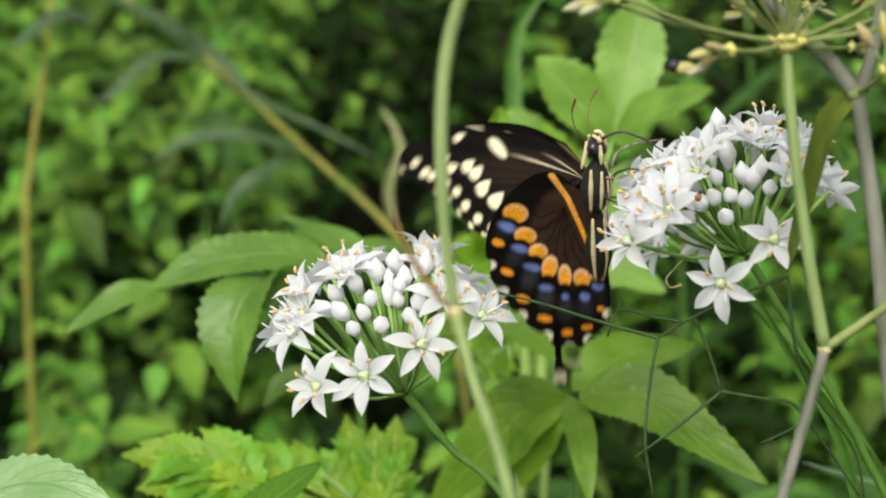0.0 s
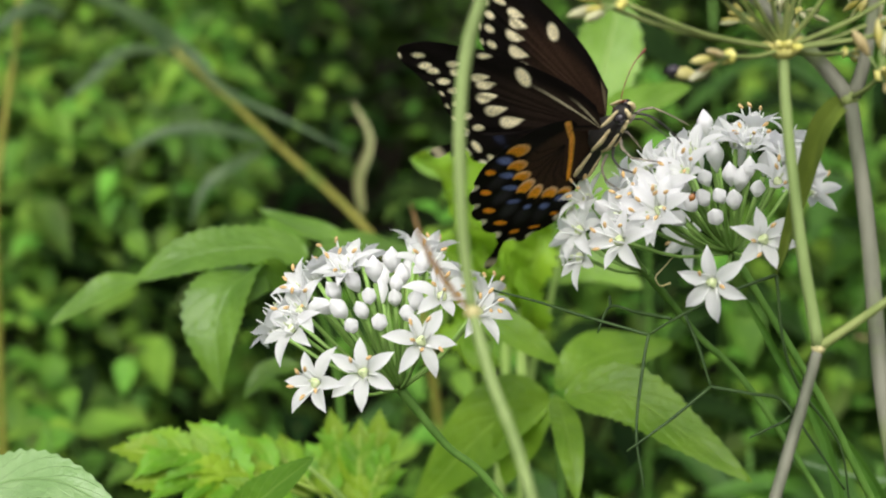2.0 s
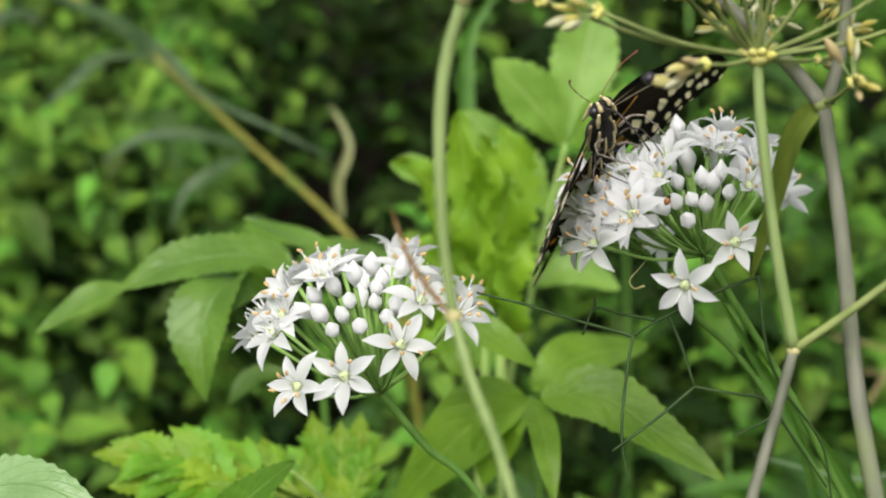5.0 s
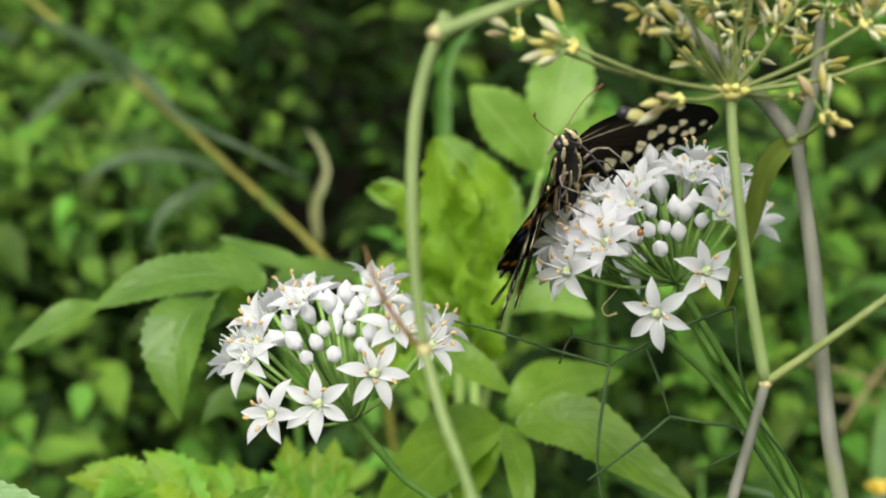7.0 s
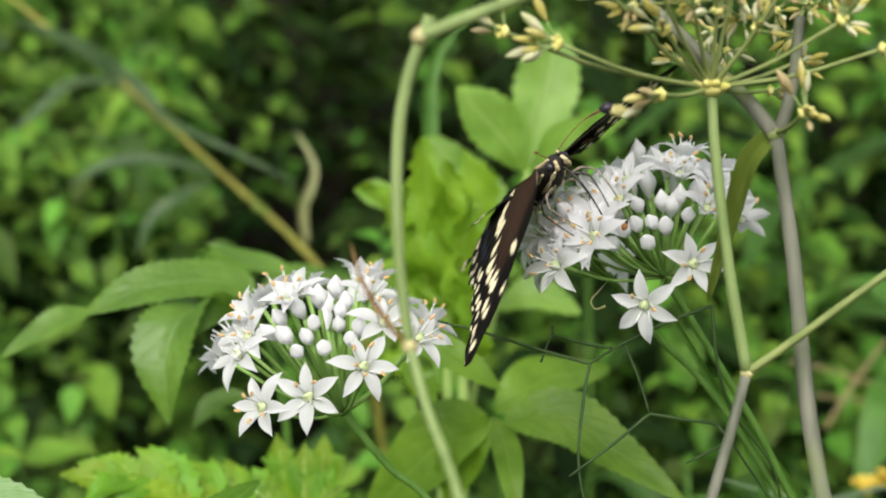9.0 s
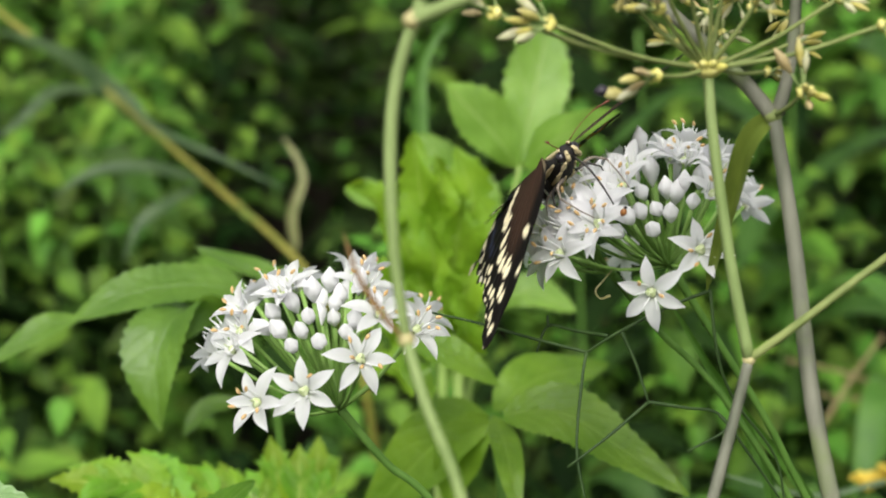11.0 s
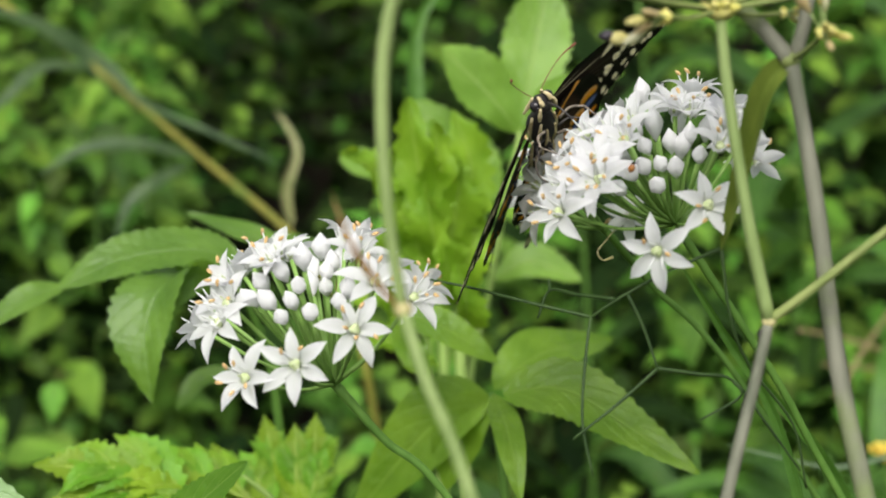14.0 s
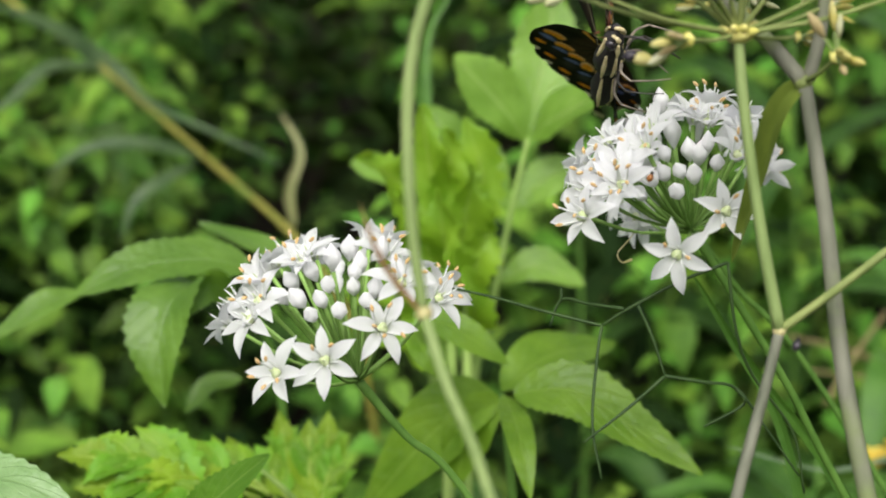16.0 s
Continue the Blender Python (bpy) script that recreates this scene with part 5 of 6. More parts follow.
def hind_color(s, v, x, y, under):
    if under:
        col = over(BROWN, BLACK, soft(v, 0.5, 0.64))
        d, k = near_line(x, y, STRIPE)
        wide = 0.75 - 0.3 * k
        col = over(col, over(AMBER, (0.70, 0.42, 0.16), 0.4 * (1 - k)), 1 - soft(d, wide * 0.75, wide * 1.15))
        for (cx, cy), (bx, by), (rx, ry) in zip(CRESCENTS, BLUES, RUSTS):
            # dark veins of the cell
            d, k = near_line(x, y, [(0.0, 7.0), ((-4.0 + cx) / 2, (10.0 + cy) / 2 - 0.8), (cx + 1.6, cy - 1.6)])
            col = over(col, BLACK, 0.55 * (1 - soft(d, 0.16, 0.42)))
        for k, ((cx, cy), (bx, by), (rx, ry)) in enumerate(zip(CRESCENTS, BLUES, RUSTS)):
            ax, ay = bx - cx, by - cy
            q = math.hypot(ax, ay)
            ax, ay = ax / q, ay / q
            long, wide = ((2.6, 2.8), (2.3, 2.45), (2.2, 2.1), (3.2, 1.75), (3.1, 1.5), (2.6, 1.9), (1.7, 1.6))[k]
            arch = oval(x, y, cx, cy, ax, ay, long, wide, 0.14)
            bite = oval(x, y, cx + (long + 0.5) * ax, cy + (long + 0.5) * ay, ax, ay, 1.5, wide * 0.9, 0.2)
            col = over(col, AMBER, arch)
            pale = arch * (1 - oval(x, y, cx + 0.9 * ax, cy + 0.9 * ay, ax, ay, long * 0.95, wide * 0.9, 0.35))
            col = over(col, (0.80, 0.58, 0.40), pale * (0.4, 0.4, 0.5, 0.8, 0.85, 0.75, 0.6)[k])
            col = over(col, BLACK, bite)
            # bluish dust along the cell, and the blue lunule
            mx, my = bx + 2.2 * (rx - bx) / 6, by + 2.2 * (ry - by) / 6
            col = over(col, (0.05, 0.05, 0.055), (0.2, 0.35, 0.6, 0.8, 0.5, 0.4, 0.2)[k] * oval(x, y, mx, my, rx - bx, ry - by, 3.0, 1.7, 0.7))
            bl, bw = ((2.1, 1.2), (1.9, 1.05), (1.9, 1.0), (1.6, 0.95), (0.85, 0.95), (1.15, 1.2), (1.3, 1.2))[k]
            col = over(col, BLUE, 0.9 * oval(x, y, bx + 0.35 * ax, by + 0.35 * ay, -ay, ax, bl, bw, 0.45))
            ux, uy = rx - cx, ry - cy
            col = over(col, RUST, oval(x, y, rx, ry, -uy, ux, (1.5, 1.55, 1.6, 1.75, 1.3, 1.4, 0.9)[k], (0.95, 0.9, 0.95, 0.9, 0.85, 0.6, 0.7)[k], 0.15))
    else:
        col = over(BROWN, BLACK, soft(v, 0.3, 0.6))
        for k, ((cx, cy), (rx, ry)) in enumerate(zip(CRESCENTS, RUSTS)):
            px, py = cx + 0.25 * (0 - cx), cy + 0.25 * (7 - cy)
            col = over(col, CREAMY, oval(x, y, px, py, rx - cx, ry - cy, 2.6 - 0.15 * k, 2.5, 0.15))
            col = over(col, CREAMY, oval(x, y, rx, ry, cy - ry, rx - cx, 1.7, 1.1, 0.15))
            col = over(col, BLUE, 0.1 * oval(x, y, (cx + rx) / 2, (cy + ry) / 2, rx - cx, ry - cy, 1.4, 1.6, 0.6))
    for nx, ny in NOTCHES:
        if v > 0.90:
            col = over(col, (0.78, 0.72, 0.55), 1 - soft(math.hypot(x - nx, y - ny), 1.15, 1.5))
    return col


def wing_mesh(name, outline, root, side, color, notches, depth, tail=None, ns=190, nv=100):
    """A thin wing with an upper and an under side. outline: margin points from the front edge to the hind edge."""
    edge = curve_points([(x, y, 0) for x, y in outline], ns)
    root = Vector((*root, 0))
    notch = [1 - depth * sum(math.exp(-((m.x - a) ** 2 + (m.y - b) ** 2) / 2.6) for a, b in notches) for m in edge]
    bm = bmesh.new()
    col = bm.verts.layers.float_color.new("scales")
    sheets = []
    for under in (False, True):
        rows = []
        for j in range(nv + 1):
            v = 0.02 + 0.98 * j / nv
            row = []
            for i in range(ns + 1):
                s = i / ns
                p = root + (edge[i] - root) * (v * (1 + (notch[i] - 1) * v ** 3))
                bulge = 0.7 * math.sin(math.pi * v * 0.8) * math.sin(math.pi * s) + 0.14 * math.sin(s * 2 * math.pi * 9) * v
                w = bm.verts.new((p.x * S, side * p.y * S, (bulge + (-0.06 if under else 0.06) * (1 - 0.7 * v)) * S))
                w[col] = (*color(s, v, p.x, p.y, under), 1)
                row.append(w)
            rows.append(row)
        for a, b in zip(rows, rows[1:]):
            for i in range(ns):
                q = (a[i], a[i + 1], b[i + 1], b[i])
                bm.faces.new(q if (under == (side > 0)) else q[::-1])
        sheets.append(rows)
    up, un = sheets
    rim = lambda r: [row[0] for row in r] + r[-1][1:] + [row[-1] for row in r[-2::-1]] + r[0][-2:0:-1]
    a, b = rim(up), rim(un)
    for i in range(len(a)):
        q = (a[i], a[(i + 1) % len(a)], b[(i + 1) % len(a)], b[i])
        try:
            bm.faces.new(q)
        except ValueError:
            pass
    if tail:
        t0, t1, t2, width = tail
        before = set(bm.faces)
        at = lambda p, z: Vector((p[0] * S, side * p[1] * S, z))
        end = at(t2, 0.0)
        neck = end.lerp(at(t1, 0), 0.35)
        for z in (-0.00006, 0.00006):
            blade_into(bm, [at(t0, 0.0003), at(t1, 0.0001), neck], width * 0.5 * S, (0, 0, 1), fold=0.0, n=10, shape=(1.0, 0.12), across=1)
            blade_into(bm, [at(t1, z), neck, end], width * S, (0, 0, 1), fold=0.05, n=12, shape=(1.25, 0.6), across=2)
        for f in bm.faces:
            if f not in before:
                for w in f.verts:
                    r = (Vector((w.co.x / S, side * w.co.y / S)) - Vector(t2)).length
                    w[col] = (*over(BLACK, CREAMY, 0.55 * blot(r, 0, 3.0, 0, 1.6, 1, 0.5)), 1)
    return mesh_of(name, bm, WING)


FORE = [(8, 3), (13, 9), (17, 17), (20.3, 28), (21.3, 37), (20.8, 43), (18.8, 46.6), (16, 46.6), (13.2, 44.6), (11.2, 42.3), (8.7, 39.6), (6.1, 37.1), (2.2, 35.5), (-1.3, 33.3), (-4.2, 30.2), (-5, 26.5), (-3.8, 21), (0, 12), (2, 3)]
HIND = [(5.0, 3.0), (9.6, 6.0), (10.6, 9.5), (9.4, 13.5), (6.8, 18.0), (3.0, 22.3), (-1.5, 25.6), (-5.8, 27.5), (-9.8, 28.3), (-13.8, 28.9), (-17.8, 28.1), (-21.8, 27.9), (-25.6, 26.2), (-29.5, 24.9), (-33.0, 22.5), (-36.6, 21.1), (-38.0, 18.2), (-38.4, 15.6), (-37.0, 13.0), (-34.7, 9.6), (-30.8, 6.2), (-24.0, 4.0), (-15.0, 2.2), (-7.0, 1.2)]
TAIL = ((-29, 18.5), (-38.3, 21.0), (-48.0, 23.6), 3.0)


def build_butterfly():
    root = thing("butterfly", (0, 0, 0), "dark swallowtail butterfly with cream, orange and blue spots", "butterfly")
    bm = bmesh.new()
    lump_into(bm, (0.5 * S, 0, 0), (1, 0, -0.02), 16 * S, 6.8 * S, 0, 10, 16)
    thorax = part("thorax", mesh_of("thorax", bm, BLACK_BODY), root, label="black furry thorax with cream stripes")
    bm = bmesh.new()
    lump_into(bm, (-15 * S, 0, -1.2 * S), (-1, 0, -0.06), 23 * S, 6.6 * S, 0, 14, 16, 0.45, 9, 0.02)
    abdomen = part("abdomen", mesh_of("abdomen", bm, BLACK_BODY), root, label="black abdomen with cream side stripes")
    bm = bmesh.new()
    lump_into(bm, (10.6 * S, 0, 0.3 * S), (1, 0, 0), 5.2 * S, 4.7 * S, 0, 9, 14)
    head = part("head", mesh_of("head", bm, BLACK_BODY), root, label="black head with cream stripes")
    for y in (-1, 1):
        bm = bmesh.new()
        lump_into(bm, (11.8 * S, y * 2.1 * S, 0.5 * S), (0.4, y, 0.1), 2.3 * S, 2.7 * S, 0, 8, 14)
        part("eye", mesh_of("eye", bm, EYE), head, label="shiny black eye")
        bm = bmesh.new()
        feel = [(12.4, 1.0, 2.0), (14.1, 5.0, 3.1), (16.0, 9.2, 3.5), (17.7, 13.0, 2.8)] if y > 0 else [(12.4, -1.0, 2.0), (17, -3.5, 4.0), (22, -5.5, 4.6), (26, -6.5, 3.8)]
        tube_into(bm, [tuple(c * S for c in p) for p in feel], [0.12 * S, 0.1 * S, 0.11 * S, 0.32 * S], 6, 18)
        part("antenna", mesh_of("antenna", bm, ANTENNA), head, label="thin reddish-brown clubbed antenna")
        bm = bmesh.new()
        tube_into(bm, [(13.2 * S, y * 1.3 * S, -1.0 * S), (14.2 * S, y * 1.2 * S, -0.2 * S), (14.3 * S, y * 0.9 * S, 0.9 * S)], [0.6 * S, 0.5 * S, 0.3 * S], 6, 6)
        part("palp", mesh_of("palp", bm, CREAM), head)
        # cream stripes on head, thorax and abdomen
        for pts, r, host in (
            ([(13 * S, y * 1.4 * S, 2.0 * S), (10 * S, y * 2.3 * S, 2.1 * S), (7 * S, y * 3.1 * S, 2.6 * S)], 0.55 * S, head),
            ([(12.8 * S, y * 2.0 * S, -1.1 * S), (10.5 * S, y * 2.4 * S, -1.4 * S), (8.4 * S, y * 2.6 * S, -1.6 * S)], 0.55 * S, head),
            ([(6.6 * S, y * 2.6 * S, 0.6 * S), (2 * S, y * 3.3 * S, 0.3 * S), (-4 * S, y * 2.9 * S, 0.2 * S)], 0.6 * S, thorax),
            ([(6.2 * S, y * 2.1 * S, -1.7 * S), (1.5 * S, y * 2.6 * S, -2.0 * S), (-3.5 * S, y * 2.3 * S, -1.9 * S)], 0.55 * S, thorax),
            ([(4 * S, y * 1.2 * S, -2.9 * S), (0 * S, y * 1.3 * S, -3.2 * S), (-4 * S, y * 1.2 * S, -2.8 * S)], 0.4 * S, thorax),
            ([(-6 * S, y * 2.6 * S, -0.2 * S), (-15 * S, y * 3.1 * S, -0.8 * S), (-23 * S, y * 1.9 * S, -1.4 * S)], 0.6 * S, abdomen),
            ([(-6 * S, y * 1.7 * S, -2.6 * S), (-15 * S, y * 2.0 * S, -3.6 * S), (-22 * S, y * 1.2 * S, -3.2 * S)], 0.5 * S, abdomen),
        ):
            bm = bmesh.new()
            tube_into(bm, pts, [r * 0.5, r, r * 0.5], 7, 10)
            part("stripe", mesh_of("stripe", bm, CREAM), host, label="cream stripe")
        for x0, reach in ((5, 6), (1, 2), (-3, -5)):
            bm = bmesh.new()
            knee = (x0 + reach * 0.55, y * 7.0, -6.0)
            tube_into(bm, [(x0 * S, y * 2.4 * S, -3 * S), (knee[0] * 0.6 * S + x0 * 0.4 * S, y * 5.2 * S, -3.6 * S), tuple(c * S for c in knee)], [0.4 * S, 0.32 * S, 0.22 * S], 6, 8)
            tube_into(bm, [tuple(c * S for c in knee), ((x0 + reach * 0.9) * S, y * 6.2 * S, -10.5 * S), ((x0 + reach * 1.15) * S, y * 5.2 * S, -14 * S)], [0.22 * S, 0.17 * S, 0.12 * S], 6, 8)
            part("leg", mesh_of("leg", bm, LEG if x0 != 1 else LEG_BLACK), root, label="thin jointed leg")
    bm = bmesh.new()
    tube_into(bm, [(13.4 * S, 0, -1.2 * S), (15.5 * S, 0, -5 * S), (14.5 * S, 0, -10 * S), (12 * S, 0, -14.5 * S)], [0.3 * S, 0.24 * S, 0.18 * S], 6, 14)
    part("proboscis", mesh_of("proboscis", bm, LEG_BLACK), head, label="thin black feeding tube")
    wings = {}
    for key, y in (("R", -1), ("L", 1)):
        me = wing_mesh("forewing", FORE, (1, 0.5), y, fore_color, [], 0.0)
        wings[key + "F"] = part("forewing", me, root, Matrix.Translation((3 * S, y * 2 * S, 1.5 * S)), "black forewing with rows of cream spots")
        me = wing_mesh("hindwing", HIND, (0, 0.5), y, hind_color, NOTCHES, 0.032, TAIL)
        wings[key + "H"] = part("hindwing", me, root, Matrix.Translation((-2 * S, y * 2 * S, 0.3 * S)), "scalloped tailed hindwing with orange and blue spots")
    return root, wings


butterfly, wings = build_butterfly()


# ---------------------------------------------------------------- what moves
def swayed(ob, rows):
    """Rows of small shifts from where the thing stands."""
    home = ob.location.copy()
    return [(t, Matrix.Translation(home + Vector((x, y, z)))) for t, x, y, z in rows]


def motions():
    walk(right_head, swayed(right_head, [
        (0, 0.0001, -0.0000, -0.0002),
        (0.5, 0.0001, -0.0001, -0.0003),
        (1, 0.0001, -0.0000, -0.0001),
        (1.5, -0.0000, 0.0000, 0.0000),
        (2, -0.0004, -0.0001, -0.0003),
        (2.5, -0.0004, -0.0001, -0.0002),
        (3, 0.0000, 0.0001, 0.0003),
        (3.5, -0.0001, 0.0001, 0.0002),
        (4, -0.0005, -0.0001, -0.0003),
        (6.5, -0.0010, 0.0000, -0.0000),
        (7, -0.0010, 0.0001, 0.0002),
        (7.5, -0.0006, -0.0000, -0.0001),
        (8, -0.0001, -0.0000, -0.0002),
        (8.5, -0.0005, 0.0001, 0.0002),
        (9, -0.0003, 0.0001, 0.0003),
        (11.5, 0.0009, -0.0000, 0.0001),
        (12, 0.0002, 0.0002, 0.0009),
        (12.5, -0.0008, 0.0002, 0.0007),
        (13, -0.0005, 0.0000, 0.0001),
        (13.5, 0.0005, 0.0000, 0.0003),
        (14, -0.0002, 0.0001, 0.0004),
        (14.5, -0.0015, 0.0000, -0.0002),
        (15, -0.0015, -0.0002, -0.0012),
        (15.5, -0.0005, -0.0000, -0.0002),
        (16, 0.0004, 0.0002, 0.0010),
    ]))
    walk(fennel, swayed(fennel, [
        (0, 0.0001, 0.0001, 0.0002),
        (0.5, 0.0001, 0.0000, 0.0001),
        (1, -0.0002, 0.0000, 0.0001),
        (1.5, 0.0000, 0.0000, 0.0000),
        (2, -0.0001, -0.0000, -0.0000),
        (2.5, -0.0001, -0.0000, -0.0001),
        (3, -0.0002, -0.0001, -0.0002),
        (3.5, -0.0001, -0.0001, -0.0002),
        (4, 0.0000, -0.0001, -0.0002),
        (6.5, 0.0004, -0.0001, -0.0002),
        (7, 0.0004, -0.0001, -0.0004),
        (7.5, 0.0004, -0.0001, -0.0003),
        (8, 0.0004, -0.0001, -0.0002),
        (8.5, 0.0004, -0.0001, -0.0003),
        (9, 0.0003, -0.0001, -0.0004),
        (11.5, -0.0003, -0.0002, -0.0009),
        (12, -0.0001, -0.0002, -0.0009),
        (12.5, 0.0001, -0.0002, -0.0009),
        (13, 0.0000, -0.0003, -0.0012),
        (13.5, -0.0001, -0.0003, -0.0011),
        (14, -0.0003, -0.0002, -0.0009),
        (14.5, -0.0005, -0.0002, -0.0007),
        (15, -0.0006, -0.0003, -0.0011),
        (15.5, -0.0002, -0.0004, -0.0016),
        (16, -0.0008, -0.0004, -0.0016),
    ]))
    walk(dark_bug, swayed(dark_bug, [
        (0, 0.0001, 0.0001, 0.0002),
        (0.5, 0.0001, 0.0000, 0.0001),
        (1, -0.0002, 0.0000, 0.0001),
        (1.5, 0.0000, 0.0000, 0.0000),
        (2, -0.0001, -0.0000, -0.0000),
        (2.5, -0.0001, -0.0000, -0.0001),
        (3, -0.0002, -0.0001, -0.0002),
        (3.5, -0.0001, -0.0001, -0.0002),
        (4, 0.0000, -0.0001, -0.0002),
        (6.5, 0.0004, -0.0001, -0.0002),
        (7, 0.0004, -0.0001, -0.0004),
        (7.5, 0.0004, -0.0001, -0.0003),
        (8, 0.0004, -0.0001, -0.0002),
        (8.5, 0.0004, -0.0001, -0.0003),
        (9, 0.0003, -0.0001, -0.0004),
        (11.5, -0.0003, -0.0002, -0.0009),
        (12, -0.0001, -0.0002, -0.0009),
        (12.5, 0.0001, -0.0002, -0.0009),
        (13, 0.0000, -0.0003, -0.0012),
        (13.5, -0.0001, -0.0003, -0.0011),
        (14, -0.0003, -0.0002, -0.0009),
        (14.5, -0.0005, -0.0002, -0.0007),
        (15, -0.0006, -0.0003, -0.0011),
        (15.5, -0.0002, -0.0004, -0.0016),
        (16, -0.0008, -0.0004, -0.0016),
    ]))
    walk(climbing_bug, swayed(climbing_bug, [
        (0, -0.0113, -0.0147, -0.0248),
        (8, -0.0007, -0.0053, -0.0177),
        (11, -0.0010, -0.0032, -0.0093),
        (12.5, -0.0002, -0.0009, 0.0004),
        (12.8, -0.0007, 0.0002, 0.0036),
        (13.3, 0.0021, 0.0034, 0.0103),
        (13.8, 0.0041, 0.0074, 0.0173),
        (14.3, 0.0054, 0.0075, 0.0208),
        (14.8, 0.0056, 0.0054, 0.0222),
        (15.4, 0.0050, 0.0012, 0.0232),
        (16, 0.0052, -0.0054, 0.0217),
    ]))
    walk(thread_leaf, swayed(thread_leaf, [
        (0, 0.0004, -0.0000, -0.0001),
        (0.5, 0.0003, -0.0000, -0.0001),
        (1, 0.0000, -0.0000, -0.0001),
        (1.5, -0.0000, 0.0000, 0.0000),
        (2, -0.0001, 0.0000, -0.0000),
        (2.5, -0.0000, -0.0001, -0.0002),
        (3, -0.0001, -0.0001, -0.0002),
        (3.5, -0.0001, 0.0000, 0.0001),
        (4, 0.0005, -0.0000, -0.0001),
        (6.5, 0.0018, 0.0001, 0.0006),
        (7, 0.0021, -0.0000, 0.0002),
        (7.5, 0.0023, -0.0001, 0.0001),
        (8, 0.0019, 0.0000, 0.0003),
        (8.5, 0.0011, -0.0001, -0.0002),
        (9, 0.0011, -0.0003, -0.0009),
        (11.5, 0.0003, -0.0002, -0.0007),
        (12, 0.0003, -0.0002, -0.0006),
        (12.5, 0.0008, -0.0001, -0.0002),
        (13, 0.0007, -0.0002, -0.0007),
        (13.5, 0.0002, -0.0002, -0.0009),
        (14, -0.0003, -0.0001, -0.0005),
        (14.5, -0.0010, -0.0001, -0.0008),
        (15, -0.0010, -0.0003, -0.0012),
        (15.5, -0.0012, -0.0004, -0.0018),
        (16, -0.0015, -0.0003, -0.0016),
    ]))
    walk(bent_stalk, swayed(bent_stalk, [
        (0, -0.0006, 0.0001, 0.0004),
        (1, -0.0007, 0.0001, 0.0004),
        (1.5, -0.0006, 0.0001, 0.0004),
        (2, 0.0000, 0.0001, 0.0004),
        (2.5, -0.0003, 0.0001, 0.0004),
        (3, -0.0001, 0.0001, 0.0004),
        (6.5, 0.0003, 0.0001, 0.0004),
        (7, 0.0000, -0.0000, -0.0000),
        (7.5, -0.0006, 0.0000, -0.0000),
        (8, -0.0004, -0.0000, -0.0001),
        (8.5, -0.0004, -0.0001, -0.0004),
        (9, -0.0005, -0.0002, -0.0010),
        (11.5, -0.0010, -0.0006, -0.0025),
        (12, -0.0008, -0.0006, -0.0027),
        (12.5, -0.0004, -0.0006, -0.0025),
        (13, -0.0006, -0.0007, -0.0031),
        (13.5, -0.0006, -0.0008, -0.0034),
        (14, -0.0007, -0.0007, -0.0031),
        (14.5, -0.0015, -0.0007, -0.0030),
        (15, -0.0023, -0.0009, -0.0040),
        (15.5, -0.0031, -0.0008, -0.0041),
        (16, -0.0035, -0.0007, -0.0037),
    ]))
    walk(drooping_plant, swayed(drooping_plant, [
        (0, 0.0004, -0.0002, -0.0006),
        (0.5, 0.0006, -0.0002, -0.0006),
        (1, -0.0001, -0.0001, -0.0004),
        (1.5, -0.0000, 0.0000, 0.0000),
        (2, -0.0003, -0.0000, -0.0001),
        (2.5, -0.0001, -0.0002, -0.0008),
        (3, -0.0003, -0.0001, -0.0005),
        (3.5, 0.0006, -0.0002, -0.0009),
        (4, 0.0006, -0.0002, -0.0008),
        (6.5, 0.0005, -0.0002, -0.0006),
        (7, 0.0004, 0.0002, 0.0007),
        (7.5, 0.0006, -0.0002, -0.0007),
        (8, -0.0001, -0.0002, -0.0008),
        (8.5, -0.0002, -0.0002, -0.0010),
        (9, -0.0000, -0.0003, -0.0012),
        (11.5, -0.0002, -0.0005, -0.0021),
        (12, 0.0007, -0.0003, -0.0010),
        (12.5, 0.0005, -0.0003, -0.0012),
        (13, -0.0005, -0.0004, -0.0016),
        (13.5, 0.0001, -0.0003, -0.0012),
        (14, 0.0005, 0.0000, 0.0002),
        (14.5, -0.0001, 0.0002, 0.0008),
        (15, -0.0007, -0.0001, -0.0004),
        (15.5, -0.0011, -0.0004, -0.0017),
        (16, -0.0012, -0.0006, -0.0025),
    ]))
    walk(lance_plant, swayed(lance_plant, [
        (0, -0.0006, 0.0002, 0.0008),
        (0.5, -0.0009, 0.0002, 0.0007),
        (1, 0.0003, -0.0001, -0.0004),
        (1.5, -0.0000, -0.0000, -0.0000),
        (2, -0.0003, -0.0000, -0.0002),
        (2.5, -0.0005, 0.0000, 0.0002),
        (3, -0.0007, -0.0000, -0.0002),
        (3.5, -0.0007, 0.0001, 0.0002),
        (4, -0.0009, -0.0001, -0.0002),
        (12, 0.0001, -0.0000, -0.0001),
        (12.5, -0.0008, -0.0002, -0.0008),
        (13, 0.0000, -0.0001, -0.0006),
        (13.5, -0.0002, -0.0001, -0.0004),
        (14, -0.0010, -0.0002, -0.0011),
        (14.5, -0.0006, 0.0002, 0.0007),
        (15, -0.0013, -0.0001, -0.0008),
        (15.5, -0.0009, -0.0001, -0.0005),
        (16, -0.0010, -0.0003, -0.0014),
    ]))
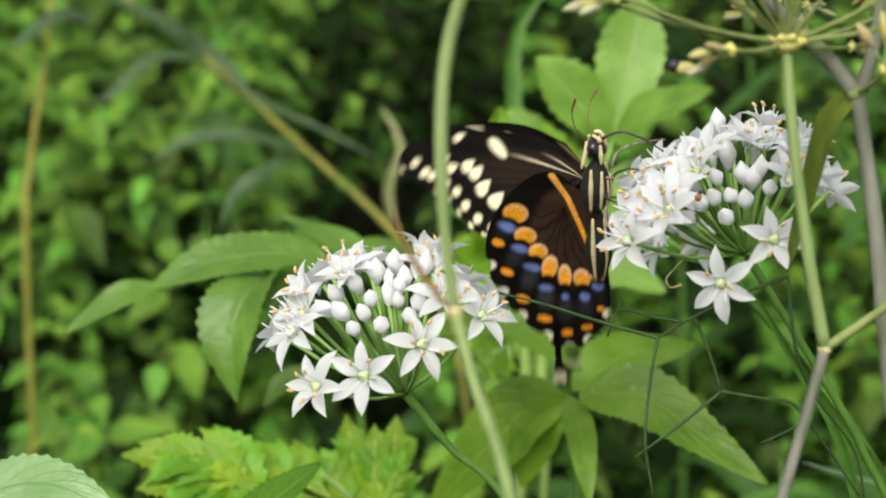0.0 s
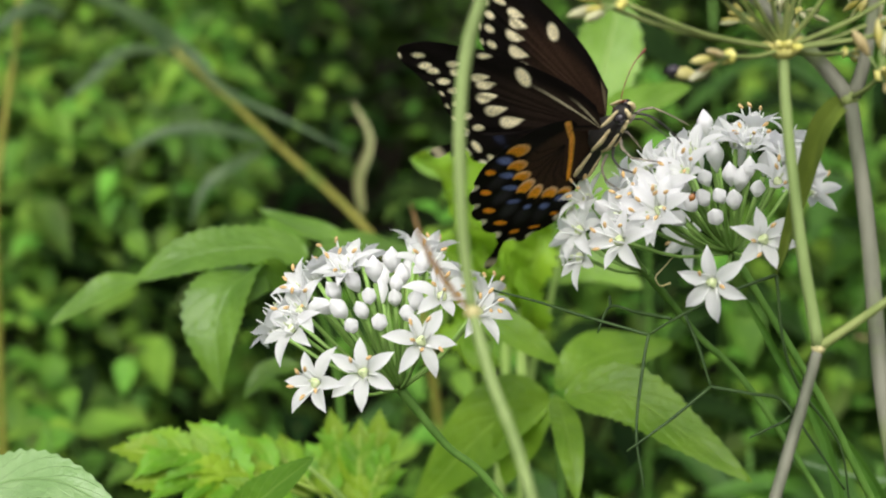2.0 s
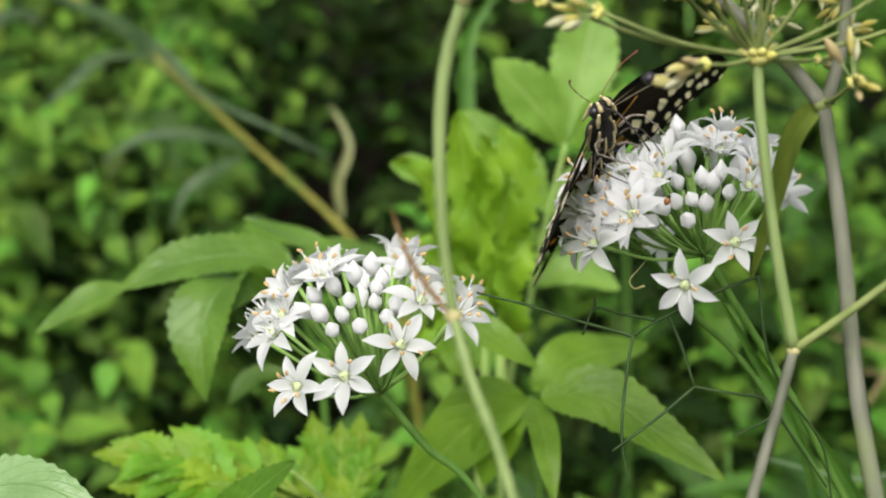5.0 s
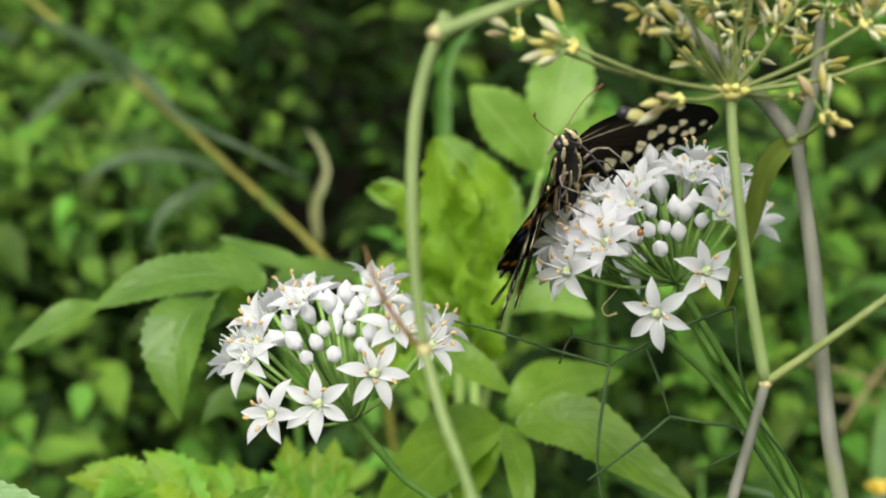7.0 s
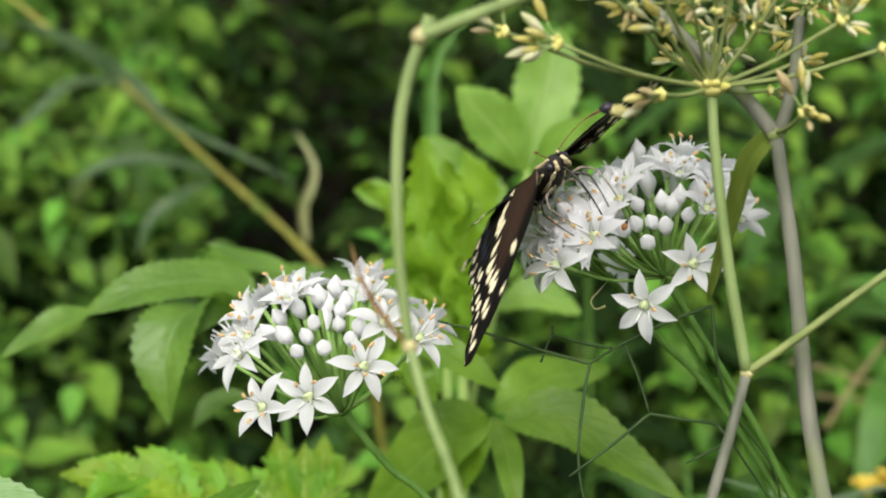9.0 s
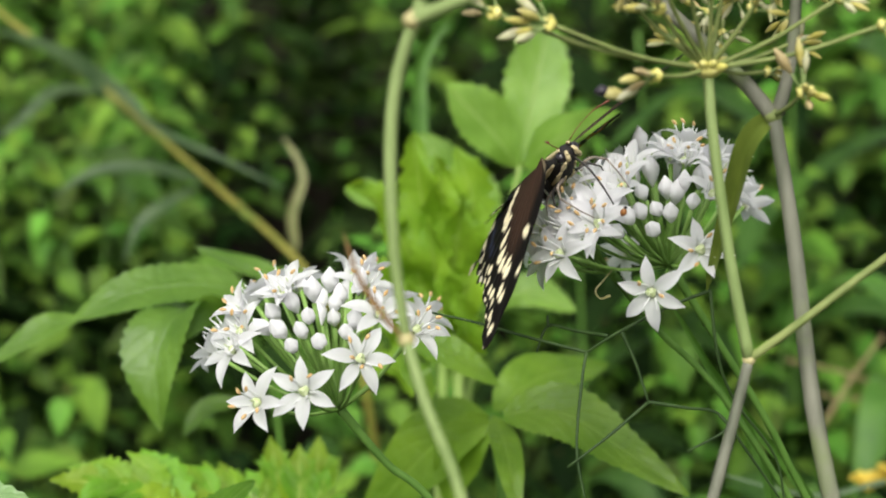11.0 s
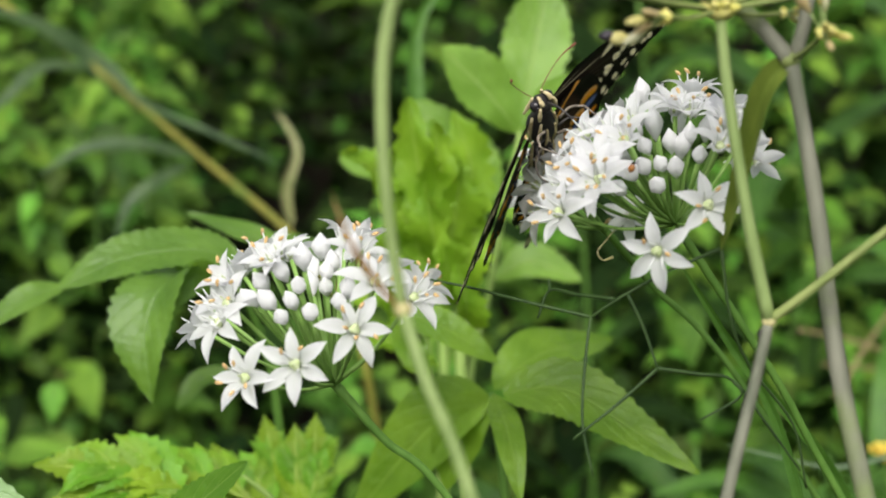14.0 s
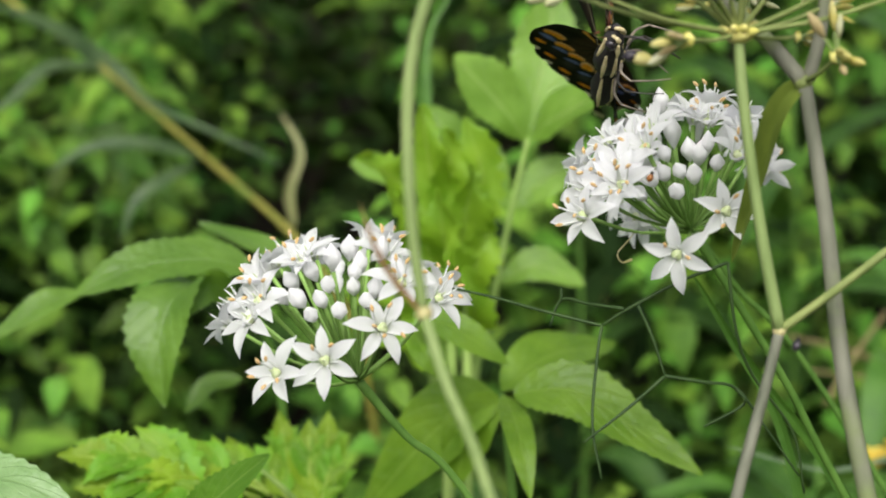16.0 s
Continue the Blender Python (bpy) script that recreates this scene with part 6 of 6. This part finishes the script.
    walk(rear_head, swayed(rear_head, [
        (0, 0.0146, 0.0285, -0.0074),
        (1, 0.0151, 0.0254, -0.0061),
        (1.5, 0.0153, 0.0243, -0.0060),
        (1.9, 0.0042, 0.0221, -0.0084),
        (2, -0.0022, -0.0024, -0.0019),
        (2.5, -0.0026, -0.0043, 0.0017),
        (3, -0.0017, -0.0057, 0.0030),
        (3.5, 0.0022, -0.0049, 0.0047),
        (4, 0.0017, -0.0055, 0.0043),
        (6.5, 0.0024, -0.0068, 0.0040),
        (7, 0.0027, -0.0081, 0.0048),
        (7.5, 0.0022, -0.0099, 0.0049),
        (8, 0.0024, -0.0104, 0.0050),
        (8.5, 0.0018, -0.0117, 0.0060),
        (9, 0.0018, -0.0140, 0.0064),
        (11.5, 0.0037, -0.0036, 0.0026),
        (12, 0.0037, 0.0023, 0.0020),
        (12.5, 0.0030, 0.0072, 0.0009),
        (13, 0.0024, 0.0077, 0.0003),
        (13.5, 0.0035, 0.0102, -0.0002),
        (14, 0.0034, 0.0124, -0.0002),
        (14.5, 0.0017, 0.0098, -0.0011),
        (14.9, 0.0009, 0.0080, -0.0011),
        (15.2, 0.0134, 0.0295, -0.0070),
        (15.5, 0.0213, 0.0270, -0.0045),
        (16, 0.0225, 0.0222, -0.0024),
    ]))
    # body: place and turn; then each wing in the body's space
    walk(butterfly, [
        (0, pose(0.0291, 0.3462, 0.4207, 76.1, -69.8, -90.0)),
        (0.5, pose(0.0308, 0.3486, 0.4256, 68.9, -53.0, -85.2)),
        (1, pose(0.0337, 0.3498, 0.4321, 64.5, -41.9, -78.2)),
        (1.5, pose(0.0371, 0.3497, 0.4339, 53.2, -30.1, -68.2)),
        (2, pose(0.0322, 0.3471, 0.4318, 53.9, -33.4, -69.0)),
        (2.5, pose(0.0261, 0.3424, 0.4278, 64.6, -46.6, -85.8)),
        (2.8, pose(0.0244, 0.3418, 0.4292, 53.0, -45.0, -90.0)),
        (3, pose(0.0276, 0.3415, 0.4296, 43.7, -40.9, -93.8)),
        (3.5, pose(0.0348, 0.3428, 0.4332, 43.7, -40.9, -93.8)),
        (4, pose(0.0369, 0.3423, 0.4336, 43.7, -40.9, -93.8)),
        (6.5, pose(0.0330, 0.3410, 0.4334, 43.7, -40.9, -93.8)),
        (7, pose(0.0335, 0.3395, 0.4336, 43.7, -40.9, -93.8)),
        (7.5, pose(0.0369, 0.3384, 0.4356, 30.2, -35.9, -88.6)),
        (7.7, pose(0.0396, 0.3386, 0.4359, 22.6, -30.4, -86.6)),
        (8, pose(0.0389, 0.3383, 0.4353, 28.0, -28.3, -85.5)),
        (8.5, pose(0.0351, 0.3366, 0.4335, 37.6, -24.9, -83.7)),
        (9, pose(0.0324, 0.3340, 0.4322, 37.6, -24.9, -83.7)),
        (11.5, pose(0.0362, 0.3445, 0.4300, 37.6, -24.9, -83.7)),
        (12, pose(0.0352, 0.3507, 0.4301, 37.6, -24.9, -83.7)),
        (12.5, pose(0.0356, 0.3559, 0.4306, 37.6, -24.9, -83.7)),
        (13, pose(0.0348, 0.3553, 0.4282, 41.6, -35.9, -90.0)),
        (13.5, pose(0.0353, 0.3576, 0.4267, 43.0, -35.9, -91.2)),
        (14, pose(0.0341, 0.3599, 0.4261, 44.5, -35.9, -92.4)),
        (14.5, pose(0.0303, 0.3577, 0.4267, 45.9, -35.9, -93.6)),
        (14.8, pose(0.0318, 0.3560, 0.4276, 53.3, -40.7, -97.6)),
        (15, pose(0.0338, 0.3551, 0.4286, 78.6, -43.0, -99.5)),
        (15.5, pose(0.0406, 0.3539, 0.4383, 69.6, -30.5, -90.0)),
        (16, pose(0.0424, 0.3498, 0.4433, 69.6, -30.5, -90.0)),
    ])
    walk(wings["RF"], [
        (0, pose(0.0026, -0.0018, 0.0011, -110.6, -24.9, 29.5)),
        (0.1, pose(0.0026, -0.0018, 0.0010, -95.5, -38.5, 19.9)),
        (0.2, pose(0.0026, -0.0018, 0.0011, -112.1, -25.8, 27.3)),
        (0.3, pose(0.0026, -0.0018, 0.0010, -95.5, -38.5, 19.9)),
        (0.4, pose(0.0027, -0.0018, 0.0011, -113.5, -26.7, 25.1)),
        (0.5, pose(0.0026, -0.0018, 0.0010, -95.5, -38.5, 19.9)),
        (0.6, pose(0.0027, -0.0017, 0.0010, -114.9, -27.6, 22.9)),
        (0.7, pose(0.0026, -0.0017, 0.0011, -90.3, -35.3, 18.9)),
        (0.8, pose(0.0028, -0.0017, 0.0010, -116.3, -28.6, 20.8)),
        (0.9, pose(0.0027, -0.0017, 0.0013, -85.3, -32.1, 18.2)),
        (1, pose(0.0028, -0.0017, 0.0010, -117.7, -29.7, 18.6)),
        (1.1, pose(0.0028, -0.0016, 0.0014, -80.5, -28.8, 18.0)),
        (1.2, pose(0.0028, -0.0017, 0.0010, -117.7, -29.7, 18.6)),
        (1.3, pose(0.0028, -0.0015, 0.0016, -75.9, -25.5, 18.0)),
        (1.4, pose(0.0028, -0.0017, 0.0010, -117.7, -29.7, 18.6)),
        (1.5, pose(0.0029, -0.0014, 0.0017, -71.4, -22.3, 18.3)),
        (1.6, pose(0.0028, -0.0017, 0.0010, -117.7, -29.7, 18.6)),
        (1.7, pose(0.0029, -0.0014, 0.0017, -71.4, -22.3, 18.3)),
        (1.8, pose(0.0029, -0.0014, 0.0017, -71.4, -22.3, 18.3)),
        (1.9, pose(0.0029, -0.0014, 0.0017, -71.4, -22.3, 18.3)),
        (2, pose(0.0029, -0.0016, 0.0007, -75.7, -18.6, 13.6)),
        (2.5, pose(0.0035, 0.0000, 0.0011, -53.4, -9.2, -2.7)),
        (2.8, pose(0.0027, -0.0018, 0.0014, 6.2, 2.9, 4.4)),
        (3, pose(0.0027, -0.0018, 0.0014, 34.0, 2.3, 9.4)),
        (3.5, pose(0.0027, -0.0018, 0.0014, 29.1, 7.6, 7.0)),
        (4, pose(0.0027, -0.0018, 0.0014, 25.6, 10.2, 5.2)),
        (6.5, pose(0.0027, -0.0018, 0.0014, 34.1, 1.7, 7.0)),
        (7, pose(0.0027, -0.0018, 0.0014, 31.3, 5.3, 0.9)),
        (7.5, pose(0.0029, -0.0015, 0.0015, 29.1, -14.5, -8.6)),
        (7.7, pose(0.0027, -0.0018, 0.0014, 17.8, -3.6, 3.5)),
        (8, pose(0.0028, -0.0018, 0.0020, 26.8, -7.2, -4.5)),
        (8.5, pose(0.0028, -0.0010, 0.0031, 21.2, 8.9, -3.3)),
        (9, pose(0.0028, -0.0010, 0.0032, 26.2, 13.0, -5.1)),
        (11.5, pose(0.0027, -0.0021, 0.0039, 27.5, 9.8, 1.1)),
        (12, pose(0.0025, -0.0026, 0.0028, 28.0, 12.9, -1.2)),
        (12.5, pose(0.0023, -0.0034, 0.0020, 27.5, 15.0, -1.7)),
        (13, pose(0.0027, -0.0018, 0.0014, 28.0, 7.0, -0.9)),
        (13.5, pose(0.0027, -0.0018, 0.0013, 25.9, 8.0, -3.0)),
        (14, pose(0.0027, -0.0018, 0.0013, 23.3, 7.6, -6.6)),
        (14.5, pose(0.0027, -0.0018, 0.0014, 30.8, -1.3, -6.2)),
        (14.8, pose(0.0027, -0.0018, 0.0014, 17.2, -2.4, -2.0)),
        (15, pose(0.0036, -0.0010, 0.0022, -79.0, -19.3, 7.6)),
        (15.5, pose(0.0029, -0.0014, 0.0014, -98.9, -22.8, -5.1)),
        (16, pose(0.0028, -0.0016, 0.0014, -151.1, -16.0, 14.7)),
    ])
    walk(wings["LF"], [
        (0, pose(0.0027, 0.0018, 0.0013, 56.0, -32.0, 19.8)),
        (0.1, pose(0.0027, 0.0018, 0.0013, 10.9, -29.0, 47.2)),
        (0.2, pose(0.0027, 0.0018, 0.0013, 52.5, -31.3, 21.4)),
        (0.3, pose(0.0027, 0.0018, 0.0013, 10.9, -29.0, 47.2)),
        (0.4, pose(0.0027, 0.0018, 0.0013, 49.1, -30.6, 23.0)),
        (0.5, pose(0.0008, -0.0003, 0.0053, 39.6, 32.8, 65.0)),
        (0.6, pose(0.0027, 0.0018, 0.0013, 45.7, -29.8, 24.5)),
        (0.7, pose(0.0027, 0.0018, 0.0013, 12.0, -30.2, 46.4)),
        (0.8, pose(0.0027, 0.0018, 0.0013, 42.4, -28.9, 25.9)),
        (0.9, pose(0.0027, 0.0018, 0.0013, 13.2, -31.3, 45.5)),
        (1, pose(0.0027, 0.0018, 0.0013, 39.1, -28.0, 27.3)),
        (1.1, pose(0.0027, 0.0018, 0.0013, 14.4, -32.5, 44.6)),
        (1.2, pose(0.0027, 0.0018, 0.0013, 39.1, -28.0, 27.3)),
        (1.3, pose(0.0027, 0.0018, 0.0013, 15.7, -33.6, 43.6)),
        (1.4, pose(0.0027, 0.0018, 0.0013, 39.1, -28.0, 27.3)),
        (1.5, pose(0.0027, 0.0018, 0.0013, 16.9, -34.7, 42.6)),
        (1.6, pose(0.0027, 0.0018, 0.0013, 39.1, -28.0, 27.3)),
        (1.7, pose(0.0027, 0.0018, 0.0013, 16.9, -34.7, 42.6)),
        (1.8, pose(0.0027, 0.0018, 0.0013, 16.9, -34.7, 42.6)),
        (1.9, pose(0.0027, 0.0018, 0.0013, 16.9, -34.7, 42.6)),
        (2, pose(0.0025, 0.0015, 0.0012, 77.8, -6.3, 12.2)),
        (2.5, pose(0.0027, 0.0018, 0.0013, 23.4, -13.3, 31.2)),
        (2.8, pose(0.0027, 0.0018, 0.0013, -1.1, -5.4, 45.9)),
        (3, pose(0.0026, 0.0005, 0.0025, -7.0, -8.5, 52.2)),
        (3.5, pose(0.0026, 0.0009, 0.0023, -6.2, -9.8, 53.3)),
        (4, pose(0.0026, 0.0009, 0.0023, -4.2, -7.4, 53.7)),
        (6.5, pose(0.0026, 0.0009, 0.0023, -10.1, -0.8, 48.5)),
        (7, pose(0.0026, 0.0009, 0.0023, -11.6, 1.9, 50.4)),
        (7.5, pose(0.0027, 0.0018, 0.0013, 9.9, -14.6, 53.1)),
        (7.7, pose(0.0027, 0.0018, 0.0014, 23.4, -6.4, 60.0)),
        (8.5, pose(0.0027, 0.0018, 0.0014, 3.5, -0.5, 53.2)),
        (9, pose(0.0026, 0.0016, 0.0014, -2.4, -3.7, 46.3)),
        (11.5, pose(0.0033, 0.0035, 0.0018, 1.9, 5.6, 46.9)),
        (12, pose(0.0027, 0.0018, 0.0013, -3.0, 1.6, 45.7)),
        (12.5, pose(0.0031, 0.0029, 0.0014, -5.2, 1.2, 47.2)),
        (13, pose(0.0027, 0.0018, 0.0013, -4.1, -2.2, 43.2)),
        (13.5, pose(0.0027, 0.0018, 0.0013, -2.2, -2.7, 43.2)),
        (14, pose(0.0027, 0.0018, 0.0013, -1.2, -4.7, 43.7)),
        (14.5, pose(0.0027, 0.0018, 0.0013, 0.0, -9.6, 42.2)),
        (14.8, pose(0.0027, 0.0018, 0.0014, 2.7, -6.8, 42.6)),
        (15, pose(0.0027, 0.0018, 0.0013, 0.2, -19.1, 34.7)),
        (15.5, pose(0.0027, 0.0018, 0.0013, 4.4, -19.6, 45.1)),
        (16, pose(0.0027, 0.0018, 0.0013, 4.4, -19.6, 45.1)),
    ])
    walk(wings["RH"], [
        (0, pose(-0.0015, -0.0016, -0.0003, -78.5, -19.0, -4.4)),
        (0.1, pose(-0.0020, -0.0019, 0.0000, -71.9, -23.4, 8.2)),
        (0.2, pose(-0.0016, -0.0016, -0.0002, -78.7, -20.2, -2.4)),
        (0.3, pose(-0.0020, -0.0019, 0.0000, -71.9, -23.4, 8.2)),
        (0.4, pose(-0.0016, -0.0016, -0.0002, -79.0, -21.5, -0.4)),
        (0.5, pose(-0.0020, -0.0019, 0.0000, -71.9, -23.4, 8.2)),
        (0.6, pose(-0.0016, -0.0016, -0.0002, -79.3, -22.8, 1.6)),
        (0.7, pose(-0.0019, -0.0017, 0.0002, -70.0, -23.6, 6.8)),
        (0.8, pose(-0.0016, -0.0017, -0.0001, -79.7, -24.0, 3.7)),
        (0.9, pose(-0.0018, -0.0016, 0.0004, -68.2, -23.7, 5.5)),
        (1, pose(-0.0016, -0.0017, -0.0001, -80.1, -25.3, 5.8)),
        (1.1, pose(-0.0017, -0.0015, 0.0006, -66.3, -23.7, 4.1)),
        (1.2, pose(-0.0016, -0.0017, -0.0001, -80.1, -25.3, 5.8)),
        (1.3, pose(-0.0017, -0.0013, 0.0008, -64.5, -23.8, 2.8)),
        (1.4, pose(-0.0016, -0.0017, -0.0001, -80.1, -25.3, 5.8)),
        (1.5, pose(-0.0016, -0.0012, 0.0010, -62.6, -23.8, 1.4)),
        (1.6, pose(-0.0016, -0.0017, -0.0001, -80.1, -25.3, 5.8)),
        (1.7, pose(-0.0016, -0.0012, 0.0010, -62.6, -23.8, 1.4)),
        (1.8, pose(-0.0016, -0.0012, 0.0010, -62.6, -23.8, 1.4)),
        (1.9, pose(-0.0016, -0.0012, 0.0010, -62.6, -23.8, 1.4)),
        (2, pose(-0.0026, -0.0006, 0.0008, -52.3, -19.7, 2.1)),
        (2.5, pose(-0.0016, -0.0008, 0.0015, -51.7, -13.8, -3.4)),
        (2.8, pose(-0.0018, -0.0019, 0.0008, 4.6, 5.0, -18.1)),
        (3, pose(-0.0017, -0.0022, 0.0008, 32.4, 11.3, -4.4)),
        (3.5, pose(-0.0016, -0.0022, 0.0011, 27.1, 13.2, -3.7)),
        (4, pose(-0.0016, -0.0022, 0.0012, 23.5, 14.5, -4.4)),
        (6.5, pose(-0.0018, -0.0021, 0.0007, 31.7, 13.4, -11.0)),
        (7, pose(-0.0018, -0.0021, 0.0007, 29.7, 11.7, -10.0)),
        (7.5, pose(-0.0018, -0.0018, 0.0004, 21.9, 3.0, -9.3)),
        (7.7, pose(-0.0018, -0.0018, 0.0003, 18.2, 0.1, -7.5)),
        (8.5, pose(-0.0017, -0.0012, 0.0024, 20.9, 7.8, -10.7)),
        (9, pose(-0.0016, -0.0012, 0.0025, 26.6, 7.9, -7.2)),
        (11.5, pose(-0.0018, -0.0023, 0.0031, 28.1, 4.7, -4.9)),
        (12, pose(-0.0020, -0.0027, 0.0018, 29.3, 3.2, -3.8)),
        (12.5, pose(-0.0022, -0.0035, 0.0010, 29.4, 2.4, -4.0)),
        (13, pose(-0.0017, -0.0021, 0.0008, 27.1, 10.0, -6.6)),
        (13.5, pose(-0.0017, -0.0021, 0.0008, 25.6, 8.8, -4.8)),
        (14, pose(-0.0018, -0.0020, 0.0007, 23.3, 7.8, -7.0)),
        (14.5, pose(-0.0018, -0.0017, 0.0001, 30.4, 5.0, -16.9)),
        (14.8, pose(-0.0018, -0.0018, 0.0003, 17.1, 3.3, -20.1)),
        (15, pose(0.0001, 0.0003, 0.0022, -61.5, -16.0, -11.3)),
        (15.5, pose(-0.0012, -0.0006, -0.0001, -97.5, -21.2, 0.3)),
        (16, pose(-0.0015, 0.0020, -0.0031, -96.4, -25.6, -3.6)),
    ])
    walk(wings["LH"], [
        (0, pose(-0.0018, 0.0021, 0.0001, 59.9, -19.0, 10.9)),
        (0.1, pose(-0.0017, 0.0021, -0.0003, 20.1, -23.9, 26.8)),
        (0.2, pose(-0.0018, 0.0020, 0.0001, 56.5, -19.6, 12.3)),
        (0.3, pose(-0.0017, 0.0021, -0.0003, 20.1, -23.9, 26.8)),
        (0.4, pose(-0.0018, 0.0020, 0.0001, 53.1, -20.1, 13.9)),
        (0.5, pose(-0.0017, 0.0021, -0.0003, 20.1, -23.9, 26.8)),
        (0.6, pose(-0.0018, 0.0020, 0.0001, 49.7, -20.6, 15.4)),
        (0.7, pose(-0.0017, 0.0022, -0.0004, 21.4, -24.7, 26.1)),
        (0.8, pose(-0.0018, 0.0020, 0.0001, 46.2, -20.9, 17.0)),
        (0.9, pose(-0.0017, 0.0022, -0.0004, 22.8, -25.5, 25.4)),
        (1, pose(-0.0018, 0.0020, 0.0001, 42.7, -21.2, 18.7)),
        (1.1, pose(-0.0016, 0.0022, -0.0004, 24.2, -26.3, 24.7)),
        (1.2, pose(-0.0018, 0.0020, 0.0001, 42.7, -21.2, 18.7)),
        (1.3, pose(-0.0016, 0.0023, -0.0004, 25.7, -27.1, 24.0)),
        (1.4, pose(-0.0018, 0.0020, 0.0001, 42.7, -21.2, 18.7)),
        (1.5, pose(-0.0016, 0.0023, -0.0004, 27.1, -27.9, 23.2)),
        (1.6, pose(-0.0018, 0.0020, 0.0001, 42.7, -21.2, 18.7)),
        (1.7, pose(-0.0016, 0.0023, -0.0004, 27.1, -27.9, 23.2)),
        (1.8, pose(-0.0016, 0.0023, -0.0004, 27.1, -27.9, 23.2)),
        (1.9, pose(-0.0016, 0.0023, -0.0004, 27.1, -27.9, 23.2)),
        (2, pose(-0.0018, 0.0021, 0.0001, 77.8, 5.9, 9.6)),
        (2.5, pose(-0.0018, 0.0017, 0.0005, 25.1, -9.6, 22.8)),
        (2.8, pose(-0.0018, 0.0018, 0.0002, -0.1, -5.5, 35.9)),
        (3, pose(-0.0018, 0.0018, 0.0003, 5.0, -7.4, 49.7)),
        (3.5, pose(-0.0018, 0.0018, 0.0002, 6.1, -8.5, 50.1)),
        (4, pose(-0.0018, 0.0018, 0.0004, 8.1, -6.1, 50.3)),
        (6.5, pose(-0.0018, 0.0018, 0.0005, 1.2, 0.2, 48.7)),
        (7, pose(-0.0014, 0.0025, 0.0010, -0.2, 2.9, 50.0)),
        (7.5, pose(-0.0018, 0.0017, 0.0004, 13.3, -11.6, 38.1)),
        (7.7, pose(-0.0014, 0.0014, 0.0016, 24.2, 1.5, 42.2)),
        (8, pose(-0.0019, 0.0016, 0.0002, 12.9, -11.5, 40.2)),
        (8.5, pose(-0.0018, 0.0018, 0.0007, 3.5, 0.4, 38.6)),
        (9, pose(-0.0018, 0.0018, 0.0009, -0.7, 5.7, 38.1)),
        (11.5, pose(-0.0012, 0.0035, 0.0011, -1.8, 2.8, 37.4)),
        (12, pose(-0.0018, 0.0018, 0.0001, -6.0, -1.9, 38.6)),
        (12.5, pose(-0.0014, 0.0029, 0.0000, -8.0, -2.8, 38.2)),
        (13, pose(-0.0018, 0.0018, 0.0002, -3.8, -2.8, 35.0)),
        (13.5, pose(-0.0018, 0.0018, 0.0003, -1.8, -3.0, 34.9)),
        (14, pose(-0.0018, 0.0018, 0.0002, -0.5, -4.9, 35.1)),
        (14.5, pose(-0.0018, 0.0018, -0.0000, 1.3, -9.5, 34.5)),
        (14.8, pose(-0.0018, 0.0018, 0.0003, 3.7, -6.4, 34.5)),
        (15, pose(-0.0015, 0.0020, -0.0007, 5.3, -18.4, 18.7)),
        (15.5, pose(-0.0017, 0.0020, -0.0003, 10.1, -17.4, 27.4)),
        (16, pose(-0.0017, 0.0020, -0.0003, 10.1, -17.4, 27.4)),
    ])


motions()
